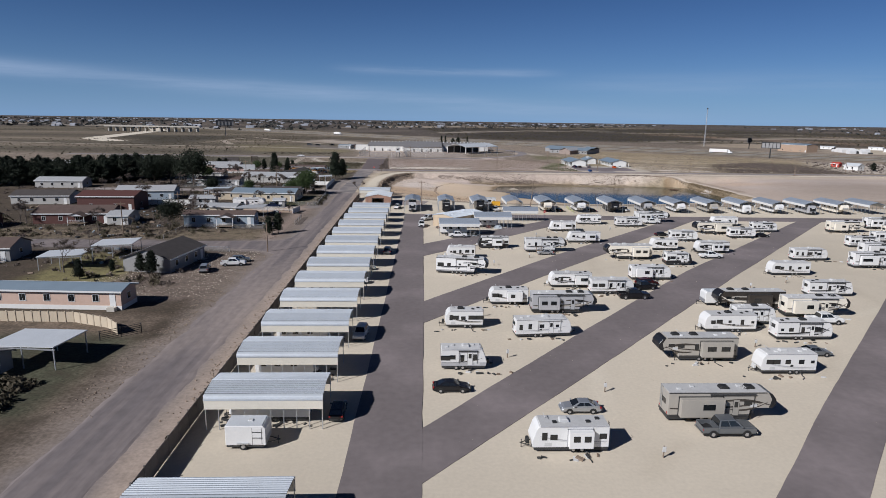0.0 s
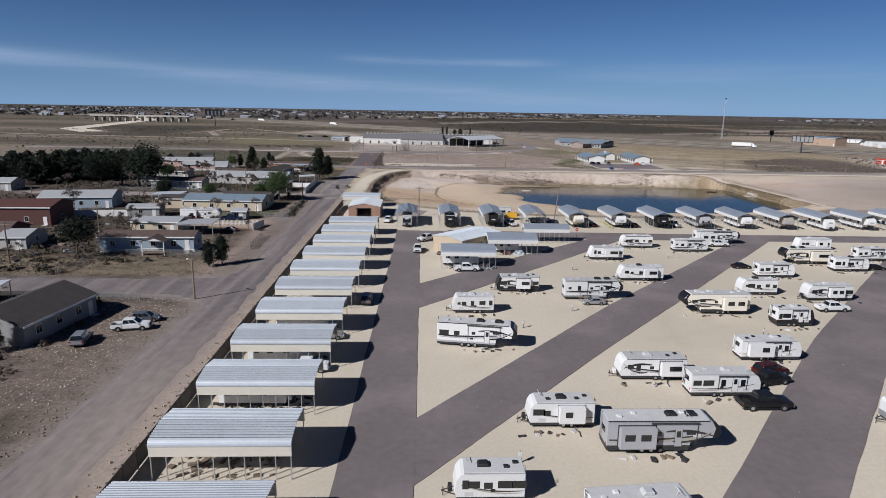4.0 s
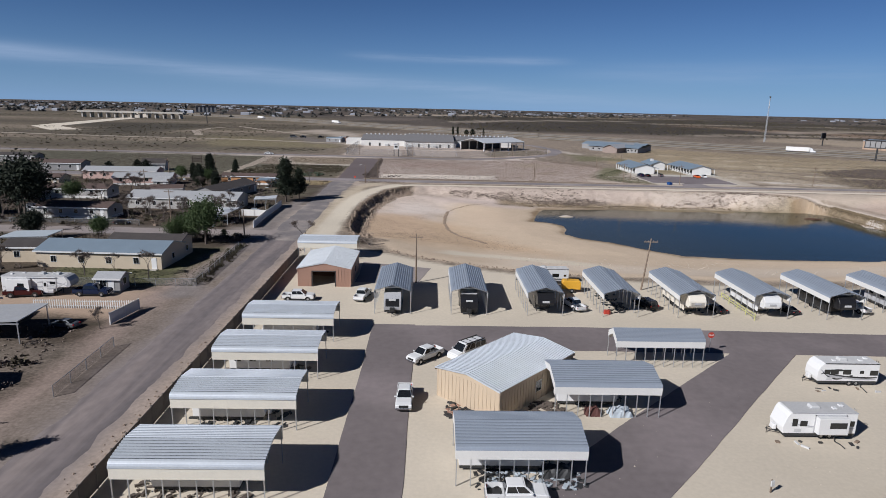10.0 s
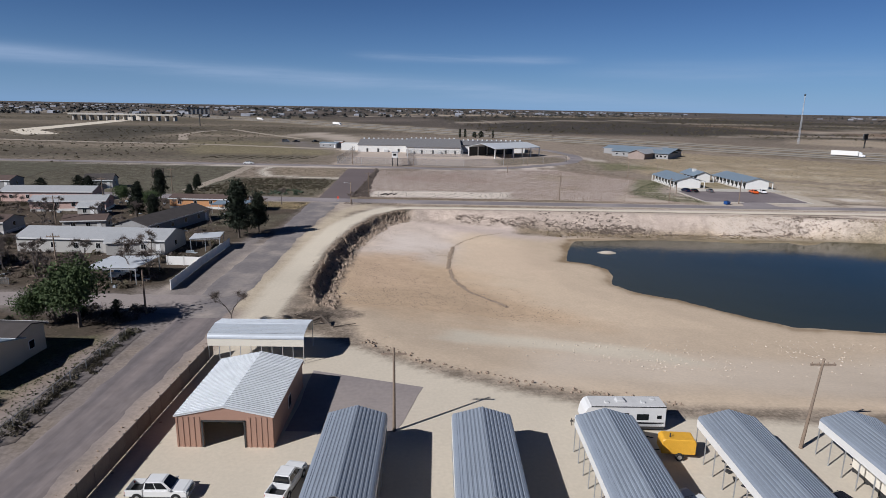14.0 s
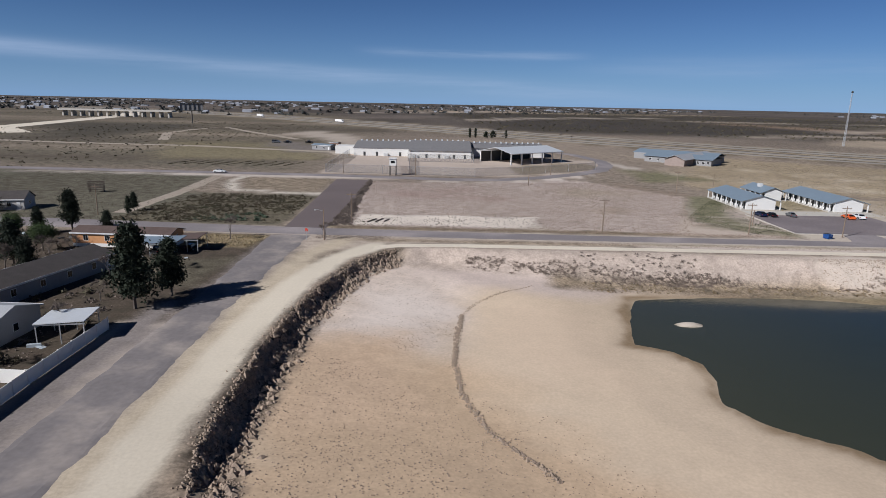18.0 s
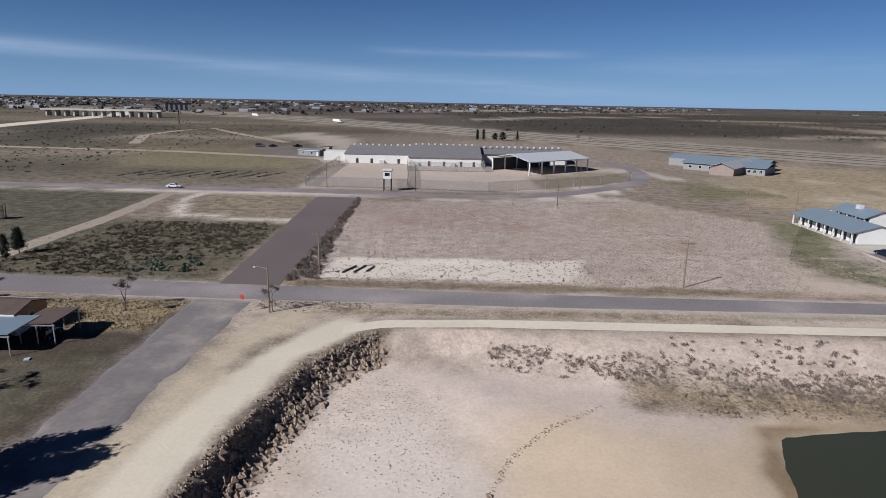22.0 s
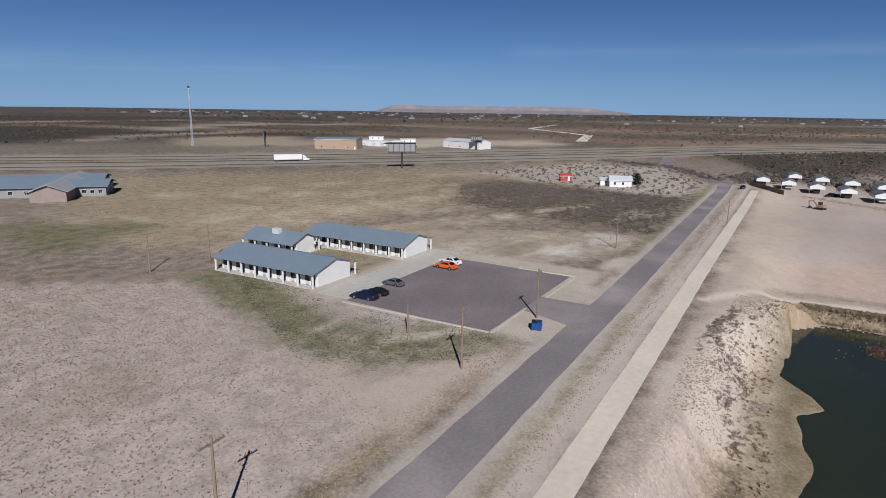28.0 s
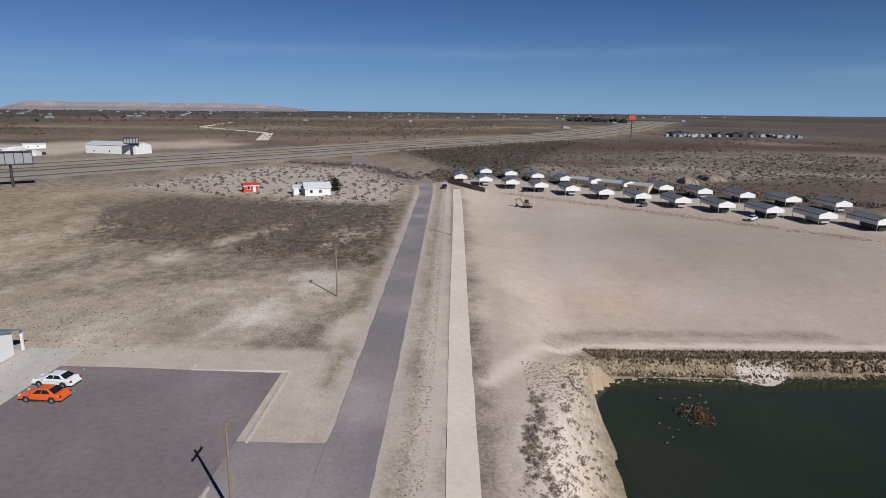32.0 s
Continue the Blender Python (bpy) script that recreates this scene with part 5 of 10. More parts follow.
def carport(length, depth, low, eave, ridge, panel, roof_mat, label, posts=10, back_panel=True, gable=False, group="carports", trim=True):
    """A steel carport, its ridge along x, the open front towards -y; its panels hang from the eaves."""
    t = thing("carport", label, "carport", group)
    part("roof", roof_bm(arch(depth, eave, ridge, not gable), 0, length), roof_mat, t, "ribbed galvanized roof sheet").data.materials.append(M[{"galv": "galv_pan", "galv_blue": "galv_blue_pan"}.get(roof_mat, roof_mat)])
    part("side_panel", boxes((0.02, length - 0.02, -0.035, 0.0, low, eave - 0.2)), panel, t, "plain sheet-metal side panel")
    if back_panel:
        part("side_panel", boxes((0.02, length - 0.02, depth, depth + 0.035, low, eave - 0.2)), panel, t)
    leg = None
    for k in range(posts):
        x = 0.1 + (length - 0.2) * k / (posts - 1)
        for y in (0.06, depth - 0.06):
            if leg is None:
                leg = part("post", boxes((-0.04, 0.04, -0.04, 0.04, 0, eave - 0.25)), "steel", t)
                leg.location = (x, y, 0)
            else:
                same("post", leg, x, y, 0, t)
    bow = None
    for k in range(0, posts, posts - 1):
        x = 0.1 + (length - 0.2) * k / (posts - 1)
        if bow is None:
            bm = bmesh.new()
            pr = [(0.06, eave - 0.25), (0.25, eave - 0.02), (depth / 2, ridge - 0.1), (depth - 0.25, eave - 0.02), (depth - 0.06, eave - 0.25)]
            for a, b in zip(pr, pr[1:]):
                tube(bm, (0, *a), (0, *b), 0.035, sides=4)
            tube(bm, (0, depth * 0.3, eave + (ridge - eave) * 0.5), (0, depth * 0.7, eave + (ridge - eave) * 0.5), 0.025, sides=4)
            bow = part("roof_bow", bm, "steel", t)
            bow.location = (x, 0, 0)
        else:
            same("roof_bow", bow, x, 0, 0, t)
    if gable and trim == "full":
        for x in (0.0, length - 0.03):
            bm = bmesh.new()
            pr = [(0.05, low), (0.05, eave - 0.05), (depth / 2, ridge - 0.06), (depth - 0.05, eave - 0.05), (depth - 0.05, low)]
            f = [bm.verts.new((x, y, z)) for y, z in pr]
            g = [bm.verts.new((x + 0.03, y, z)) for y, z in pr]
            bm.faces.new(f)
            bm.faces.new(g[::-1])
            for i in range(5):
                bm.faces.new((f[i], g[i], g[(i + 1) % 5], f[(i + 1) % 5]))
            part("gable_panel", bm, panel, t)
    elif gable and trim:
        for x in (0.0, length - 0.03):
            bm = bmesh.new()
            pr = [(0.05, low), (0.05, eave - 0.05), (depth / 2, ridge - 0.06), (depth - 0.05, eave - 0.05), (depth - 0.05, low), (depth - 0.5, low + 0.35), (depth / 2, ridge - 0.75), (0.5, low + 0.35)]
            f = [bm.verts.new((x, y, z)) for y, z in pr]
            g = [bm.verts.new((x + 0.03, y, z)) for y, z in pr]
            bm.faces.new(f)
            bm.faces.new(g[::-1])
            for i in range(len(pr)):
                bm.faces.new((f[i], g[i], g[(i + 1) % len(pr)], f[(i + 1) % len(pr)]))
            part("gable_trim", bm, panel, t)
    return t


ROW_A = "long open steel carport with galvanized ribbed roof and cream side panels"
first = carport(11.3, 5.6, 2.15, 3.35, 3.9, "panel", "galv", ROW_A, group="carports along the street")
first.matrix_basis = pose(-20.7, 38.6, 0)
for k in range(0, 13):
    copy_thing(first, pose(-20.7 + 0.03 * k, 57.5 + 10.75 * k, 0))
copy_thing(first, pose(-22.3, 228.4, 0))["label"] = "open steel carport behind the brown workshop"
mid = carport(10.4, 6.0, 2.4, 3.35, 4.2, "panel_white", "galv_blue", "open steel carport with blue-grey roof and white panels near the office", gable=True, group="carports at the office")
mid.matrix_basis = pose(4.9, 156.8, 0)
copy_thing(mid, pose(14.9, 168.0, 0))
copy_thing(mid, pose(24.4, 180.0, 0)).scale = (1.0, 0.55, 1)
north = carport(12.8, 5.2, 2.6, 3.5, 4.3, "panel_white", "galv_blue", "open steel carport with blue-grey gabled roof at the pond", posts=8, gable=True, group="carports at the pond", trim=False)
north.matrix_basis = pose(0.2, 197.3, 0, 0, 0, 90)
for k in range(1, 15):
    copy_thing(north, pose(0.2 + 10.93 * k, 197.3, 0, 0, 0, 90))


# ---- trailers ----
RV_CACHE = {}


def swoosh(bm, y, s, x0, x1, z0, z1, bow, thick):
    """A curved stripe that swells and tapers, laid on a side wall at y; s: the way out of the wall."""
    n = 9
    up, dn = [], []
    for i in range(n + 1):
        u = i / n
        z = z0 + (z1 - z0) * u * u + bow * math.sin(math.pi * u)
        w = thick * (0.12 + math.sin(math.pi * min(1.0, u * 0.85 + 0.1)) ** 0.8) / 2
        x = x0 + (x1 - x0) * u
        up.append((x, z + w))
        dn.append((x, z - w))
    for i in range(n):
        q = [bm.verts.new((a, y + s * 0.008, b)) for a, b in (dn[i], dn[i + 1], up[i + 1], up[i])]
        r = [bm.verts.new((a, y - s * 0.004, b)) for a, b in (dn[i], dn[i + 1], up[i + 1], up[i])]
        bm.faces.new(q if s < 0 else q[::-1])
        for k in range(4):
            bm.faces.new((q[k], r[k], r[(k + 1) % 4], q[(k + 1) % 4]))


def trailer(kind, L, body="white", lower=None, slide=1, stripe="grey", awning=True, label="", plain=False, seed=0):
    """A travel trailer (kind 'tt'), fifth wheel ('fw') or cargo trailer ('cargo'); the nose points along +x, the door side is -y."""
    rng = random.Random(seed * 17 + int(L * 10))
    t = thing("camper" if kind != "cargo" else "cargo_trailer", label, "camper" if kind != "cargo" else "trailer", "campers in the park")
    h = L / 2
    W = 1.22
    if kind == "tt":
        nose = rng.choice(([(h - 0.12, 0.62), (h, 1.1), (h - 0.06, 1.95), (h - 0.34, 2.6), (h - 0.8, 2.94)], [(h - 0.1, 0.62), (h, 1.25), (h - 0.42, 2.55), (h - 0.7, 2.94)], [(h - 0.25, 0.62), (h, 1.15), (h - 0.2, 2.3), (h - 0.55, 2.82), (h - 1.0, 2.98)]))
        if plain:
            nose = [(h - 0.12, 0.62), (h, 1.1), (h - 0.06, 1.95), (h - 0.34, 2.6), (h - 0.8, 2.94)]
        prof = [(-h, 0.62), *nose, (-h + 0.06, 2.98), (-h, 2.92)]
        top = 2.97
    elif kind == "fw":
        nose = [(h - 2.9, 0.62), (h - 2.75, 1.55), (h - 0.3, 1.6), (h, 1.95), (h - 0.04, 2.6), (h - 0.5, 3.2), (h - 1.1, 3.42)]
        prof = [(-h, 0.62), *nose, (-h + 0.06, 3.4), (-h, 3.33)]
        top = 3.41
    else:
        prof = [(-h, 0.5), (h, 0.5), (h, 2.1), (h - 0.2, 2.35), (-h, 2.38)]
        top, W = 2.37, 1.05
    part("body", prism(prof, W, 0.035), body, t)
    back = 2.92 if kind == "fw" else 0.2
    if lower and kind != "cargo":
        part("lower_band", prism([(-h - 0.012, 0.6), (h - back, 0.6), (h - back + 0.1, 1.12), (-h - 0.012, 1.12)], W + 0.012), lower, t, "darker lower band")
    r0 = -h + 0.07
    r1 = h - (1.15 if kind == "fw" else 0.86 if kind == "tt" else 0.3)
    part("roof", boxes((r0, r1, -W + 0.06, W - 0.06, top - 0.03, top + 0.03)), "rv_roof" if kind != "cargo" else "galv_white", t, "pale grey roof membrane")
    wx = [-0.1 * L - 0.45, -0.1 * L + 0.45] if L < 10.5 else [-0.1 * L - 0.9, -0.1 * L, -0.1 * L + 0.9]
    if kind == "cargo":
        wx = [-0.25]
    for s in (-1, 1):
        for x in wx:
            wheel(t, x, s * (W - 0.10), 0.34, 0.22, s, not plain)
    part("underbelly", boxes((-h + 0.06, h - (2.95 if kind == "fw" else 0.25), -W + 0.06, W - 0.06, 0.30, 0.615)), "dark_steel", t, "black frame and tanks under the floor")
    if kind != "fw":
        bm = bmesh.new()
        tube(bm, (h - 0.3, -0.7, 0.52), (h + 1.05, 0, 0.52), 0.05, sides=4)
        tube(bm, (h - 0.3, 0.7, 0.52), (h + 1.05, 0, 0.52), 0.05, sides=4)
        tube(bm, (h + 0.9, 0, 0.0), (h + 0.9, 0, 0.9), 0.04, sides=6)
        part("hitch", bm, "dark_steel", t)
        if kind == "tt":
            part("gas_cover", prism([(h + 0.08, 0.58), (h + 0.5, 0.58), (h + 0.45, 1.15), (h + 0.12, 1.15)], 0.36, 0.06), rng.choice(("plastic", "black_plastic", "white")), t)
    else:
        for s in (-0.85, 0.85):
            part("landing_leg", tube(bmesh.new(), (h - 2.5, s, 0), (h - 2.5, s, 1.5), 0.05, sides=6), "dark_steel", t)
        part("king_pin", tube(bmesh.new(), (h - 1.2, 0, 1.0), (h - 1.2, 0, 1.6), 0.12, sides=8), "dark_steel", t)
    if kind == "cargo":
        part("rear_door", boxes((-h - 0.03, -h, -W + 0.1, W - 0.1, 0.55, 2.25)), body, t)
        sd = part("side_door", boxes((h * 0.35, h * 0.35 + 0.8, -W - 0.025, -W, 0.6, 2.15)), body, t)
        part("door_gap", boxes((h * 0.35 - 0.04, h * 0.35, -W - 0.012, -W, 0.57, 2.19), (h * 0.35 + 0.8, h * 0.35 + 0.84, -W - 0.012, -W, 0.57, 2.19)), "dark_steel", sd)
        part("hinge_bar", boxes((h * 0.35, h * 0.35 + 0.86, -W - 0.05, -W - 0.02, 1.2, 1.26), (h * 0.35, h * 0.35 + 0.86, -W - 0.05, -W - 0.02, 1.75, 1.81)), "dark_steel", sd)
        part("fender", boxes((-0.75, 0.25, -W - 0.16, -W, 0.66, 0.74), (-0.75, 0.25, W, W + 0.16, 0.66, 0.74)), "steel", t)
        part("stone_guard", boxes((h, h + 0.015, -W + 0.05, W - 0.05, 0.55, 1.1)), "steel", t)
        v = part("roof_vent", boxes((-0.2, 0.2, -0.2, 0.2, 0, 0.12), bevel=0.03), "plastic", t)
        v.location = (0.3, 0, top + 0.02)
        return t
    ac = [(-0.52, 0), (0.55, 0), (0.45, 0.30), (-0.3, 0.34), (-0.5, 0.2)]
    if plain:
        y = -W - 0.004
        for fx in (-0.36, -0.12, 0.16):
            part("window", boxes((fx * L - 0.45, fx * L + 0.45, y - 0.018, y + 0.018, 1.7, 2.25)), "glass", t)
        part("door", boxes((0.3 * L - 0.33, 0.3 * L + 0.33, -W - 0.026, -W + 0.01, 0.75, 2.55)), body, t)
        part("air_conditioner", prism(ac, 0.36, 0.04), "plastic", t).location = (0.05 * L, 0, top + 0.03)
        part("nose_cap", prism([(h - 0.5, 1.7), (h - 0.02, 1.75), (h + 0.015, 2.1), (h - 0.05, 2.55), (h - 0.5, 3.15)] if kind == "fw" else [(h - 0.4, 1.0), (h + 0.01, 1.2), (h - 0.05, 2.0), (h - 0.4, 2.65)], W - 0.25), {"white": "white", "cream": "tan", "tan": "grey"}.get(body, "black"), t, "moulded nose cap")
        part("emblem", boxes((h - 0.02, h + 0.05, -0.5, 0.5, 2.05, 2.35), bevel=0.02), "plastic" if body in ("black", "grey") else "grey", t, "plain badge panel")
        return t
    dark_ac = rng.random() < (0.8 if L > 9.5 else 0.35)
    part("air_conditioner", prism(ac, 0.40, 0.04), "black_plastic" if dark_ac else "plastic", t).location = (0.05 * L + rng.uniform(-0.4, 0.4), 0, top + 0.02)
    if L > 10:
        part("air_conditioner", prism(ac, 0.40, 0.04), "black_plastic" if dark_ac else "plastic", t).location = (h - 2.6, 0, top + 0.02)
    v = part("roof_vent", boxes((-0.22, 0.22, -0.22, 0.22, 0, 0.16), bevel=0.03), rng.choice(("plastic", "black_plastic", "white")), t)
    v.location = (-0.24 * L, 0.3, top + 0.02)
    same("roof_vent", v, -0.38 * L, -0.35, top + 0.02, t)
    if rng.random() < 0.6:
        same("roof_vent", v, 0.2 * L, 0.4, top + 0.02, t)
    if rng.random() < 0.55:
        bm = bmesh.new()
        tube(bm, (0, 0, 0), (0.15, 0, 0.45), 0.025, sides=5)
        tube(bm, (0.15, -0.5, 0.45), (0.15, 0.5, 0.48), 0.03, sides=5)
        part("antenna", bm, "plastic", t).location = (0.3 * L if kind == "tt" else 0.2 * L, -0.5, top)
    edge = "dark_steel" if body in ("tan", "brown", "grey") or stripe == "black" else "grey"
    part("roof_edge", boxes((-h + 0.03, r1, -W - 0.03, -W + 0.07, top - 0.09, top + 0.0), (-h + 0.03, r1, W - 0.07, W + 0.03, top - 0.09, top + 0.0)), edge, t, "gutter along the roof's edge")
    lift = 0.28 if kind == "fw" else 0.0
    soft_tone = {"black": "grey", "brown": "tan", "grey": "plastic", "tan": "cream"}.get(stripe, "grey")
    for s in (-1, 1):
        y = s * W
        spans = []
        if slide and (s == 1 or kind == "fw" or rng.random() < 0.35):
            a0 = rng.choice((-0.42, -0.34, -0.28)) if s == 1 else -0.40
            wide = rng.uniform(0.30, 0.42)
            x0, x1 = a0 * L, (a0 + wide) * L
            deep = 0.7
            sl = part("slide_out", boxes((x0, x1, min(y, y + s * deep), max(y, y + s * deep), 0.82, 2.62 + lift), bevel=0.02), body, t)
            yy = y + s * deep
            for a in rng.choice(((0.12, 0.56), (0.08, 0.36), (0.5,))):
                wdw = boxes((x0 + (x1 - x0) * a, x0 + (x1 - x0) * (a + 0.28), yy - 0.02, yy + 0.02, 1.55 + lift * 0.5, 2.2 + lift * 0.5))
                part("window", wdw, "glass", sl)
            bm = bmesh.new()
            for q in ((x0 - 0.09, x0, 0.76, 2.72 + lift), (x1, x1 + 0.09, 0.76, 2.72 + lift), (x0 - 0.09, x1 + 0.09, 2.62 + lift, 2.72 + lift), (x0 - 0.09, x1 + 0.09, 0.74, 0.82)):
                box(bm, q[0], q[1], min(y, y + s * 0.07), max(y, y + s * 0.07), q[2], q[3])
            part("slide_trim", bm, edge, sl, "seal round the slide-out")
            spans.append((x0 - 0.1, x1 + 0.1))
        free = [q for q in ([-0.41, -0.25, -0.04, 0.24] if s == -1 else [-0.42, -0.22, 0.02, 0.22, 0.34])]
        for fx in free:
            cx = fx * L
            ww, hh = rng.choice(((1.3, 0.7), (0.75, 0.6), (0.55, 0.85), (1.0, 0.65), (0.5, 0.4)))
            if kind == "fw" and fx > 0.2:
                ww, hh = 0.9, 0.45
            if any(a - ww / 2 < cx < b + ww / 2 for a, b in spans) or (s == -1 and abs(cx - 0.13 * L) < 0.34 + ww / 2):
                continue
            z = rng.choice((1.75, 1.85)) + lift * (1.6 if kind == "fw" and fx > 0.2 else 0.8)
            part("window", boxes((cx - ww / 2, cx + ww / 2, y - 0.022, y + 0.022, z - hh / 2, z + hh / 2)), "glass", t)
        if s == -1:
            dx = 0.13 * L
            d = part("door", boxes((dx - 0.33, dx + 0.33, y - 0.03, y + 0.01, 0.75, 2.55)), body, t)
            part("door_window", boxes((dx - 0.2, dx + 0.2, y - 0.042, y - 0.02, 1.7, 2.35)), "glass", d)
            part("door_gap", boxes((dx - 0.37, dx - 0.33, y - 0.012, y, 0.72, 2.59), (dx + 0.33, dx + 0.37, y - 0.012, y, 0.72, 2.59)), "dark_steel", d)
            part("folding_step", boxes((dx - 0.3, dx + 0.3, y - 0.35, y - 0.02, 0.4, 0.44), (dx - 0.3, dx + 0.3, y - 0.62, y - 0.32, 0.18, 0.22)), "dark_steel", t)
            if awning:
                bm = bmesh.new()
                tube(bm, (-0.12 * L, y - 0.1, top - 0.2), (0.30 * L, y - 0.1, top - 0.2), 0.09, sides=8)
                tube(bm, (-0.11 * L, y - 0.05, 1.0), (-0.11 * L, y - 0.09, top - 0.2), 0.03, sides=4)
                tube(bm, (0.29 * L, y - 0.05, 1.0), (0.29 * L, y - 0.09, top - 0.2), 0.03, sides=4)
                part("awning", bm, "dark_steel" if stripe in ("black", "brown") else "plastic", t, "rolled awning")
        part("hatch", boxes((0.30 * L - 0.45, 0.30 * L + 0.3, y - 0.014, y + 0.014, 0.75 if kind == "tt" else 1.7, 1.15 if kind == "tt" else 2.05)), "plastic", t)
        part("vent_cover", boxes((-0.08 * L, -0.08 * L + 0.4, y - 0.016, y + 0.016, 1.15, 1.42)), "black_plastic", t)
        bold = body in ("brown", "tan", "cream") or kind == "fw" or stripe == "black"
        bm, bm2 = bmesh.new(), bmesh.new()
        z = 1.25 + lift + rng.uniform(-0.1, 0.15)
        swoosh(bm, y, s, -0.48 * L, 0.40 * L, z - 0.1, z + 0.45, -0.12, 0.24 if bold else 0.12)
        swoosh(bm2, y + s * 0.002, s, -0.46 * L, 0.30 * L, z - 0.3, z + 0.2, -0.10, 0.2 if bold else 0.11)
        if bold:
            swoosh(bm, y + s * 0.003, s, 0.02 * L, 0.44 * L, z + 0.75, z + 0.3, 0.16, 0.26)
            swoosh(bm, y + s * 0.004, s, 0.08 * L, 0.42 * L, z - 0.25, z + 0.62, -0.20, 0.18)
            swoosh(bm2, y + s * 0.005, s, 0.12 * L, 0.45 * L, z - 0.05, z + 0.9, -0.12, 0.2)
        part("stripe", bm, stripe, t, "swept graphic stripes")
        part("stripe", bm2, soft_tone, t, "paler swept graphic stripes")
    if kind == "fw":
        cap = [(h - 0.75, 1.61), (h - 0.3, 1.585), (h + 0.015, 1.95), (h - 0.02, 2.61), (h - 0.5, 3.215), (h - 0.95, 3.38), (h - 0.5, 2.6)]
        part("nose_cap", prism(cap, W + 0.015, 0.02), "black" if body != "white" or stripe == "black" else stripe, t, "dark moulded nose cap")
        part("belly_band", prism([(-h - 0.012, 0.6), (h - 2.92, 0.6), (h - 2.88, 0.86), (-h - 0.012, 0.86)], W + 0.01), "dark_steel" if body != "white" else "grey", t)
    elif lower == "black":
        cap = [(h - 0.5, 0.63), *[(x + 0.014, z) for x, z in nose[:-1]], (nose[-1][0], nose[-1][1] + 0.012), (h - 0.9, 2.7)]
        part("nose_cap", prism(cap, W + 0.013), "black", t, "glossy black front cap")
    part("rear_window", boxes((-h - 0.02, -h + 0.01, -0.55, 0.55, 1.8, 2.4)), "glass", t)
    for s in (-1, 1):
        part("tail_lamp", boxes((-h - 0.03, -h, s * 1.0 - 0.08, s * 1.0 + 0.08, 0.9, 1.15)), "red_lamp", t)
    bm = bmesh.new()
    tube(bm, (-h - 0.08, 0.75, 1.0), (-h - 0.08, 0.75, top + 0.2), 0.025, sides=4)
    tube(bm, (-h - 0.08, 0.4, 1.0), (-h - 0.08, 0.4, top + 0.2), 0.025, sides=4)
    for i in range(7):
        tube(bm, (-h - 0.08, 0.4, 1.1 + 0.33 * i), (-h - 0.08, 0.75, 1.1 + 0.33 * i), 0.018, sides=4)
    part("ladder", bm, "dark_steel" if rng.random() < 0.4 else "steel", t)
    bm = bmesh.new()
    x, yv, a = -0.2 * L, W - 0.1, rng.uniform(1.2, 1.9)
    p, rings = Vector((x, yv, 0.45)), []
    for i in range(8):  # one bent hose: rings joined end to end
        side = Vector((-math.sin(a), math.cos(a), 0))
        rings.append([bm.verts.new(p + side * 0.06 * math.cos(c) + Vector((0, 0, 0.06 * math.sin(c)))) for c in [math.pi * k / 3 for k in range(6)]])
        p = Vector((p.x + 0.30 * math.cos(a), p.y + 0.30 * math.sin(a), 0.45 if i == 0 else 0.07))
        a += rng.uniform(-0.5, 0.5)
    for e, f in zip(rings, rings[1:]):
        for k in range(6):
            bm.faces.new((e[k], e[(k + 1) % 6], f[(k + 1) % 6], f[k]))
    bm.faces.new(rings[0][::-1])
    bm.faces.new(rings[-1])
    part("drain_hose", bm, "dark_steel", t, "dark drain hose on the gravel")
    return t


def put_trailer(key, x0, x1, y, nose, turn=0.0, **kw):
    """A trailer whose near side lies along y from x0 to x1; nose: 1 to the east, -1 to the west."""
    L = kw["L"]
    k = (key, L, tuple(sorted((a, str(b)) for a, b in kw.items() if a != "label")))
    size = 0.88 if key == "tt" else 0.92
    m = pose((x0 + x1) / 2 - (0.45 * nose if key == "tt" else 0), y + 0.7, 0.0, 0, 0, turn + (0 if nose > 0 else 180)) @ Matrix.Scale(size, 4)
    if k not in RV_CACHE:
        RV_CACHE[k] = trailer(key, **kw)
        RV_CACHE[k].matrix_basis = m
        return RV_CACHE[k]
    c = copy_thing(RV_CACHE[k], m)
    if kw.get("label"):
        c["label"] = kw["label"]
    return c


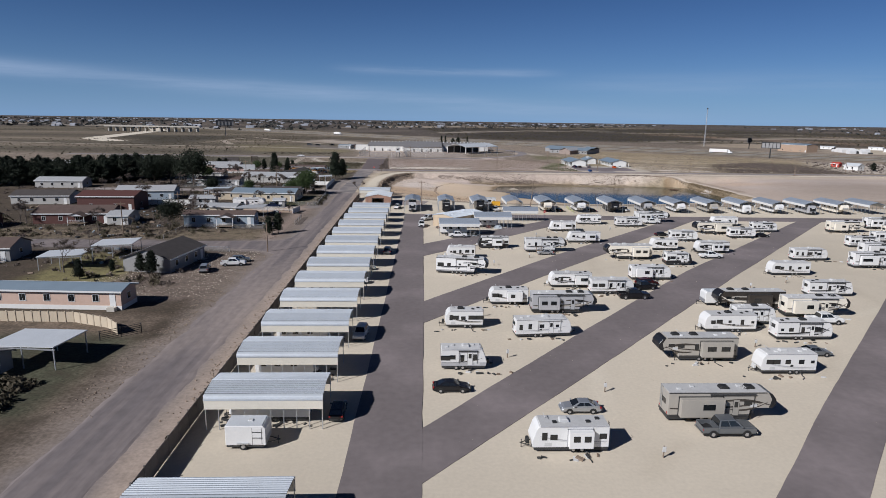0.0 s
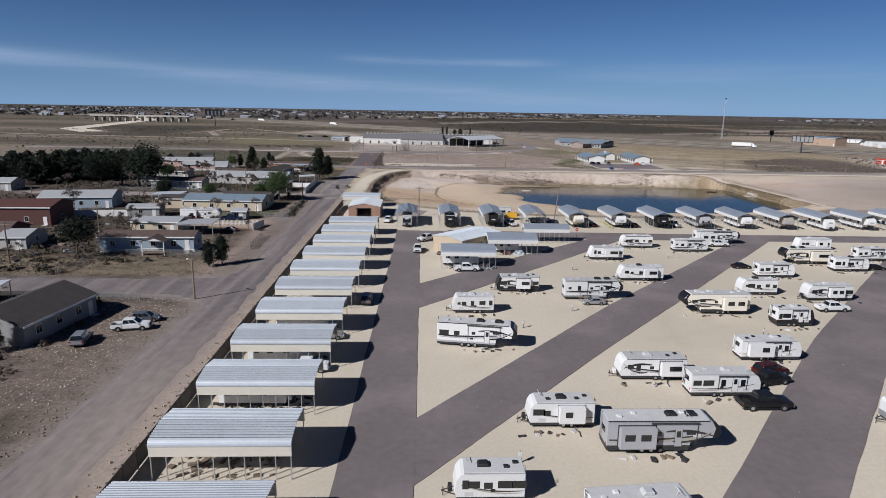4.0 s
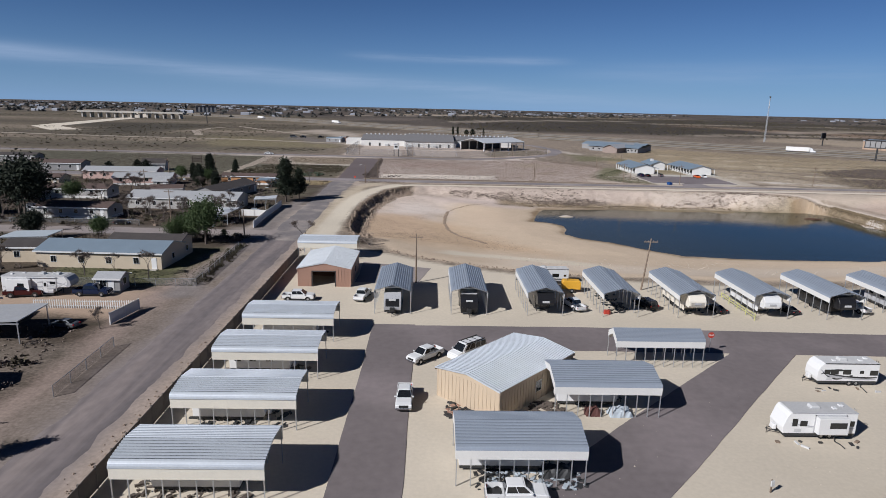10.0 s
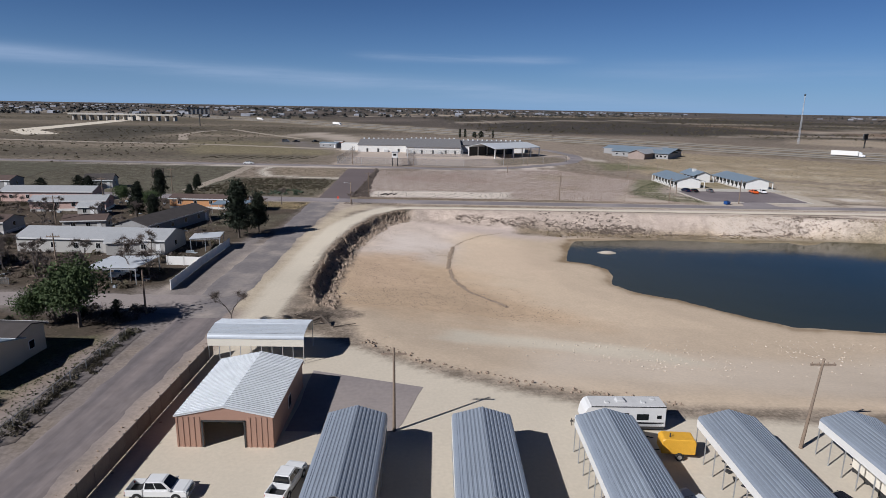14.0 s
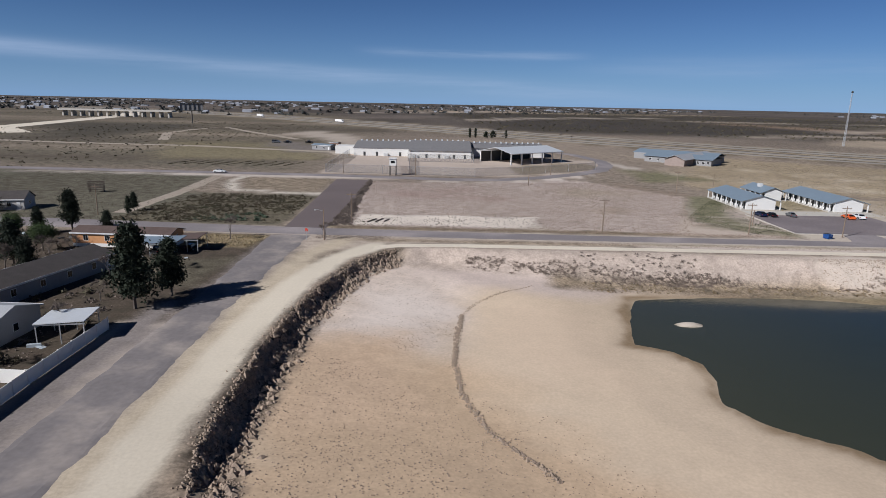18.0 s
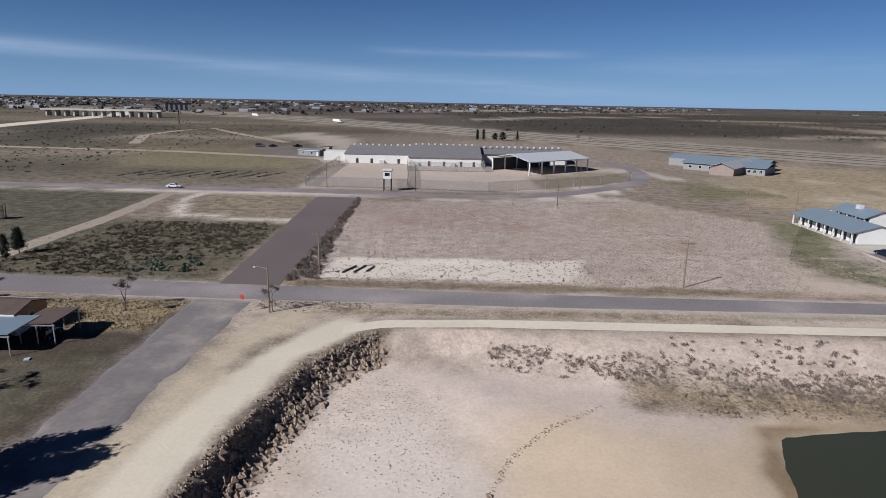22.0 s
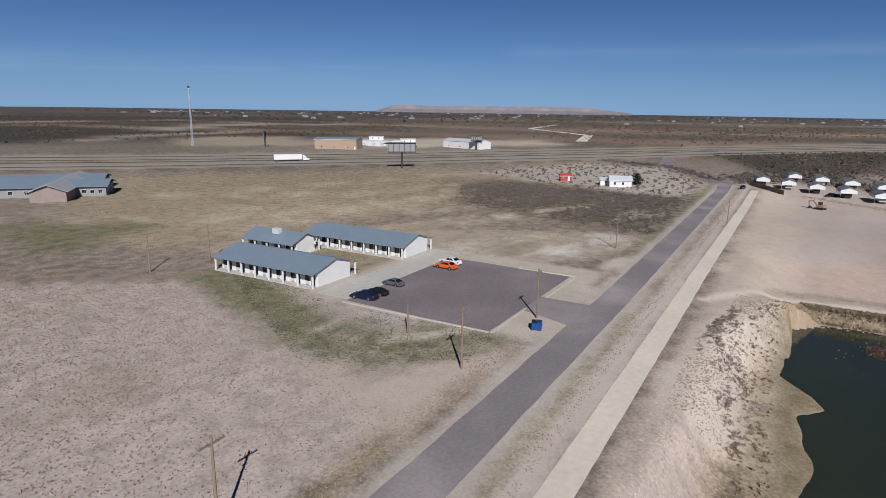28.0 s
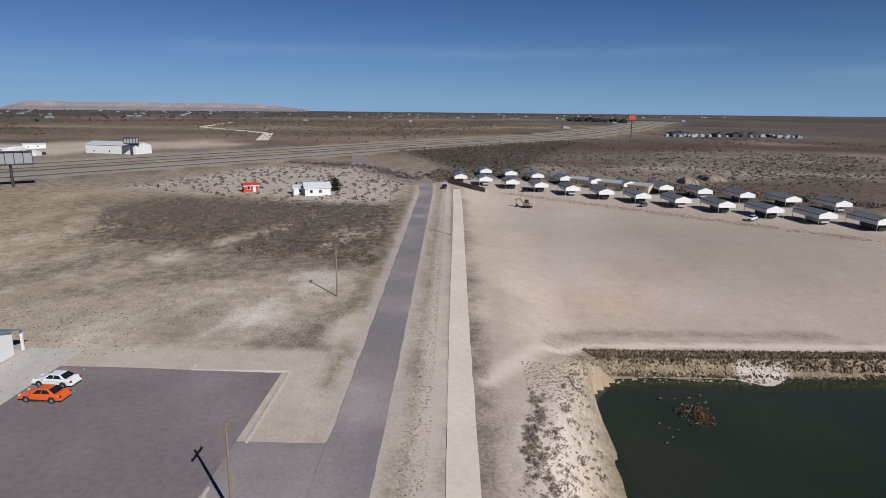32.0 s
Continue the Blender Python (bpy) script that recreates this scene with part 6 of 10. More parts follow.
# key, x from, x to, y of the near side, nose, turn, length, colour, lower band, slide, stripe, label
WT = "white travel trailer parked on pale gravel"
FW = "white fifth-wheel camper with swept dark graphics"
RVS = [
    ("tt", 8.9, 17.3, 53.3, -1, 0, 8.0, "white", None, 1, "grey", "white travel trailer with rounded nose on pale gravel"),
    ("fw", 24.1, 36.4, 59.0, 1, 0, 12.0, "tan", None, 1, "brown", "tan fifth-wheel camper with dark slide-out windows"),
    ("tt", 2.9, 8.4, 72.0, 1, 0, 6.2, "white", "grey", 0, "brown", "small white travel trailer with grey band"),
    ("tt", 13.0, 21.9, 83.2, 1, 5, 9.0, "white", None, 0, "grey", "boxy white travel trailer with square corners"),
    ("tt", 3.1, 8.5, 86.9, -1, 0, 6.2, "white", None, 0, "grey", "small white travel trailer with hitch on blocks"),
    ("tt", 10.4, 17.4, 98.2, -1, 0, 7.2, "white", None, 1, "brown", WT),
    ("fw", 17.0, 27.8, 93.8, 1, 0, 11.0, "grey", None, 1, "brown", "grey fifth-wheel camper with wide slide-out"),
    ("fw", 29.9, 39.9, 74.6, -1, 0, 11.0, "tan", None, 1, "brown", "tan fifth-wheel camper with swept brown graphics"),
    ("tt", 39.6, 48.5, 85.2, -1, 0, 8.6, "white", None, 0, "grey", "long plain white travel trailer"),
    ("fw", 46.2, 59.9, 95.5, -1, 0, 12.0, "brown", None, 1, "tan", "dark brown fifth-wheel camper with tan swirls"),
    ("fw", 55.8, 67.8, 92.1, 1, 0, 11.0, "cream", None, 1, "brown", "cream fifth-wheel camper with dark windows"),
    ("tt", 49.3, 58.4, 82.0, 1, 0, 9.0, "white", None, 1, "grey", WT),
    ("tt", 39.7, 47.6, 70.4, -1, 0, 7.8, "white", None, 0, "grey", WT),
    ("tt", 67.0, 77.1, 103.4, 1, 0, 9.0, "white", None, 1, "grey", WT),
    ("tt", 67.3, 78.3, 118.0, -1, 0, 9.0, "white", None, 0, "grey", WT),
    ("tt", 81.8, 90.4, 131.0, 1, 0, 8.6, "white", None, 1, "brown", WT),
    ("fw", 90.7, 101, 124.5, 1, 0, 11.0, "white", None, 1, "black", FW),
    ("tt", 105, 113, 145.6, 1, 0, 8.6, "white", None, 0, "grey", WT),
    ("fw", 112.1, 124.3, 165.5, 1, 0, 11.0, "cream", None, 1, "brown", "cream fifth-wheel camper with brown graphics"),
    ("tt", 22.0, 31.2, 108.6, -1, 0, 8.6, "white", None, 1, "grey", WT),
    ("tt", 29.5, 38.1, 104.5, 1, 0, 8.6, "white", None, 0, "grey", "white travel trailer with slanted nose and striped side"),
    ("tt", 39.9, 48.6, 114.1, 1, 0, 8.6, "white", None, 1, "brown", WT),
    ("tt", 51.7, 57.7, 126.2, 1, 0, 6.2, "white", "black", 0, "grey", "small white travel trailer with black lower band"),
    ("tt", 62.5, 71.1, 138.2, -1, 0, 8.6, "white", None, 1, "black", WT),
    ("fw", 39.4, 51.3, 131.5, -1, 0, 11.0, "cream", None, 1, "brown", "cream fifth-wheel camper with bold swirled graphics"),
    ("tt", 53.3, 60.2, 141.2, -1, 0, 7.0, "white", None, 0, "brown", WT),
    ("tt", 62.8, 71.0, 152.0, 1, 0, 7.8, "white", None, 1, "grey", WT),
    ("fw", 73.8, 84.0, 162.5, -1, 0, 11.0, "cream", None, 1, "black", "cream fifth-wheel camper with black stripes"),
    ("tt", 80.7, 88.3, 156.8, 1, 0, 7.8, "white", None, 0, "grey", WT),
    ("tt", 91.5, 99.0, 165.5, 1, 0, 7.8, "white", None, 1, "grey", WT),
    ("tt", 83.3, 92.2, 174.8, -1, 0, 8.6, "white", None, 1, "grey", WT),
    ("fw", 3.1, 13.4, 118.2, 1, -10, 11.0, "white", None, 0, "black", FW),
    ("tt", 4.7, 11.9, 131.4, -1, 0, 7.0, "white", None, 0, "grey", "white travel trailer with yellow window blind"),
    ("tt", 12.4, 20.9, 142.3, -1, 0, 8.0, "white", "black", 1, "black", "white travel trailer with black nose and black band"),
    ("fw", 23.5, 33.7, 138.3, 1, 0, 10.2, "white", None, 0, "black", FW),
    ("tt", 35.2, 44.6, 149.4, -1, 0, 9.0, "white", None, 1, "brown", WT),
    ("tt", 34.0, 42.4, 164.8, -1, 0, 7.8, "white", None, 1, "grey", WT),
    ("tt", 44.4, 52.4, 176.0, -1, 0, 7.8, "white", None, 0, "black", WT),
    ("tt", 55.3, 64.5, 172.6, 1, 0, 8.6, "white", None, 1, "black", WT),
    ("fw", 63.0, 75.0, 180.2, 1, 0, 11.0, "white", None, 1, "black", "white fifth-wheel camper with black trim"),
    ("tt", 47, 54, 88.5, 1, 0, 7.0, "white", None, 0, "grey", WT),
    ("tt", 78, 87, 92.0, 1, 0, 9.0, "white", None, 1, "grey", WT),
    ("tt", 96, 104, 112.0, 1, 0, 8.6, "white", None, 1, "grey", WT),
    ("fw", 100, 111, 135.0, 1, 0, 11.0, "white", None, 1, "black", FW),
    ("tt", 116, 124, 152.0, 1, 0, 8.6, "white", None, 1, "grey", WT),
    ("tt", 126, 134, 161.0, 1, 0, 8.6, "cream", None, 1, "brown", WT),
    ("fw", 128, 139, 172.0, 1, 0, 11.0, "white", None, 1, "black", FW),
    ("tt", 17.5, 26.5, 214.0, -1, 0, 9.0, "white", None, 0, "black", "white travel trailer with black stripes behind the carports"),
]
# under the pond carports, noses to the lane
for nth, (key, x0, x1, y, nose, turn, L, colour, lower, slide, stripe, label) in enumerate(RVS):
    if stripe == "grey" and nth % 3:
        stripe = ("brown", "black")[nth % 2]
    put_trailer(key, x0, x1, y, nose, turn, L=L, body=colour, lower=lower, slide=slide, stripe=stripe, label=label, seed=nth)
for k, (kind, colour) in enumerate((("tt", "grey"), ("tt", "black"), ("fw", "black"), None or ("tt", "white"), ("fw", "cream"), ("fw", "white"), ("fw", "black"), ("fw", "grey"), ("fw", "white"), ("fw", "tan"), ("tt", "white"), ("fw", "white"), ("tt", "grey"), ("fw", "cream"))):
    if k == 3:
        continue
    L = 10.2 if kind == "fw" else 8.0
    m = pose(-2.4 + 10.93 * k, 197.0 + L / 2, 0, 0, 0, -90)
    key = ("under", kind, colour)
    if key not in RV_CACHE:
        RV_CACHE[key] = trailer(kind, L, colour, slide=0, awning=False, plain=True, label=f"{colour} camper parked nose out under a carport")
        RV_CACHE[key].matrix_basis = m
    else:
        copy_thing(RV_CACHE[key], m)
# under the street carports, pale campers in the shade
for k in range(0, 13):
    if k in (3, 7):
        continue
    put_trailer("tt", -19.6, -11.0, 59.3 + 10.75 * k, 1 if k % 3 else -1, 0, L=8.6, body="white", slide=0, awning=False, plain=True, label="white camper parked in the shade of a carport")
for x, y in ((9.0, 159.2), (19.0, 170.6)):
    put_trailer("tt", x - 3.9, x + 4.3, y, 1, 0, L=7.8, body="white", slide=0, awning=False, plain=True, label="white camper parked in the shade of a carport")
cg = trailer("cargo", 3.6, "white", label="small white enclosed cargo trailer")
cg.matrix_basis = pose(-15.8, 54.8, 0)
copy_thing(cg, pose(48.5, 98.6, 0, 0, 0, 180))


# ---- vehicles ----
CAR_CACHE = {}


def side_panes(parent, a, b, c, d, cuts):
    """Dark panes on both flanks of a cabin whose side has the corners a, b, c, d as (x, half width, z)."""
    def at(u, v, s):
        p = [a[i] + (d[i] - a[i]) * u for i in range(3)]
        q = [b[i] + (c[i] - b[i]) * u for i in range(3)]
        r = [p[i] + (q[i] - p[i]) * v for i in range(3)]
        return (r[0], s * (r[1] + 0.012), r[2])
    for s in (-1, 1):
        for u0, u1 in cuts:
            part("side_window", plate([at(u0, 0.16, s), at(u1, 0.16, s), at(u1, 0.9, s), at(u0, 0.9, s)][::1 if s < 0 else -1]), "glass", parent)


def cross_pane(parent, name, lo, hi):
    """A windscreen or rear pane between two edges (x, half width, z)."""
    d = Vector((hi[0] - lo[0], 0, hi[2] - lo[2]))
    n = Vector((-d.z, 0, d.x)).normalized() * (0.014 if lo[0] < hi[0] else -0.014)
    if (lo[0] < hi[0]) == (n.x > 0):
        n = -n
    p = [Vector((lo[0], -lo[1] * 0.9, lo[2])) + d * 0.1, Vector((lo[0], lo[1] * 0.9, lo[2])) + d * 0.1, Vector((hi[0], hi[1] * 0.9, hi[2])) - d * 0.08, Vector((hi[0], -hi[1] * 0.9, hi[2])) - d * 0.08]
    part(name, plate([q + n for q in p]), "glass", parent)


def vehicle(kind, paint, label):
    """A car that points along +x."""
    t = thing({"sedan": "car", "suv": "suv", "van": "van", "pickup": "pickup_truck"}[kind], label, {"sedan": "car", "suv": "car", "van": "van", "pickup": "truck"}[kind], "parked vehicles")
    if kind == "sedan":
        h, W, r, wb = 2.35, 0.88, 0.33, 1.38
        body = [(-h, 0.42), (-h + 0.03, 0.78), (-h + 0.25, 0.98), (-1.45, 1.0), (1.05, 0.95), (2.05, 0.78), (h, 0.55), (h - 0.02, 0.3), (-h + 0.1, 0.28)]
        cab = [(-1.75, 0.97), (-0.95, 1.42), (0.25, 1.43), (1.15, 0.94)]
        cuts = ((0.14, 0.5), (0.53, 0.86))
    elif kind == "suv":
        h, W, r, wb = 2.38, 0.93, 0.37, 1.42
        body = [(-h, 0.45), (-h + 0.02, 1.0), (-h + 0.12, 1.08), (1.0, 1.08), (2.1, 0.98), (h, 0.7), (h - 0.02, 0.38), (-h + 0.1, 0.36)]
        cab = [(-2.3, 1.06), (-1.98, 1.72), (0.3, 1.75), (1.15, 1.06)]
        cuts = ((0.06, 0.3), (0.33, 0.6), (0.63, 0.9))
    elif kind == "van":
        h, W, r, wb = 2.8, 1.0, 0.38, 1.75
        body = [(-h, 0.45), (-h + 0.02, 1.1), (-h + 0.06, 1.2), (1.9, 1.2), (2.65, 1.02), (h, 0.8), (h - 0.02, 0.38), (-h + 0.1, 0.36)]
        cab = [(-2.75, 1.18), (-2.68, 2.0), (0.95, 2.08), (1.9, 1.19)]
        cuts = ((0.03, 0.24), (0.27, 0.48), (0.51, 0.72), (0.75, 0.9))
    else:
        h, W, r, wb = 2.9, 0.98, 0.40, 1.8
        body = [(-1.28, 0.5), (-1.28, 1.18), (1.0, 1.22), (2.55, 1.16), (2.86, 1.04), (h, 0.62), (h - 0.05, 0.42), (-1.28, 0.42)]
        cab = [(-1.26, 1.16), (-1.08, 1.9), (0.55, 1.92), (1.45, 1.2)]
        cuts = ((0.06, 0.46), (0.49, 0.9))
    part("body", prism(body, W, 0.11, 3), paint, t)
    lo, hi = W - 0.05, W - 0.24
    part("cabin", prism(cab, [lo, hi, hi, lo], 0.08, 2), paint, t)
    a, b, c, d = [(x, w, z) for (x, z), w in zip(cab, (lo, hi, hi, lo))]
    side_panes(t, a, b, c, d, cuts)
    cross_pane(t, "windscreen", d, c)
    cross_pane(t, "rear_window", a, b)
    if kind == "van":
        for px in (-2.2, -1.2, -0.2, 0.7):
            part("rack_bar", boxes((px - 0.03, px + 0.03, -0.75, 0.75, 2.16, 2.2)), "dark_steel", t)
        for s in (-1, 1):
            part("rack_rail", boxes((-2.5, 0.9, s * 0.72 - 0.03, s * 0.72 + 0.03, 2.02, 2.17)), "dark_steel", t)
    if kind == "pickup":
        bed = part("bed", boxes((-2.88, -1.3, -W + 0.02, -W + 0.12, 0.55, 1.18), (-2.88, -1.3, W - 0.12, W - 0.02, 0.55, 1.18), (-1.38, -1.3, -W + 0.1, W - 0.1, 0.55, 1.18), (-2.88, -1.3, -W + 0.1, W - 0.1, 0.5, 0.62)), paint, t)
        part("tailgate", boxes((-2.93, -2.85, -W + 0.08, W - 0.08, 0.6, 1.15), bevel=0.02), paint, t)
        part("bed_liner", boxes((-2.84, -1.4, -W + 0.125, W - 0.125, 0.622, 0.65)), "black_plastic", bed)
        part("rear_bumper", boxes((-3.03, -2.9, -W + 0.06, W - 0.06, 0.45, 0.6)), "chrome", t)
        part("front_bumper", boxes((2.86, 2.98, -W + 0.04, W - 0.04, 0.45, 0.66), bevel=0.03), "chrome", t)
        part("grille", boxes((2.84, 2.9, -0.55, 0.55, 0.7, 0.98)), "black_plastic", t)
    else:
        part("front_bumper", boxes((h - 0.06, h + 0.05, -W + 0.1, W - 0.1, 0.34, 0.52), bevel=0.03), "black_plastic" if kind == "suv" else paint, t)
        part("rear_bumper", boxes((-h - 0.05, -h + 0.06, -W + 0.1, W - 0.1, 0.36, 0.56), bevel=0.03), "black_plastic" if kind == "suv" else paint, t)
    zf = 0.72 if kind == "sedan" else 0.84
    for s in (-1, 1):
        part("headlight", boxes((h - 0.2, h - 0.04 if kind != "sedan" else h - 0.12, s * (W - 0.22) - 0.14, s * (W - 0.22) + 0.14, zf - 0.08, zf + 0.06)), "head_lamp", t)
        part("tail_lamp", boxes((-h - 0.02, -h + 0.15, s * (W - 0.14) - 0.1, s * (W - 0.14) + 0.1, zf - 0.02, zf + 0.16)), "red_lamp", t)
        part("mirror", boxes((d[0] - 0.35, d[0] - 0.18, s * (W + 0.1) - 0.1, s * (W + 0.1) + 0.1, d[2] + 0.02, d[2] + 0.18), bevel=0.02), paint, t)
        for x in (-wb, wb):
            wheel(t, x, s * (W - 0.08), r, 0.23, s)
        rim_r = r + 0.09
        trim = [(x - rim_r * math.cos(math.pi * k / 8), r + rim_r * math.sin(math.pi * k / 8)) for x in (-wb, wb) for k in range(9)]
        trim += [(wb + rim_r, r - 0.08), (-wb - rim_r, r - 0.08)]
        bm = bmesh.new()
        bm.faces.new([bm.verts.new((a, s * (W + 0.006), b)) for a, b in (trim[::-1] if s < 0 else trim)])
        part("sill_trim", bm, "black_plastic", t)
    part("underbody", boxes((-h + 0.3, h - 0.3, -W + 0.2, W - 0.2, 0.2, 0.4)), "black_plastic", t)
    return t


def put_car(kind, paint, x, y, turn, label):
    m = pose(x, y, 0.0, 0, 0, turn) @ Matrix.Scale(1.03 if y > 380 else 0.91 if kind in ("pickup", "van") else 0.88, 4)
    k = (kind, paint)
    if k not in CAR_CACHE:
        CAR_CACHE[k] = vehicle(kind, paint, label)
        CAR_CACHE[k].matrix_basis = m
        return CAR_CACHE[k]
    c = copy_thing(CAR_CACHE[k], m)
    c["label"] = label
    return c


CARS = [
    ("sedan", "car_silver", 16.5, 61.0, 180, "silver sedan beside a white travel trailer"),
    ("sedan", "car_black", 3.4, 66.0, 0, "black sedan alone on pale gravel"),
    ("pickup", "car_grey", 29.6, 56.2, 0, "grey crew-cab pickup beside a tan camper"),
    ("sedan", "car_grey", 51.3, 76.2, 0, "dark grey sedan on pale gravel"),
    ("pickup", "car_white", 61.0, 88.8, 0, "white pickup truck beside a camper"),
    ("pickup", "car_black", 36.3, 101.8, 0, "black pickup truck beside a white travel trailer"),
    ("pickup", "car_black", 40.0, 107.4, 15, "black pickup truck beside a white travel trailer"),
    ("suv", "car_maroon", 41.5, 109.8, 15, "dark maroon sport utility beside a camper"),
    ("pickup", "car_white", 64.4, 132.9, 0, "white pickup truck beside a camper"),
    ("sedan", "car_silver", 28.0, 135.7, 180, "silver sedan beside a fifth-wheel camper"),
    ("pickup", "car_white", 68.0, 178.0, 0, "white pickup truck beside a camper"),
    ("pickup", "car_white", 9.6, 155.2, 0, "white pickup truck in front of the office carport"),
    ("pickup", "car_white", 0.4, 170.8, -90, "white pickup truck standing in the lane by the office"),
    ("pickup", "car_white", 2.4, 181.5, -135, "white pickup truck with an open door by the office"),
    ("van", "car_white", 7.4, 182.6, -138, "white passenger van with a ladder rack behind the office"),
    ("pickup", "car_white", -16.9, 203.2, 0, "white extended-cab pickup by the brown workshop"),
    ("pickup", "car_white", -7.4, 204.5, 80, "white and black pickup truck by the pond carports"),
    ("pickup", "car_white", 24.4, 201.2, 108, "white pickup truck between the pond carports"),
    ("suv", "car_black", 35.6, 202.0, 110, "black sport utility between the pond carports"),
    ("sedan", "car_black", 45.6, 200.6, 110, "black sedan between the pond carports"),
    ("sedan", "car_black", 56.5, 200.6, 110, "black sedan between the pond carports"),
    ("pickup", "car_white", 67.6, 202.0, 110, "white pickup truck between the pond carports"),
    ("suv", "car_grey", -7.2, 136.2, 88, "grey sport utility at the end of a carport"),
    ("sedan", "car_tan", -10.9, 121.0, 0, "pale tan sedan before a carport"),
    ("pickup", "car_black", -90.2, 645, 20, "dark truck in the yard west of the compound"),
    ("pickup", "car_black", -104, 640, 0, "dark truck in the yard west of the compound"),
    ("van", "car_grey", -112, 640, 10, "dark van in the yard west of the compound"),
    ("suv", "car_white", -8.2, 83.1, -95, "white sport utility in the shade of a carport"),
    ("suv", "car_black", -8.4, 60.5, 90, "black utility vehicle at the end of a carport"),
    ("pickup", "car_white", -15.6, 97.6, 0, "white pickup truck beside a carport"),
    ("pickup", "car_white", -17.6, 142.6, 0, "white work truck with equipment beside a carport"),
    ("pickup", "car_white", -11.8, 110.9, 0, "white pickup truck before a carport"),
    ("pickup", "car_white", -37.5, 124.0, 10, "white pickup truck beside a grey house"),
    ("suv", "car_grey", -37.0, 127.3, 10, "grey sport utility beside a grey house"),
    ("suv", "car_silver", -41.6, 119.4, 100, "silver van beside a grey house"),
    ("suv", "car_black", -46.6, 333.6, 90, "black sport utility under an open carport"),
    ("pickup", "car_black", -52.0, 330.6, 90, "dark pickup truck under a lean-to"),
    ("pickup", "car_blue", -48.0, 204.0, 0, "dark blue pickup truck with a white cap"),
    ("sedan", "car_grey", -44.5, 190.4, 170, "grey sedan inside a white fence"),
    ("sedan", "car_black", -70.0, 258.5, 0, "black sedan in a yard"),
    ("suv", "car_white", -56.0, 262.0, 60, "white van in a driveway"),
    ("sedan", "car_blue", 97.6, 387.6, 94, "dark blue car in the motel lot"),
    ("sedan", "car_black", 100.6, 387.2, 92, "black car in the motel lot"),
    ("sedan", "car_grey", 106.8, 388.0, 84, "grey car in the motel lot"),
    ("sedan", "orange", 122.2, 385.8, 86, "bright orange car in the motel lot"),
    ("sedan", "car_white", 125.8, 386.8, 84, "white car in the motel lot"),
    ("sedan", "car_white", -88, 464.5, 0, "white car on the perimeter road"),
    ("suv", "car_blue", 303, 345.5, 170, "blue car at the roadside"),
    ("sedan", "car_black", 63.5, 158.6, 0, "black car beside a camper"),
    ("sedan", "car_black", 90.0, 158.0, 0, "black car beside a camper"),
]
for row in CARS:
    put_car(*row)


# ---- buildings ----
def pane_row(parent, x0, x1, y, z, n, w, h, out, frame_mat="white"):
    """Windows with frames along a wall that faces -y (out -1) or +y (out 1)."""
    for i in range(n):
        cx = x0 + (x1 - x0) * (i + 0.5) / n
        a, b = sorted((y, y + out * 0.05))
        fr = part("window", boxes((cx - w / 2 - 0.07, cx + w / 2 + 0.07, a, b, z - 0.07, z + h + 0.07)), frame_mat, parent)
        a, b = sorted((y + out * 0.03, y + out * 0.062))
        part("pane", boxes((cx - w / 2, cx - 0.02, a, b, z, z + h), (cx + 0.02, cx + w / 2, a, b, z, z + h)), "glass", fr)


def pitched(bm, x0, x1, y0, y1, eave, ridge, over, thick=0.14):
    """A gabled roof with its ridge along x, as one slab of two slopes with an overhang."""
    ym = (y0 + y1) / 2
    dz = (ridge - eave) / ((y1 - y0) / 2) * over
    pr = [(y0 - over, eave - dz), (ym, ridge), (y1 + over, eave - dz), (y1 + over, eave - dz + thick), (ym, ridge + thick), (y0 - over, eave - dz + thick)]
    a = [bm.verts.new((x0 - over, y, z)) for y, z in pr]
    b = [bm.verts.new((x1 + over, y, z)) for y, z in pr]
    for idx in ((0, 1, 4, 5), (1, 2, 3, 4)):
        bm.faces.new([a[i] for i in idx])
        bm.faces.new([b[i] for i in idx[::-1]])
    for i in range(6):
        bm.faces.new((a[i], a[(i + 1) % 6], b[(i + 1) % 6], b[i]))
    return bm


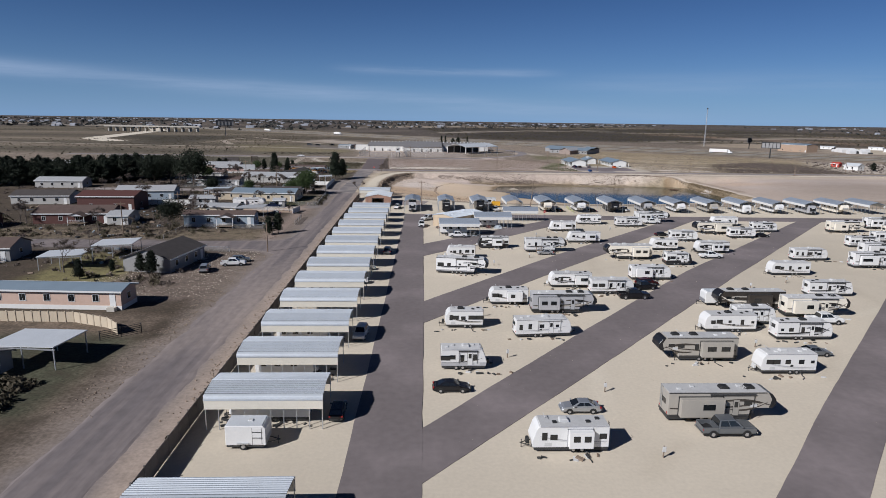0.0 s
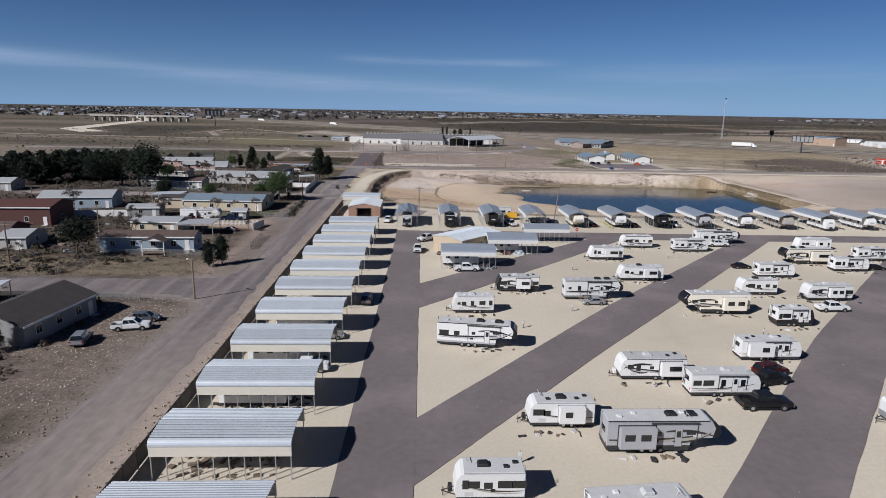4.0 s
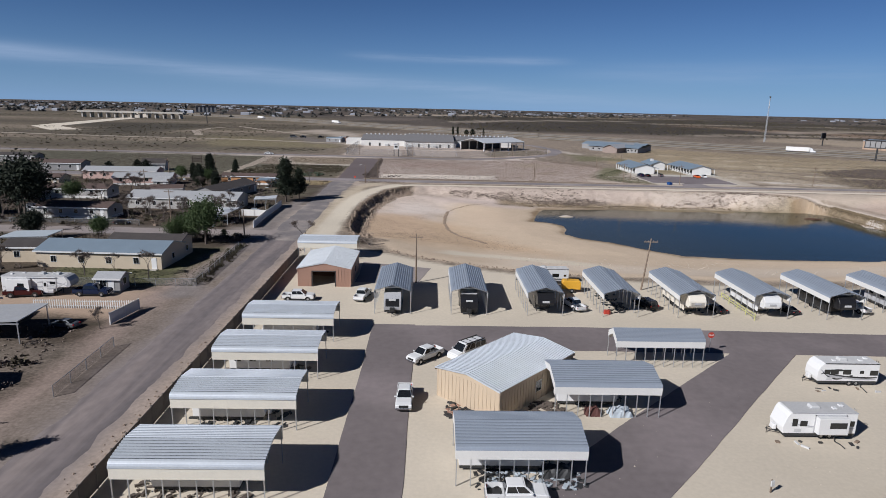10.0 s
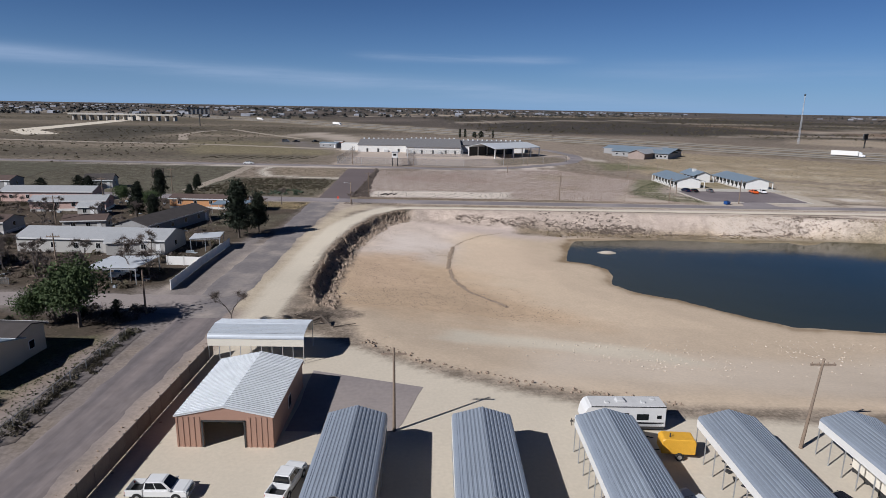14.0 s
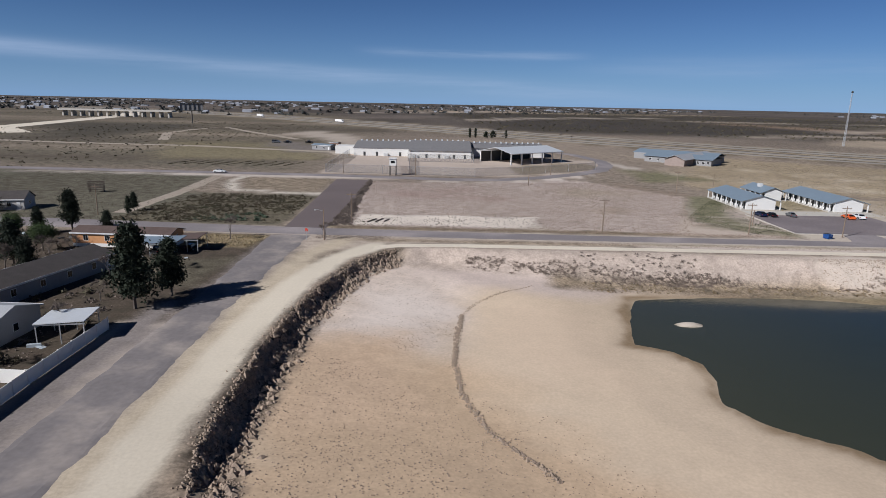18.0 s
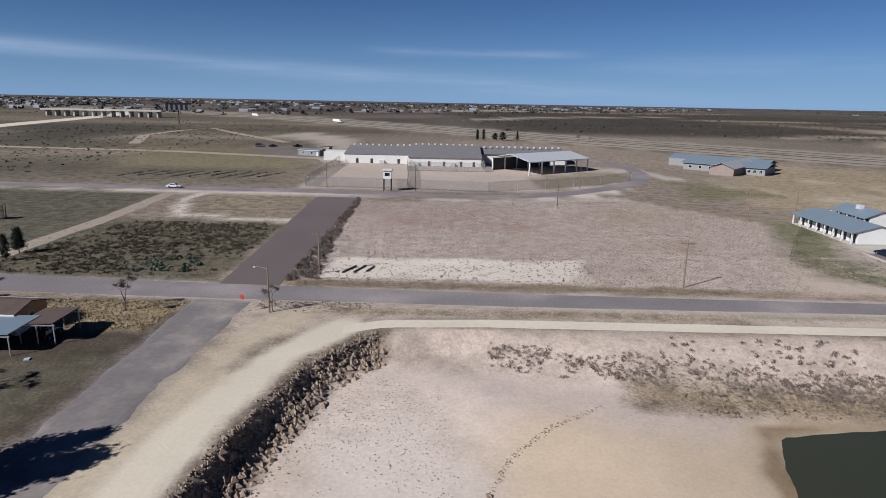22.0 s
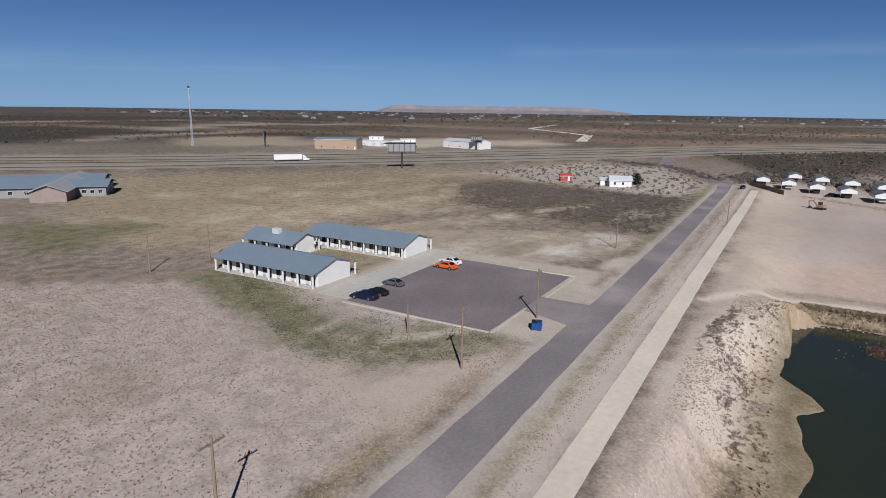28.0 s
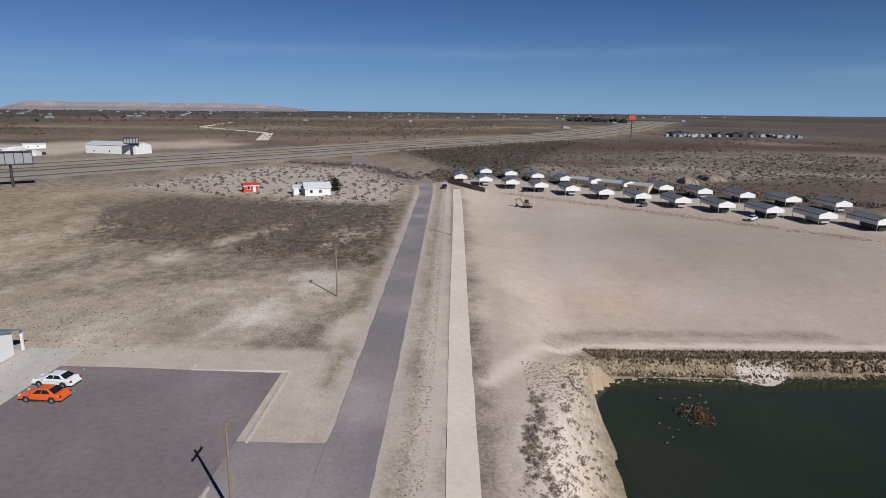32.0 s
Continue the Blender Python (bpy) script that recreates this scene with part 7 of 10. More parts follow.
def house(x, y, w, d, eave, ridge, wall, roof, label, turn=0.0, windows=3, door=True, skirt=False, over=0.35, porch=False, ribbed=False, name="house", gate=None, trim="white"):
    """A gabled house with its ridge along its own x, its front towards its own -y; x, y: the middle of its plan."""
    t = thing(name, label, "house" if name != "workshop" else "building", "houses of the settlement" if name == "house" else "")
    t.matrix_basis = pose(x, y, 0, 0, 0, turn)
    hx, hy = w / 2, d / 2
    bm = bmesh.new()
    pr = [(-hy, 0), (hy, 0), (hy, eave), (0, ridge), (-hy, eave)]
    a = [bm.verts.new((-hx, q, z)) for q, z in pr]
    b = [bm.verts.new((hx, q, z)) for q, z in pr]
    if gate:  # an open doorway through the gable wall at -x: its sides and top
        g0, g1, gz = gate
        q = [bm.verts.new((-hx, *v)) for v in ((g0, 0), (g0, gz), (g1, gz), (g1, 0))]
        r = [bm.verts.new((-hx + 0.15, *v)) for v in ((g0, 0), (g0, gz), (g1, gz), (g1, 0))]
        bm.faces.new((a[0], q[0], q[1], a[4]))
        bm.faces.new((q[3], a[1], a[2], q[2]))
        bm.faces.new((q[1], q[2], a[2], a[3], a[4]))
        for i in range(3):
            bm.faces.new((q[i], q[i + 1], r[i + 1], r[i]))
    else:
        bm.faces.new(a)
    bm.faces.new(b[::-1])
    for i in range(5):
        if i not in (2, 3):
            bm.faces.new((a[i], b[i], b[(i + 1) % 5], a[(i + 1) % 5]))
    part("wall", bm, wall, t)
    rf = part("roof", pitched(bmesh.new(), -hx, hx, -hy, hy, eave, ridge, over), roof, t)
    if ribbed:
        bm = bmesh.new()
        sl = (ridge - eave) / hy
        n = int(w / 0.32)
        for i in range(n + 1):
            cx = -hx - over + (w + 2 * over) * i / n
            for s in (-1, 1):
                y0 = s * (hy + over)
                p = [(cx - 0.03, y0, eave - sl * over + 0.145), (cx + 0.03, y0, eave - sl * over + 0.145), (cx + 0.03, 0, ridge + 0.145), (cx - 0.03, 0, ridge + 0.145)]
                q = [bm.verts.new(v) for v in p] + [bm.verts.new((v[0], v[1], v[2] + 0.045)) for v in p]
                for f in ((4, 5, 6, 7), (0, 1, 5, 4), (1, 2, 6, 5), (2, 3, 7, 6), (3, 0, 4, 7)):
                    bm.faces.new([q[k] for k in f])
        tagged(part("roof_ribs", bm, roof, rf), kind="stuff")
    if skirt:
        part("skirting", boxes((-hx - 0.03, hx + 0.03, -hy - 0.03, -hy + 0.02, 0, 0.7), (-hx - 0.03, hx + 0.03, hy - 0.02, hy + 0.03, 0, 0.7), (hx - 0.02, hx + 0.03, -hy, hy, 0, 0.7), (-hx - 0.03, -hx + 0.02, -hy, hy, 0, 0.7)), "panel_white", t, "pale skirting round the base")
    z0 = 1.35 if skirt else 1.0
    pane_row(t, -hx + 0.6, hx - 0.6 - (1.4 if door else 0), -hy, z0, windows, 0.9, 1.05, -1)
    if windows > 1:
        pane_row(t, -hx + 0.8, hx - 0.8, hy, z0, max(1, windows - 1), 0.9, 1.0, 1)
    for s in (-1, 1) if name == "house" else ():
        fr = part("window", boxes(*[(min(s * hx, s * (hx + 0.05)), max(s * hx, s * (hx + 0.05)), -0.5, 0.5, z0 - 0.05, z0 + 1.05)]), trim, t)
        part("pane", boxes((min(s * hx, s * (hx + 0.065)), max(s * hx, s * (hx + 0.065)), -0.43, 0.43, z0 + 0.02, z0 + 0.98)), "glass", fr)
    if door:
        dx = hx - 1.3
        dz = 0.7 if skirt else 0.05
        part("door", boxes((dx - 0.45, dx + 0.45, -hy - 0.05, -hy, dz, dz + 2.05)), trim, t)
        part("step", boxes((dx - 0.6, dx + 0.6, -hy - 0.9, -hy - 0.02, 0, max(0.12, dz - 0.1))), "concrete", t)
    fs = part("fascia", boxes((-hx - over, hx + over, -0.015, 0.015, eave - 0.2, eave + 0.08)), trim, t)
    fs.location = (0, -hy - over - 0.015, 0)
    same("fascia", fs, 0, hy + over + 0.015, 0, t)
    if porch:  # a gabled porch before the front, its ridge running out from the wall
        pr = part("porch_roof", pitched(bmesh.new(), -1.5, 1.5, -2.3, 2.3, eave - 0.35, eave + 0.55, 0.2, 0.1), roof, t)
        pr.matrix_basis = pose(2.2, -hy - 1.4, 0, 0, 0, 90)
        bm = bmesh.new()
        for y in (-hy - 2.86, -hy - 2.80):
            bm.faces.new([bm.verts.new(v) for v in ((-0.1, y, eave - 0.3), (4.5, y, eave - 0.3), (2.2, y, eave + 0.5))])
        part("porch_gable", bm, "white", t)
        for px in (0.1, 4.3):
            part("porch_post", boxes((px - 0.07, px + 0.07, -hy - 2.8, -hy - 2.66, 0, eave - 0.3)), "white", t)
        part("porch_deck", boxes((0, 4.4, -hy - 2.85, -hy - 0.03, 0.45, 0.6)), "wood", t)
        part("porch_rail", boxes((0, 4.4, -hy - 2.83, -hy - 2.77, 1.4, 1.48), (0, 4.4, -hy - 2.83, -hy - 2.77, 0.95, 1.0)), "white", t)
    return t


def canopy(x, y, w, d, h, roof, label, turn=0.0, posts=3):
    """A flat roof on posts."""
    t = thing("canopy", label, "canopy")
    t.matrix_basis = pose(x, y, 0, 0, 0, turn)
    bm = bmesh.new()
    prof = [(-w / 2, h), (w / 2, h + 0.25), (w / 2, h + 0.37), (-w / 2, h + 0.12)]
    f = [bm.verts.new((a, -d / 2, z)) for a, z in prof]
    g = [bm.verts.new((a, d / 2, z)) for a, z in prof]
    bm.faces.new(f)
    bm.faces.new(g[::-1])
    for i in range(4):
        bm.faces.new((f[i], g[i], g[(i + 1) % 4], f[(i + 1) % 4]))
    part("roof", bm, roof, t)
    for i in range(posts):
        px = -w / 2 + 0.2 + (w - 0.4) * i / (posts - 1)
        for s in (-1, 1):
            part("post", boxes((px - 0.06, px + 0.06, s * (d / 2 - 0.2) - 0.06, s * (d / 2 - 0.2) + 0.06, 0, h + 0.1)), "steel", t)
    part("beam", boxes((-w / 2, w / 2, -d / 2 + 0.1, -d / 2 + 0.24, h - 0.16, h)), "steel", t)
    return t


HOUSES = [
    # x, y, w, d, eave, ridge, wall, roof, label, turn, options
    (-56.5, 97.6, 21.5, 4.6, 3.0, 3.55, "siding_peach", "roof_blue", "long peach mobile home with blue-grey roof and white skirting", -3, dict(skirt=True, windows=5)),
    (-51.2, 125.0, 13.5, 9.5, 2.7, 4.4, "siding_grey", "shingle_dark", "grey-roofed house with pale gable wall", 82, dict(windows=3)),
    (-97.5, 200.5, 17, 11, 4.4, 5.6, "siding_red", "siding_red", "dark red metal building", 2, dict(windows=2)),
    (-95, 176, 20, 10, 2.8, 4.4, "siding_red", "shingle_brown", "brown-roofed house with white porch trim", 4, dict(windows=4, porch=True)),
    (-82.2, 174, 5.4, 8.5, 2.5, 3.4, "stucco_dull", "galv_old", "small white garage with pale metal roof", 4, dict(windows=1, door=True)),
    (-54.3, 170.6, 18.5, 5.2, 3.2, 4.0, "siding_blue", "shingle_brown", "blue-grey mobile home with porch and brown roof", 2, dict(skirt=True, windows=4, porch=True)),
    (-97, 225, 19, 9, 3.2, 4.6, "siding_blue", "galv_old", "pale-roofed blue-grey house beside bare trees", 8, dict(windows=4)),
    (-68.5, 226, 11, 7, 2.8, 3.5, "stucco_tan", "shingle_dark", "low tan house with flat grey roof", 3, dict(windows=2)),
    (-60.5, 190.4, 11, 7, 2.7, 3.3, "stucco_tan", "galv_old", "tan house with low pale metal roof", -2, dict(windows=2)),
    (-54.8, 223.8, 22.0, 9.2, 2.9, 4.1, "stucco_tan", "roof_blue", "long tan stucco house with blue-grey metal roof", -2, dict(windows=4)),
    (-64.5, 285.5, 30, 9.5, 2.9, 4.3, "stucco_dull", "galv_old", "long low house with white metal roof", -2, dict(windows=6)),
    (-61.5, 308, 24, 8.5, 2.7, 4.0, "siding_grey", "shingle_dark", "dark-roofed house with pale gable end", 78, dict(windows=4)),
    (-57.0, 283.0, 9, 6, 2.6, 3.6, "stucco_dull", "galv_old", "small white outbuilding with pale roof", 12, dict(windows=1)),
    (-61.2, 337.2, 20.6, 6.2, 2.9, 3.7, "siding_orange", "shingle_brown", "orange mobile home with brown roof", -2, dict(windows=4, skirt=True)),
    (-97, 331, 19, 7, 2.8, 3.9, "siding_pink", "galv_old", "pink mobile home with pale roof", 10, dict(windows=4, skirt=True)),
    (-87.3, 322.5, 5, 4.5, 2.5, 3.4, "stucco_dull", "galv_old", "small white shed with pale roof", 5, dict(windows=1)),
    (-112, 347, 26, 8, 3.0, 4.2, "siding_pink", "galv_old", "long pink house with white roof", 4, dict(windows=5)),
    (-113, 376, 9, 7, 2.8, 4.6, "stucco_dull", "shingle_dark", "white house with grey gabled roof", 12, dict(windows=2)),
    (-85, 268, 18, 7, 2.8, 3.8, "stucco_dull", "shingle_brown", "white mobile home with brown roof", -3, dict(windows=4, skirt=True)),
    (-104, 300, 22, 8, 2.8, 3.8, "stucco_dull", "shingle_brown", "white mobile home with brown roof", 3, dict(windows=4, skirt=True)),
    (-130, 322, 20, 8, 2.8, 4.0, "stucco_tan", "shingle_brown", "tan house with brown roof", 5, dict(windows=4)),
    (-125, 212, 18, 9, 2.8, 4.2, "stucco_dull", "shingle_dark", "white house with grey roof", 5, dict(windows=4)),
    (-120, 165, 16, 9, 2.8, 4.2, "siding_red", "shingle_brown", "dark red house with brown roof", 5, dict(windows=3)),
    (-90, 130, 14, 8, 2.8, 4.2, "siding_grey", "shingle_brown", "grey house with brown roof", 4, dict(windows=3)),
    (-145, 258, 18, 8, 2.8, 4.0, "stucco_dull", "galv_old", "white mobile home with pale roof", 3, dict(windows=4)),
    (-190, 345, 20, 9, 2.8, 4.2, "stucco_dull", "galv_old", "white house with pale roof", 3, dict(windows=4)),
    (-150, 372, 20, 8, 2.8, 4.0, "siding_grey", "shingle_brown", "grey mobile home with brown roof", 3, dict(windows=4)),
    (-185, 400, 18, 8, 2.8, 4.0, "siding_grey", "shingle_dark", "grey mobile home at the edge of the settlement", 3, dict(windows=4)),
]
canopy(-52.4, 330.4, 10.0, 6.6, 2.5, "roof_blue", "open lean-to with blue-grey metal roof before an orange mobile home", 3)
canopy(-46.6, 334.0, 4.6, 6.0, 2.6, "shingle_brown", "dark open carport beside a mobile home", 2)
for hx_, hy_, w_, d_, e_, r_, wall_, roof_, lab_, turn_, opt in HOUSES:
    house(hx_, hy_, w_, d_, e_, r_, wall_, roof_, lab_, turn_, **opt)
house(-14.2, 216.2, 12.0, 8.6, 3.0, 3.9, "metal_brown", "galv_white", "red-brown metal workshop with pale roof and open doorway", 90, windows=1, door=False, over=0.12, ribbed=True, name="workshop", trim="metal_brown", gate=(-1.7, 1.9, 2.5))
ws = bpy.data.objects["workshop"]
part("door_frame", boxes((-6.07, -6.0, -1.85, -1.7, 0, 2.6), (-6.07, -6.0, 1.9, 2.05, 0, 2.6), (-6.07, -6.0, -1.85, 2.05, 2.5, 2.65)), "dark_steel", ws)
rib = None
for i in range(18):
    yy = -4.2 + 8.4 * i / 17
    if abs(yy - 0.1) < 1.95:
        continue
    if rib is None:
        rib = part("wall_rib", boxes((-6.05, -6.0, -0.07, 0.07, 0, 2.95)), "metal_brown", ws)
        rib.location = (0, yy, 0)
    else:
        same("wall_rib", rib, 0, yy, 0, ws)
# the office: set askew, tan ribbed metal with a pale roof
of = house(11.1, 174.4, 13.2, 8.0, 3.05, 3.6, "metal_tan", "galv", "tan ribbed metal office building with low pale roof", 46.5, windows=1, door=False, over=0.15, ribbed=True, name="workshop", trim="metal_tan")
rib = None
for i in range(28):
    q = -6.5 + 13.0 * i / 27
    for s in (-1, 1):
        if rib is None:
            rib = part("wall_rib", boxes((-0.06, 0.06, -0.018, 0.018, 0, 3.0)), "metal_tan", of)
            rib.location = (q, -4.015, 0)
        else:
            same("wall_rib", rib, q, s * 4.015, 0, of)
for i in range(17):
    same("wall_rib", rib, -6.612, -3.9 + 7.8 * i / 16, 0, of, 90)

for cx, cy, w, d, h, roof, turn, lab in ((-46.5, 75.2, 8.5, 6.0, 2.6, "galv_white", -8, "flat white canopy beside a shed"), (-64.5, 133, 8, 7, 2.7, "galv_white", 8, "flat pale canopy over a yard"),
                                          (-69.5, 122.5, 8, 6, 2.6, "galv_white", 8, "flat pale canopy over a yard"), (-49.6, 263.8, 8.8, 8.4, 2.6, "galv_white", -3, "pale carport roof before a long house"),
                                          (-43.2, 285.8, 6.0, 5.4, 2.7, "galv_white", 10, "small white patio canopy on posts"), (-50.7, 187.6, 8.4, 6.8, 2.6, "galv_old", 3, "pale metal patio roof over a dark yard"),
                                          (-75, 233, 9, 6, 2.8, "tarp", 4, "flat grey patio roof on posts")):
    canopy(cx, cy, w, d, h, roof, lab, turn)
house(-52.0, 71.0, 7, 4.5, 2.2, 2.9, "siding_grey", "shingle_grey", "low weathered grey garden shed", -10, windows=1)


# ---- motel, compound and office across the road ----
def motel_wing(x0, x1, y0, y1, label):
    """A one-storey white wing, ridge along y, with a posted porch on both long sides."""
    t = thing("motel_wing", label, "building", "motel wings")
    t.matrix_basis = pose((x0 + x1) / 2, (y0 + y1) / 2, 0, 0, 0, 90)
    L, D = (y1 - y0) / 2, (x1 - x0) / 2
    in_ = D - 1.7
    bm = bmesh.new()
    pr = [(-in_, 0.15), (in_, 0.15), (in_, 3.15), (0, 4.35), (-in_, 3.15)]
    a = [bm.verts.new((-L + 0.3, q, z)) for q, z in pr]
    b = [bm.verts.new((L - 0.3, q, z)) for q, z in pr]
    bm.faces.new(a)
    bm.faces.new(b[::-1])
    for i in (0, 1, 4):
        bm.faces.new((a[i], b[i], b[(i + 1) % 5], a[(i + 1) % 5]))
    part("wall", bm, "stucco_white", t)
    part("roof", pitched(bmesh.new(), -L, L, -D, D, 2.65, 4.45, 0.2, 0.12), "roof_blue", t)
    part("slab", boxes((-L, L, -D, D, 0, 0.15)), "concrete", t)
    n = int(2 * L / 3.3)
    for s in (-1, 1):
        for i in range(n + 1):
            px = -L + 0.25 + (2 * L - 0.5) * i / n
            part("porch_post", boxes((px - 0.13, px + 0.13, s * (D - 0.2) - 0.13, s * (D - 0.2) + 0.13, 0.15, 2.65)), "stucco_white", t)
        for i in range(n):
            px = -L + 0.25 + (2 * L - 0.5) * (i + 0.5) / n
            y0_, y1_ = sorted((s * in_, s * (in_ + 0.05)))
            part("door", boxes((px - 1.0, px - 0.1, y0_, y1_, 0.2, 2.25)), "dark_steel", t)
            part("window", boxes((px + 0.15, px + 1.25, y0_, y1_, 0.9, 2.1)), "glass", t)
            y2, y3 = sorted((s * in_, s * (in_ + 0.28)))
            part("air_conditioner", boxes((px + 0.35, px + 1.05, y2, y3, 0.4, 0.85)), "plastic", t)
    return t


motel_wing(96.8, 109.2, 398.0, 423.0, "white one-storey motel wing with blue-grey roof and posted porch")
motel_wing(123.2, 135.4, 396.8, 424.0, "white one-storey motel wing with blue-grey roof and posted porch")
lobby = motel_wing(112.4, 121.4, 417.5, 432.5, "small white motel lobby with blue-grey roof and cooler")
part("cooler", boxes((-1.0, 0.6, 0.6, 2.0, 3.9, 5.1), bevel=0.06), "plastic", lobby, "boxy rooftop cooler")
kb = part("kerb", boxes((94.1, 94.35, 363, 389.5, 0, 0.16), (94.2, 107.2, 362.4, 362.65, 0, 0.16), (114.2, 130.0, 361.6, 361.85, 0, 0.16), (130.0, 130.25, 361.6, 373.4, 0, 0.16), (130.25, 131.6, 373.4, 373.65, 0, 0.16)), "concrete")
tagged(kb, "low pale concrete kerb round the motel lot", "kerb", kind="structure")
pv = part("pavement", boxes((96, 136, 389.8, 396.6, -0.05, 0.06)), "concrete")
tagged(pv, "pale concrete walk before the motel", "pavement", kind="structure")

comp = thing("compound_building", "long low white metal building with grey roof behind fences", "building")
part("wall", boxes((-46, -15, 557, 590, 0, 4.2), (-15, 19.5, 549, 590, 0, 4.0), (19.5, 62, 566, 592, 0, 4.6)), "panel_white", comp)
for a in ((-46, -15, 557, 594, 4.25, 7.0), (-14.6, 19.5, 548.6, 602, 4.05, 7.8), (19.9, 62, 565.6, 596, 4.65, 7.0)):
    part("roof", pitched(bmesh.new(), *a, 0.3), "shingle_grey", comp, "grey ribbed metal roof")
vent = None
for i in range(34):
    vx = -44 + 104 * i / 33
    vz = 7.7 if -14 < vx < 19 else 7.0
    if vent is None:
        vent = part("roof_vent", boxes((-0.45, 0.45, -0.45, 0.45, 0, 0.9), bevel=0.1), "galv_white", comp)
        vent.location = (vx, 576, vz)
    else:
        same("roof_vent", vent, vx, 576, vz, comp)
for dx in (-40, -33, -20, -5, 2, 10, 16):
    yb = 549 if dx > -15 else 557
    part("door", boxes((dx - 0.6, dx + 0.6, yb - 0.06, yb, 0, 2.2)), "dark_steel", comp)
for dx in (-28, -11, 6):
    yb = 549 if dx > -15 else 557
    part("wall_unit", boxes((dx - 1.2, dx + 1.2, yb - 1.2, yb, 0, 1.6), bevel=0.08), "plastic", comp)
part("annex", boxes((-58, -47, 566, 578, 0, 4.4), bevel=0.05), "panel_white", comp)
pav = thing("pavilion", "open steel pavilion with broad pale roof", "pavilion")
pav.matrix_basis = pose(46, 541, 0, 0, 0, 38)
part("roof", pitched(bmesh.new(), -20, 18, -13, 11, 5.6, 8.0, 0.3, 0.2), "galv_white", pav)
for i in range(6):
    for s in (-12.6, 10.6):
        px = -19.6 + 37.2 * i / 5
        part("column", boxes((px - 0.25, px + 0.25, s - 0.25, s + 0.25, 0, 5.7)), "panel_white", pav)
part("back_wall", boxes((-19.5, 17.5, 10.9, 11.05, 0.0, 5.4)), "dark_steel", pav)
part("beam", boxes((-20, 18, -12.9, -12.4, 5.3, 5.65)), "panel_white", pav)
tagged(pav, kind="")
gt = thing("guard_tower", "small white guard cabin on dark steel legs", "tower")
gt.location = (-16.4, 467.6, 0)
part("cabin", boxes((-1.4, 1.4, -1.4, 1.4, 4.2, 7.0)), "panel_white", gt)
part("roof", prism([(-1.75, 7.0), (1.75, 7.0), (1.6, 7.3), (-1.6, 7.3)], 1.75), "panel_white", gt)
for s in (-1, 1):
    part("window", boxes((-0.8, 0.8, min(s * 1.4, s * 1.44), max(s * 1.4, s * 1.44), 5.2, 6.2)), "glass", gt)
    for q in (-1, 1):
        part("leg", boxes((s * 1.25 - 0.12, s * 1.25 + 0.12, q * 1.25 - 0.12, q * 1.25 + 0.12, 0, 4.2)), "dark_steel", gt)
    bm = bmesh.new()
    tube(bm, (s * 1.25, -1.25, 0.3), (s * 1.25, 1.25, 3.9), 0.07, sides=4)
    tube(bm, (s * 1.25, 1.25, 0.3), (s * 1.25, -1.25, 3.9), 0.07, sides=4)
    part("brace", bm, "dark_steel", gt)


def wire_fence(line, h, label, step=6.0):
    """A chain-link fence: posts, a top rail and netting."""
    t = thing("chain_fence", label, "fence")
    post = None
    pts = along(line, step)
    for x, y in pts:
        if post is None:
            bm = bmesh.new()
            tube(bm, (0, 0, 0), (0, 0, h), 0.05, sides=5)
            post = part("post", bm, "steel", t)
            post.location = (x, y, 0)
        else:
            same("post", post, x, y, 0, t)
    for (ax, ay), (bx, by) in zip(pts, pts[1:]):
        bm = bmesh.new()
        tube(bm, (ax, ay, h - 0.05), (bx, by, h - 0.05), 0.03, sides=4)
        part("rail", bm, "steel", t)
        part("netting", plate([(ax, ay, 0.05), (bx, by, 0.05), (bx, by, h), (ax, ay, h)], 0.01), "net", t)
    return t


wire_fence([(-46, 474), (-9, 472), (18, 468.5), (39, 479), (62, 493), (78, 508)], 3.6, "tall chain-link fence round the compound yard", 11)
wire_fence([(-15, 548), (-14, 528), (20, 528), (20, 548)], 4.0, "inner chain-link fence of the compound yard", 11)
wire_fence([(-10, 472), (-13, 528)], 4.0, "cross fence of the compound yard", 8)
wire_fence([(-46, 474), (-48, 556)], 3.6, "side fence of the compound yard", 10)
wire_fence([(-34.6, 209.5), (-60, 208.5)], 1.3, "low wire fence round a green yard", 3)
wire_fence([(-34.6, 209.5), (-35.8, 236)], 1.3, "low wire fence round a green yard", 3)
wire_fence([(-34.5, 171), (-35, 184)], 1.3, "low wire fence along a dry yard", 3)
eo = thing("office_building", "low office with blue-grey metal roofs and a pale crossing gable", "building")
part("wall", boxes((-16, 20.5, -10.5, 5, 0, 3.3)), "siding_grey", eo)
part("wall", boxes((-29.5, 16.5, 5.01, 22.5, 0, 3.5)), "siding_grey", eo)
part("roof", pitched(bmesh.new(), -16.5, 21, -11, 5.5, 3.3, 5.0, 0.4), "roof_blue", eo)
part("roof", pitched(bmesh.new(), -30, 17, 5.5, 23, 3.5, 5.2, 0.4), "roof_blue", eo)
gb = part("gable_wing", boxes((-23.5, 10, -5.2, 5.2, 0, 3.3)), "brick_dull", eo)
gb.matrix_basis = pose(6, 0, 0, 0, 0, 90)
bm = bmesh.new()
a = [bm.verts.new((-23.5, q, z)) for q, z in ((-5.2, 3.3), (5.2, 3.3), (0, 5.3))]
b = [bm.verts.new((-23.3, q, z)) for q, z in ((-5.2, 3.3), (5.2, 3.3), (0, 5.3))]
bm.faces.new(a)
bm.faces.new(b[::-1])
for i in range(3):
    bm.faces.new((a[i], a[(i + 1) % 3], b[(i + 1) % 3], b[i]))
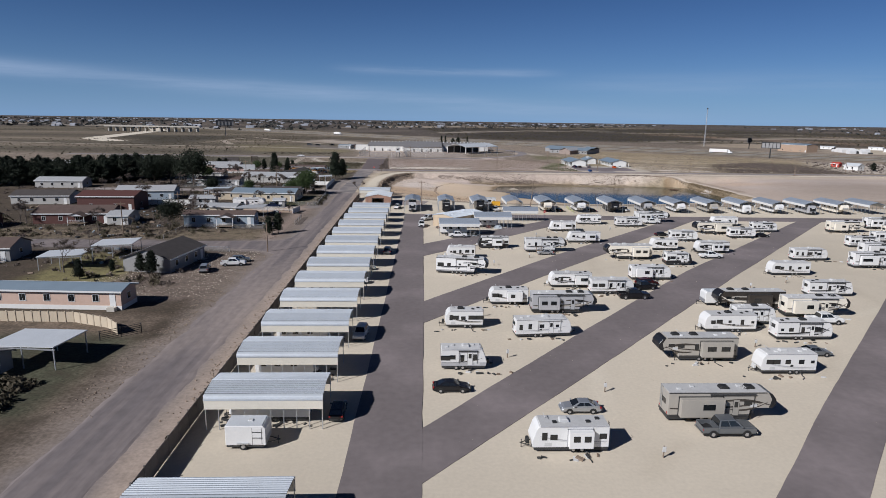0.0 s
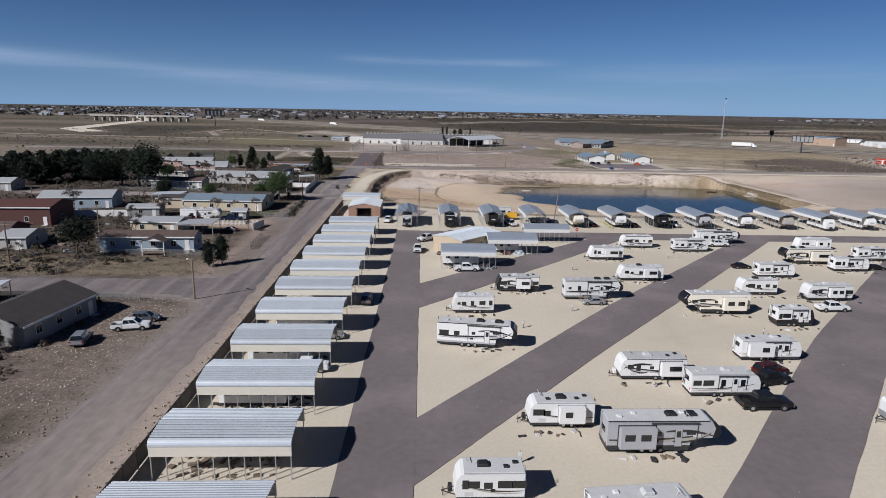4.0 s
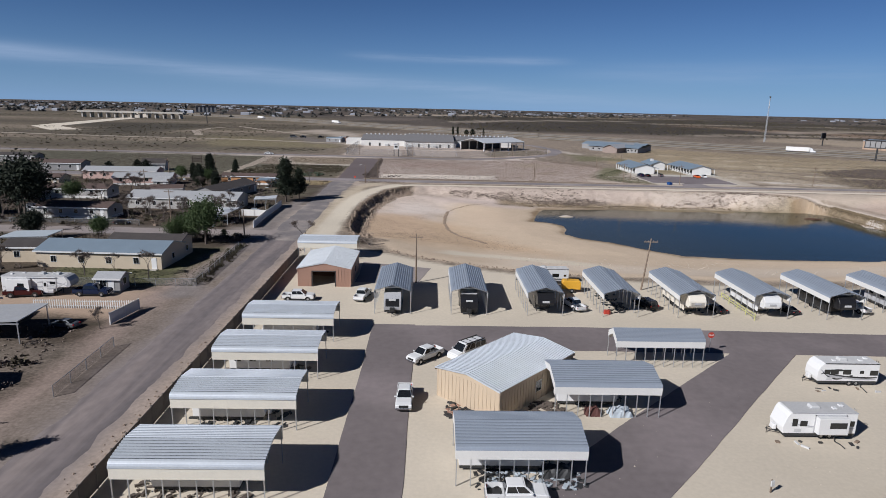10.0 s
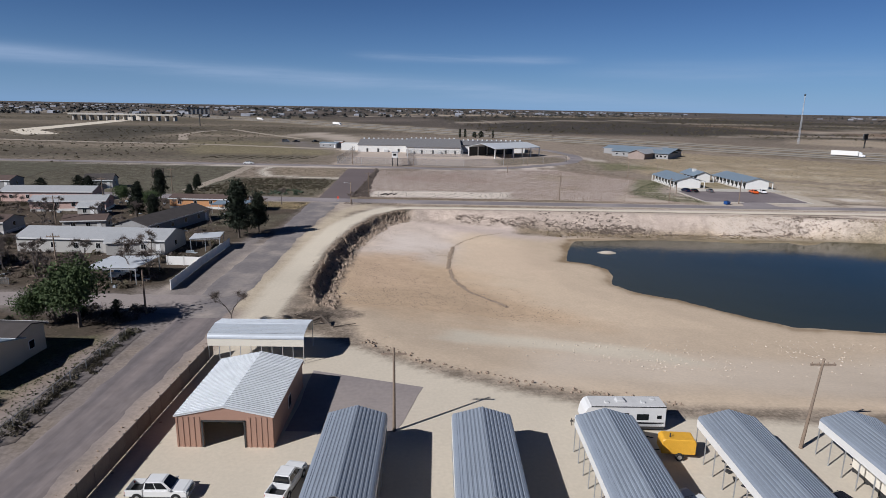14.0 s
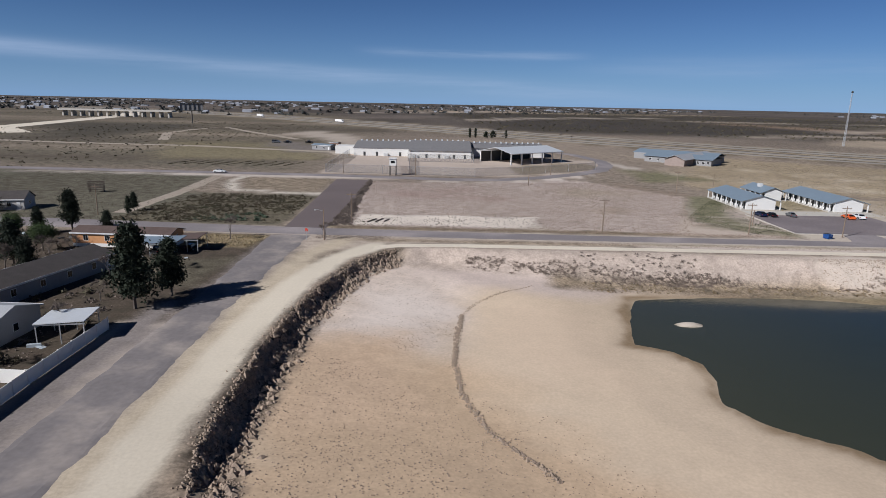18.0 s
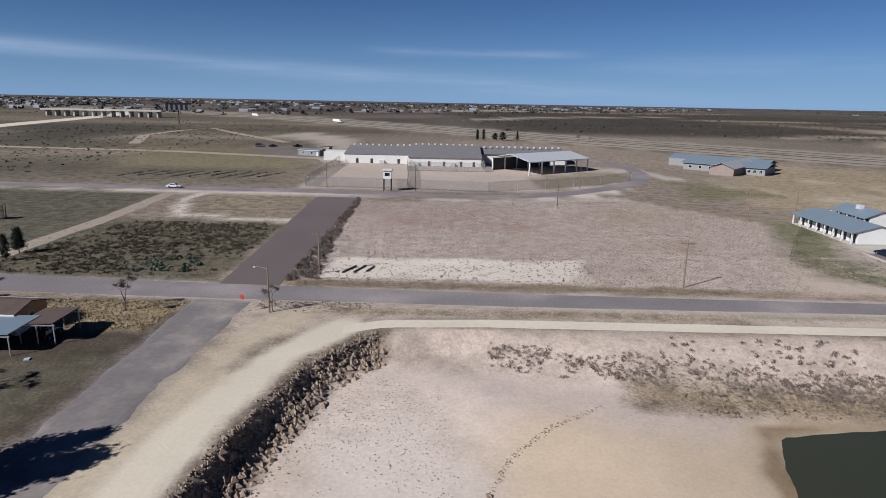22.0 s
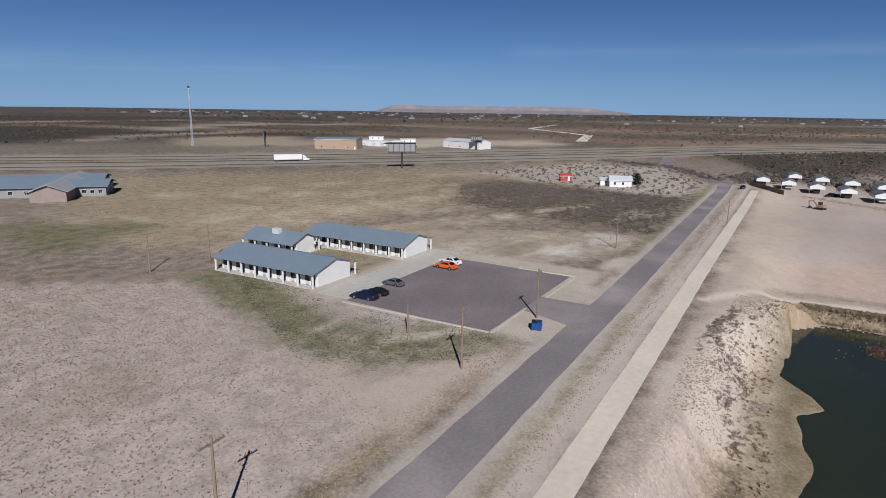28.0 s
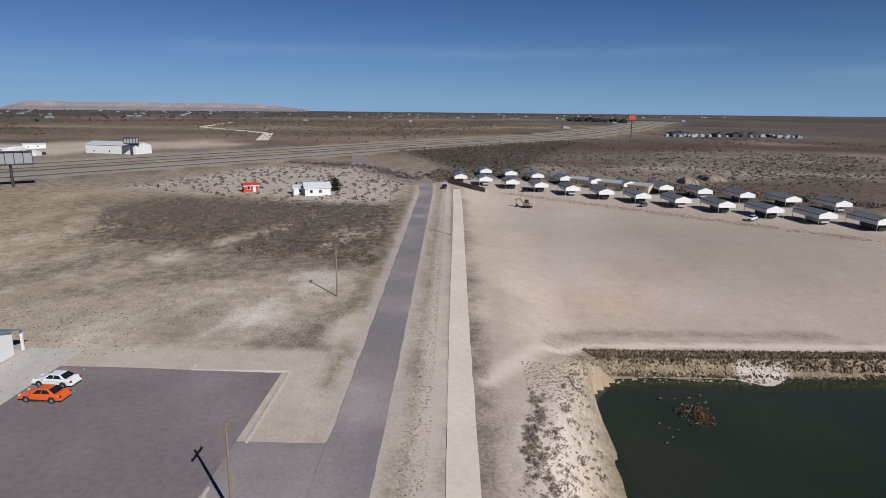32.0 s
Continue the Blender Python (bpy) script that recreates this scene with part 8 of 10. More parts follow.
part("gable_end", bm, "brick_dull", eo).matrix_basis = pose(6, 0, 0, 0, 0, 90)
wr = part("gable_roof", pitched(bmesh.new(), -24, 23, -5.6, 5.6, 3.4, 5.5, 0.4), "galv_old", eo)
wr.matrix_basis = pose(6, 0, 0, 0, 0, 90)
pane_row(eo, -15, -1, -10.5, 1.0, 3, 1.2, 1.2, -1)
pane_row(eo, 12.5, 20, -10.5, 1.0, 3, 1.2, 1.2, -1)
eo.matrix_basis = pose(136.5, 555.9, 0, 0, 0, -41.3)


# ---- fences and walls ----
fence = thing("board_fence", "tall dark board fence along the street behind the carports", "fence")
board = post = None
for i in range(79):
    y = 41 + 2.4 * i
    x = -22.3 - 0.003 * i
    if board is None:
        board = part("panel", boxes((-0.025, 0.025, 0.04, 2.36, 0.08, 1.85)), "dark_wood", fence)
        board.location = (x, y, 0)
        post = part("post", boxes((-0.06, 0.06, -0.06, 0.06, 0, 1.98)), "dark_wood", fence)
        post.location = (x, y, 0)
    else:
        same("panel", board, x, y, 0, fence)
        same("post", post, x, y, 0, fence)


def solid_fence(line, h, mat, label, step=2.5):
    t = thing("panel_fence", label, "fence")
    pts = along(line, step)
    for (ax, ay), (bx, by) in zip(pts, pts[1:]):
        part("panel", plate([(ax, ay, 0.05), (bx, by, 0.05), (bx, by, h), (ax, ay, h)], 0.06), mat, t)
    for x, y in pts:
        part("post", boxes((x - 0.07, x + 0.07, y - 0.07, y + 0.07, 0, h + 0.1)), mat, t)
    return t


solid_fence([(-38.6, 256.6), (-39.4, 272), (-39.6, 288.5)], 1.7, "panel_white", "long white sheet-metal fence along the street")
solid_fence([(-46, 272.5), (-39.6, 272)], 1.7, "panel_white", "white sheet-metal cross fence")
solid_fence([(-39.2, 191.5), (-38.2, 197.6)], 1.6, "panel_white", "pale block wall at the end of a fence")
solid_fence([(-104, 206.5), (-92.4, 207), (-76.1, 208.5), (-76, 224)], 1.8, "panel_white", "white wall round a yard", 4)
solid_fence([(-62, 89.5), (-50, 89.0), (-44, 86.5), (-41.5, 84.0)], 1.6, "stucco_tan", "curved tan corrugated fence", 1.2)
picket = thing("picket_fence", "white picket fence round a dirt yard", "fence")
pk = None
for i in range(46):
    x = -53 + 14.6 * i / 45
    if pk is None:
        pk = part("picket", boxes((-0.05, 0.05, -0.02, 0.02, 0, 1.3)), "white", picket)
        pk.location = (x, 197.8, 0)
    else:
        same("picket", pk, x, 197.8, 0, picket)
part("rail", boxes((-53, -38.3, 197.83, 197.88, 0.35, 0.43), (-53, -38.3, 197.83, 197.88, 1.0, 1.08)), "white", picket)


# ---- poles, mast and signs ----
def pole(x, y, h, label="weathered wooden utility pole with a crossarm", arm=True, lean=(0, 0), lamp=None):
    t = thing("utility_pole", label, "pole", "utility poles")
    t.location = (x, y, 0)
    bm = bmesh.new()
    tube(bm, (0, 0, 0), (lean[0], lean[1], h), 0.16, 0.10, 8)
    part("shaft", bm, "wood", t)
    if arm:
        bm = boxes((lean[0] - 1.15, lean[0] + 1.15, lean[1] - 0.06, lean[1] + 0.06, h - 0.65, h - 0.5))
        for q in (-1.0, -0.4, 0.4, 1.0):
            tube(bm, (lean[0] + q, lean[1], h - 0.5), (lean[0] + q, lean[1], h - 0.32), 0.05, 0.035, 6)
        part("crossarm", bm, "wood", t)
    if lamp:
        bm = bmesh.new()
        tube(bm, (0, 0, h - 0.4), (lamp[0] * 0.8, lamp[1] * 0.8, h - 0.05), 0.035, sides=5)
        tube(bm, (lamp[0] * 0.8, lamp[1] * 0.8, h - 0.05), (lamp[0], lamp[1], h - 0.1), 0.035, sides=5)
        ar = part("lamp_arm", bm, "steel", t)
        part("lamp_head", boxes((lamp[0] - 0.14, lamp[0] + 0.14, lamp[1] - 0.14, lamp[1] + 0.14, h - 0.3, h - 0.08), bevel=0.04), "plastic", ar)
    return t


for x, y, h, kw in ((-33.9, 137.2, 6.5, dict(lamp=(-0.8, 0.4), arm=False)), (0.6, 213.3, 8.4, {}), (38.0, 211.0, 8.7, dict(lean=(1.0, 0.3))), (-37.3, 245.0, 6.6, dict(arm=False)),
                    (45.1, 361.5, 8.3, {}), (81.2, 360.4, 8.0, {}), (-18.4, 365.4, 7.8, {}), (88.2, 372.8, 4.2, dict(arm=False)), (89.3, 432.0, 8.0, {}), (101.3, 429.6, 7.5, dict(arm=False)),
                    (160, 361.6, 8.0, {}), (103.9, 359.4, 7.8, {}), (212, 342.7, 7.0, dict(arm=False)), (-21.4, 344.6, 7.0, dict(lamp=(-1.9, 0.1), arm=False)), (-85, 368, 8.0, {}),
                    (-68.5, 178, 8.0, {}), (-60, 262, 8.0, {}), (-89, 332, 9.0, {}), (-83, 300, 8.5, {}), (37, 442, 7.0, dict(arm=False)), (52, 482, 9.0, dict(arm=False)), (-7, 468, 9.0, dict(arm=False)), (-38, 472, 9.0, dict(arm=False)), (255, 362, 8.0, {}), (-75, 158, 8.0, {})):
    pole(x, y, h, **kw)

mast = thing("radio_mast", "tall slender lattice radio mast with a beacon", "mast")
mast.location = (342, 737, 0)
for k in range(3):
    bm = bmesh.new()
    a = 2 * math.pi * k / 3
    tube(bm, (0.9 * math.cos(a), 0.9 * math.sin(a), 0), (0.3 * math.cos(a), 0.3 * math.sin(a), 44), 0.16, 0.1, 5)
    part("leg", bm, "steel", mast)
bm = bmesh.new()
for i in range(22):
    z, r = 2 * i, 0.9 - 0.6 * i / 22
    for k in range(3):
        a, b = 2 * math.pi * k / 3, 2 * math.pi * (k + 1) / 3
        tube(bm, (r * math.cos(a), r * math.sin(a), z), (r * math.cos(b), r * math.sin(b), z + 2), 0.06, sides=3)
tagged(part("lattice", bm, "steel", mast), kind="stuff")
bm = bmesh.new()
bmesh.ops.create_icosphere(bm, subdivisions=2, radius=0.9, matrix=Matrix.Translation((0, 0, 44.5)))
part("beacon", bm, "dark_steel", mast)


def billboard(x, y, h, w, ph, turn, label):
    t = thing("billboard", label, "billboard", "billboards")
    t.matrix_basis = pose(x, y, 0, 0, 0, turn)
    bm = bmesh.new()
    tube(bm, (0, 0, 0), (0, 0, h - ph), 0.55, 0.5, 10)
    part("column", bm, "dark_steel", t)
    part("frame", boxes((-w / 2, w / 2, -0.35, 0.35, h - ph, h - ph + 0.4), (-w / 2, w / 2, -0.35, 0.35, h - 0.4, h)), "dark_steel", t)
    for i in range(6):
        px = -w / 2 + 0.2 + (w - 0.4) * i / 5
        part("stringer", boxes((px - 0.12, px + 0.12, -0.3, 0.3, h - ph, h)), "dark_steel", t)
    part("panel", boxes((-w / 2, w / 2, 0.36, 0.5, h - ph, h)), "siding_grey", t)
    part("catwalk", boxes((-w / 2, w / 2, -1.2, -0.35, h - ph - 0.1, h - ph)), "dark_steel", t)
    return t


billboard(292.5, 509, 13.4, 15, 5.2, -50, "dark billboard on a single column beside the highway")
billboard(372, 690, 12, 11, 5, 40, "dark billboard on a single column by the far frontage road")
billboard(-280, 913, 22, 24, 8, 20, "tall dark billboard far off on the plain")
billboard(452, 545, 11, 9, 4, -50, "small dark billboard behind the highway")
rs = billboard(800, 131, 25, 9, 5, -75, "red sign on a tall column by the highway")
for y in (-0.5, 0.51):
    part("sign_face", boxes((-4.5, 4.5, y, y + 0.1, 20, 25)), "red", rs)
stop = thing("stop_sign", "small red stop sign on a thin post", "sign")
stop.location = (37.6, 184.6, 0)
bm = bmesh.new()
tube(bm, (0, 0, 0), (0, 0, 2.2), 0.035, sides=6)
part("post", bm, "steel", stop)
bm = bmesh.new()
bmesh.ops.create_cone(bm, cap_ends=True, segments=8, radius1=0.4, radius2=0.4, depth=0.03, matrix=Matrix.Translation((0, -0.05, 2.3)) @ Matrix.Rotation(radians(90), 4, "X") @ Matrix.Rotation(radians(22.5), 4, "Z"))
part("plate", bm, "red", stop)
word = bpy.data.curves.new("word", "FONT")
word.body, word.size, word.align_x, word.align_y, word.extrude = "STOP", 0.27, "CENTER", "CENTER", 0.004
word.materials.append(M["white"])
lettering = new("lettering", word)
lettering.matrix_basis = pose(0, -0.075, 2.3, 90, 0, 0)
lettering.parent = stop
copy_thing(stop, pose(-25.3, 344.5, 0, 0, 0, 165))
dump = thing("dumpster", "blue steel dumpster with open lids", "dumpster")
dump.matrix_basis = pose(99.2, 357.6, 0, 0, 0, 20) @ Matrix.Scale(0.78, 4)
part("bin", prism([(-1.0, 0.15), (0.8, 0.15), (1.0, 1.25), (-1.0, 1.55)], 0.95, 0.04), "blue_paint", dump)
part("lid", boxes((-1.05, 0.95, -0.95, -0.03, 1.5, 1.56)), "blue_paint", dump)
part("lid", boxes((-1.05, 0.95, 0.03, 0.95, 1.5, 1.56)), "black_plastic", dump)
for s in (-1, 1):
    part("fork_pocket", boxes((-0.7, 0.7, s * 0.95 - 0.1, s * 0.95 + 0.1, 0.75, 0.95)), "blue_paint", dump)


def semi(x, y, turn):
    t = thing("semi_truck", "white semi truck with a long box trailer on the highway", "truck", "highway trucks")
    t.matrix_basis = pose(x, y, 0, 0, 0, turn)
    part("box", boxes((-9.5, 6.5, -1.3, 1.3, 1.1, 4.1), bevel=0.05), "panel_white", t)
    part("cab", prism([(6.9, 0.6), (10.6, 0.6), (10.7, 1.7), (9.0, 1.9), (8.7, 3.0), (7.6, 3.7), (6.9, 3.7)], 1.2, 0.08), "car_white", t)
    part("windscreen", plate([(9.0, -1.0, 2.0), (9.0, 1.0, 2.0), (8.74, 1.0, 2.9), (8.74, -1.0, 2.9)]), "glass", t)
    for px in (-8.5, -7.2, 5.2, 6.6, 9.8):
        for s in (-1, 1):
            wheel(t, px, s * 1.1, 0.5, 0.3, s)
    return t


semi(286, 582, -38)
semi(-135, 1033, -50)
semi(-290, 1205, -46)


# ---- trees and bushes ----
def limbs(bm, p, d, length, r, depth, rng, spread=0.7):
    """A branching limb; returns the tips."""
    q = p + d * length
    tube(bm, p, q, r, r * 0.62, 5 if r > 0.05 else 3)
    if depth == 0:
        return [q]
    tips = []
    for _ in range(rng.choice((2, 3)) if depth > 1 else 3):
        e = (d + Vector((rng.uniform(-1, 1), rng.uniform(-1, 1), rng.uniform(-0.2, 0.7))) * spread).normalized()
        tips += limbs(bm, q, e, length * rng.uniform(0.6, 0.85), r * 0.6, depth - 1, rng, spread)
    return tips


def leaf_mesh(name, spots, size, mat, rng, per=1):
    """Many small leaf sprays, each a bent pair of triangles, about the spots."""
    v, f = [], []
    for s in spots:
        for _ in range(per):
            c = Vector(s)
            a = Vector((rng.gauss(0, 1), rng.gauss(0, 1), rng.gauss(0, 1))).normalized() * size * rng.uniform(0.6, 1.3)
            b = a.orthogonal().normalized() * a.length * 0.55
            b.rotate(Matrix.Rotation(rng.uniform(0, 6.28), 3, a))
            n = len(v)
            v += [tuple(c - a), tuple(c + b), tuple(c + a), tuple(c - b * 0.8 + a.cross(b) / (a.length + 1e-6) * 0.4)]
            f += [(n, n + 1, n + 2), (n, n + 2, n + 3)]
    return mesh_from(name, v, f, mat)


TREES = {}


def tree(kind, h, seed):
    """A tree of its kind: bare, leafy, conifer, juniper or cypress."""
    rng = random.Random(seed)
    label = {"bare": "leafless grey-branched tree in a dry yard", "leafy": "green broad-crowned tree beside the houses", "round": "round dark evergreen tree on a bare trunk", "conifer": "dark green conifer with ragged outline", "juniper": "dense dark evergreen tree in a row", "cypress": "slim dark upright cypress tree"}[kind]
    t = thing("tree", label, "tree", "trees")
    bm = bmesh.new()
    if kind == "bare":
        tips = limbs(bm, Vector((0, 0, 0)), Vector((0.05, 0, 1)).normalized(), h * 0.24, h * 0.022, 5, rng, 0.62)
        part("trunk", bm, "bark_grey", t)
        bm = bmesh.new()
        for p in tips:
            for _ in range(11):
                e = Vector((rng.uniform(-1, 1), rng.uniform(-1, 1), rng.uniform(-0.3, 1))).normalized() * h * rng.uniform(0.06, 0.15)
                w = e.orthogonal().normalized() * 0.02
                w.rotate(Matrix.Rotation(rng.uniform(0, 6.28), 3, e))
                bm.faces.new([bm.verts.new(q) for q in (p - w, p + w, p + e)])
        tagged(part("twig_crown", bm, "twig", t), kind="stuff")
        return t
    spots = []
    if kind in ("leafy", "round"):
        tips = limbs(bm, Vector((0, 0, 0)), Vector((0, 0, 1)), h * 0.26, h * 0.03, 3, rng, 0.8)
        for p in tips:
            c = p + Vector((0, 0, h * 0.02))
            for _ in range(240):
                spots.append(c + Vector((rng.gauss(0, 1), rng.gauss(0, 1), rng.gauss(0, 0.95))) * h * 0.125)
        part("trunk", bm, "bark", t)
        size, mat = h * 0.026, "leaf" if kind == "leafy" else "needle"
    else:
        tube(bm, (0, 0, 0), (0, 0, h * 0.93), h * 0.022, 0.03, 7)
        rad = {"conifer": 0.28, "juniper": 0.44, "cypress": 0.14}[kind]
        n = {"conifer": 38, "juniper": 72, "cypress": 34}[kind]
        for i in range(n):
            f = i / n
            z = h * ((0.2 if kind == "conifer" else 0.12) + 0.8 * f)
            r = h * rad * ((1 - f) ** 0.6 if kind == "conifer" else math.sin(math.pi * min(1, 0.22 + 0.8 * f)) ** 0.7 if kind == "juniper" else (1 - f) ** 0.4)
            a = i * 2.4 + rng.uniform(-0.4, 0.4)
            L = r * rng.uniform(0.5, 1.25)
            e = Vector((math.cos(a), math.sin(a), rng.uniform(-0.1, 0.35)))
            tube(bm, (0, 0, z * 0.97), Vector((0, 0, z * 0.97)) + e * L * 0.9, h * 0.006, 0.008, 3)
            for _ in range(int({"conifer": 150, "cypress": 40}.get(kind, 56))):
                u = rng.uniform(0.25, 1.05)
                spots.append(Vector((0, 0, z)) + e * L * u + Vector((rng.gauss(0, 1), rng.gauss(0, 1), rng.gauss(0, 0.8))) * h * (0.048 if kind == "conifer" else 0.035))
        part("trunk", bm, "bark", t)
        size, mat = h * (0.026 if kind == "conifer" else 0.03), "needle"
    cr = new("crown", leaf_mesh("crown", spots, size, mat, rng))
    cr.parent = t
    return t


def put_tree(kind, x, y, h, turn=0.0):
    v = int(x * 7 + y * 3) % 3
    k = (kind, v)
    m = pose(x, y, z_at(x, y) - 0.05, 0, 0, turn + (x * 37 + y * 11) % 360)
    if k not in TREES:
        TREES[k] = tree(kind, 6.0, 31 + v * 7 + len(kind))
        ob = TREES[k]
        ob.matrix_basis = m
    else:
        ob = copy_thing(TREES[k], m)
    ob.scale = (h / 6,) * 3
    return ob


for row in (("bare", -23.6, 240.6, 7.2), ("bare", -21.2, 345.4, 4.8), ("bare", -55, 214.5, 5.2), ("bare", -50.5, 215.5, 4.4), ("bare", -44.2, 214, 5.4), ("bare", -47.5, 261.5, 7.0), ("bare", -62, 263, 6.5), ("bare", -66.5, 266, 6),
            ("bare", -72, 266, 6), ("bare", -47, 300, 4.5), ("bare", -57.5, 288, 4.5), ("bare", -53, 279, 5), ("bare", -82, 160, 7.5), ("bare", -73, 158, 5), ("bare", -70.5, 190, 6), ("bare", -63, 182, 5), ("bare", -83, 250, 6),
            ("bare", -39.8, 190, 3.4), ("bare", -64, 323, 6), ("bare", -72, 315, 6), ("bare", -57, 262, 6), ("bare", -90, 310, 6), ("bare", -45, 320, 4), ("bare", -100, 262, 7), ("bare", -110, 250, 6), ("bare", -52, 312, 5), ("bare", -79, 290, 6),
            ("leafy", -43.6, 239.5, 10.0), ("leafy", -47.5, 240.5, 6.4), ("leafy", -75, 330, 6.0), ("leafy", -66, 240, 5.5), ("leafy", -96, 285, 7), ("leafy", -88, 340, 6),
            ("conifer", -40.2, 297.0, 12.5), ("conifer", -37.6, 303.5, 9.0), ("conifer", -52.8, 117.2, 3.8), ("conifer", -50.2, 116.0, 4.6), ("conifer", -62, 113, 3.6), ("conifer", -38.3, 157.0, 4.6), ("conifer", -36.3, 158.4, 5.4),
            ("conifer", -58.5, 118, 2.4), ("conifer", -81, 350, 9), ("conifer", -85.5, 345, 6), ("conifer", -79, 375, 5), ("conifer", -70, 345, 5.5), ("round", -65.3, 163.0, 8.4), ("round", -94.0, 261.0, 16.0), ("round", -107.7, 272.4, 13.0), ("round", -100.0, 268.0, 12.0), ("round", -80, 240.5, 6.5),
            ("juniper", -118, 371, 5), ("juniper", -114, 370, 5), ("juniper", -125, 362, 5), ("cypress", -77.7, 369.5, 5.5), ("cypress", 26, 744, 9), ("cypress", 31, 746, 9), ("juniper", 46, 748, 7), ("cypress", 57, 744, 8), ("juniper", 40, 750, 6),
            ("bare", 52, 701, 7), ("bare", 104, 742, 7), ("bare", 112, 738, 6), ("juniper", 290, 386, 5.5), ("juniper", -45, 243, 1.8), ("juniper", -40, 242, 1.6), ("juniper", -42, 246, 2.0)):
    put_tree(*row)
rng = random.Random(5)
for i in range(66):
    put_tree("juniper", -119 - 92 * (i % 22) / 21 + rng.uniform(-2, 2), 286 - 52 * (i % 22) / 21 + 9 * (i // 22) + rng.uniform(-3, 3), rng.uniform(9, 12.5))


def scatter(poly, n, seed, keep=None):
    rng = np.random.RandomState(seed)
    xs, ys = [p[0] for p in poly], [p[1] for p in poly]
    out = np.empty((0, 2))
    while len(out) < n:
        p = np.stack([rng.uniform(min(xs), max(xs), 3 * n), rng.uniform(min(ys), max(ys), 3 * n)], 1)
        ok = inside(p[:, 0], p[:, 1], poly) > 0
        if keep is not None:
            ok &= keep(p[:, 0], p[:, 1], rng)
        if not ok.any():
            break
        out = np.concatenate([out, p[ok]])
    return out[:n]


def tufts(name, pts, size, tall, mat, label, seed, blades=3, category="grass"):
    """Dry tufts: each some leaning blades, each blade a triangle with a foot; all of a plot in one mesh."""
    rng = np.random.RandomState(seed)
    n = len(pts)
    z = height(pts[:, 0], pts[:, 1])
    s = size * rng.uniform(0.5, 1.5, n)
    v, f = [], []
    base = np.stack([pts[:, 0], pts[:, 1], z - 0.03], 1)
    for b in range(blades):
        a = rng.uniform(0, 2 * np.pi, n)
        ux, uy = np.cos(a), np.sin(a)
        lean = rng.uniform(0.2, 0.9, n) * s
        hgt = tall * s / size * rng.uniform(0.6, 1.2, n)
        w = s * 0.55
        p0 = base + np.stack([-uy * w, ux * w, np.zeros(n)], 1)
        p1 = base + np.stack([uy * w, -ux * w, np.zeros(n)], 1)
        p2 = base + np.stack([ux * lean + uy * w * 0.5, uy * lean - ux * w * 0.5, hgt], 1)
        p3 = base + np.stack([ux * lean - uy * w * 0.5, uy * lean + ux * w * 0.5, hgt * 0.85], 1)
        v.append(np.stack([p0, p1, p2, p3], 1).reshape(-1, 3))
        i = np.arange(n)[:, None] * 4 + b * n * 4
        f.append(np.concatenate([i, i + 1, i + 2, i + 3], 1))
    me = mesh_from(name, np.concatenate(v).tolist(), np.concatenate(f).tolist(), mat)
    return tagged(new(name, me), label, category, kind="stuff")


def bushes(name, pts, size, mat, label, seed, twigs=14, flat=0.75, category="bush", leaf=0.26):
    """Ragged low bushes of many small sprays, all of a thicket in one mesh."""
    rng = np.random.RandomState(seed)
    n = len(pts)
    z = height(pts[:, 0], pts[:, 1])
    s = size * rng.uniform(0.45, 1.5, n)
    v, f = [], []
    for k in range(twigs):
        d = rng.normal(0, 1, (n, 3))
        d /= np.linalg.norm(d, axis=1)[:, None]
        d[:, 2] = np.abs(d[:, 2]) * flat
        c = np.stack([pts[:, 0], pts[:, 1], z], 1) + d * (s * rng.uniform(0.35, 1.0, n))[:, None]
        a = rng.normal(0, 1, (n, 3)) * (s * leaf)[:, None]
        b = rng.normal(0, 1, (n, 3)) * (s * leaf)[:, None]
        v.append(np.stack([c - a, c + b, c + a, c - b], 1).reshape(-1, 3))
        i = np.arange(n)[:, None] * 4 + k * n * 4
        f.append(np.concatenate([i, i + 1, i + 2, i + 3], 1))
    me = mesh_from(name, np.concatenate(v).tolist(), np.concatenate(f).tolist(), mat)
    return tagged(new(name, me), label, category, kind="stuff")


NFIELD = [(-22, 359), (92, 357.5), (78, 370), (86, 396), (92, 430), (75, 456), (20, 449), (-22, 449)]
clump = lambda x, y, r: rumple(x, y, 7, 20) + r.uniform(-0.7, 0.7, x.shape) > 0.0
tufts("dry_grass", scatter(NFIELD, 40000, 1, lambda x, y, r: (np.hypot((x - 76) / 10, (y - 364) / 7) > 0.8 + 0.3 * rumple(x, y, 3, 18)) & (away(x, y, [(96, 418), (86, 396), (81, 376), (90, 364)]) > 6.5) & (inside(x, y, [(-18, 363), (30.5, 363), (30.5, 378), (-18, 377)]) < 0) & (0.35 * rumple(x, y, 9, 19) + r.uniform(-1, 1, x.shape) > -0.2)), 0.13, 0.13, "tuft", "dry brown grass tufts over the field", 1)
tufts("dry_grass", scatter([(-18, 362), (31, 362), (31, 379), (-18, 378)], 900, 2, clump), 0.19, 0.13, "scrub", "dark weeds on the bare white patch", 2)
tufts("dry_grass", scatter([(-22, 357.6), (92, 356.2), (92, 360), (-22, 361.6)], 5000, 3), 0.10, 0.10, "tuft", "pale grass along the road verge", 3)
tufts("dry_grass", scatter([(-20, 344.6), (315, 344.6), (315, 346.8), (-20, 347.6)], 6500, 4), 0.09, 0.10, "tuft", "pale grass along the road verge", 4)
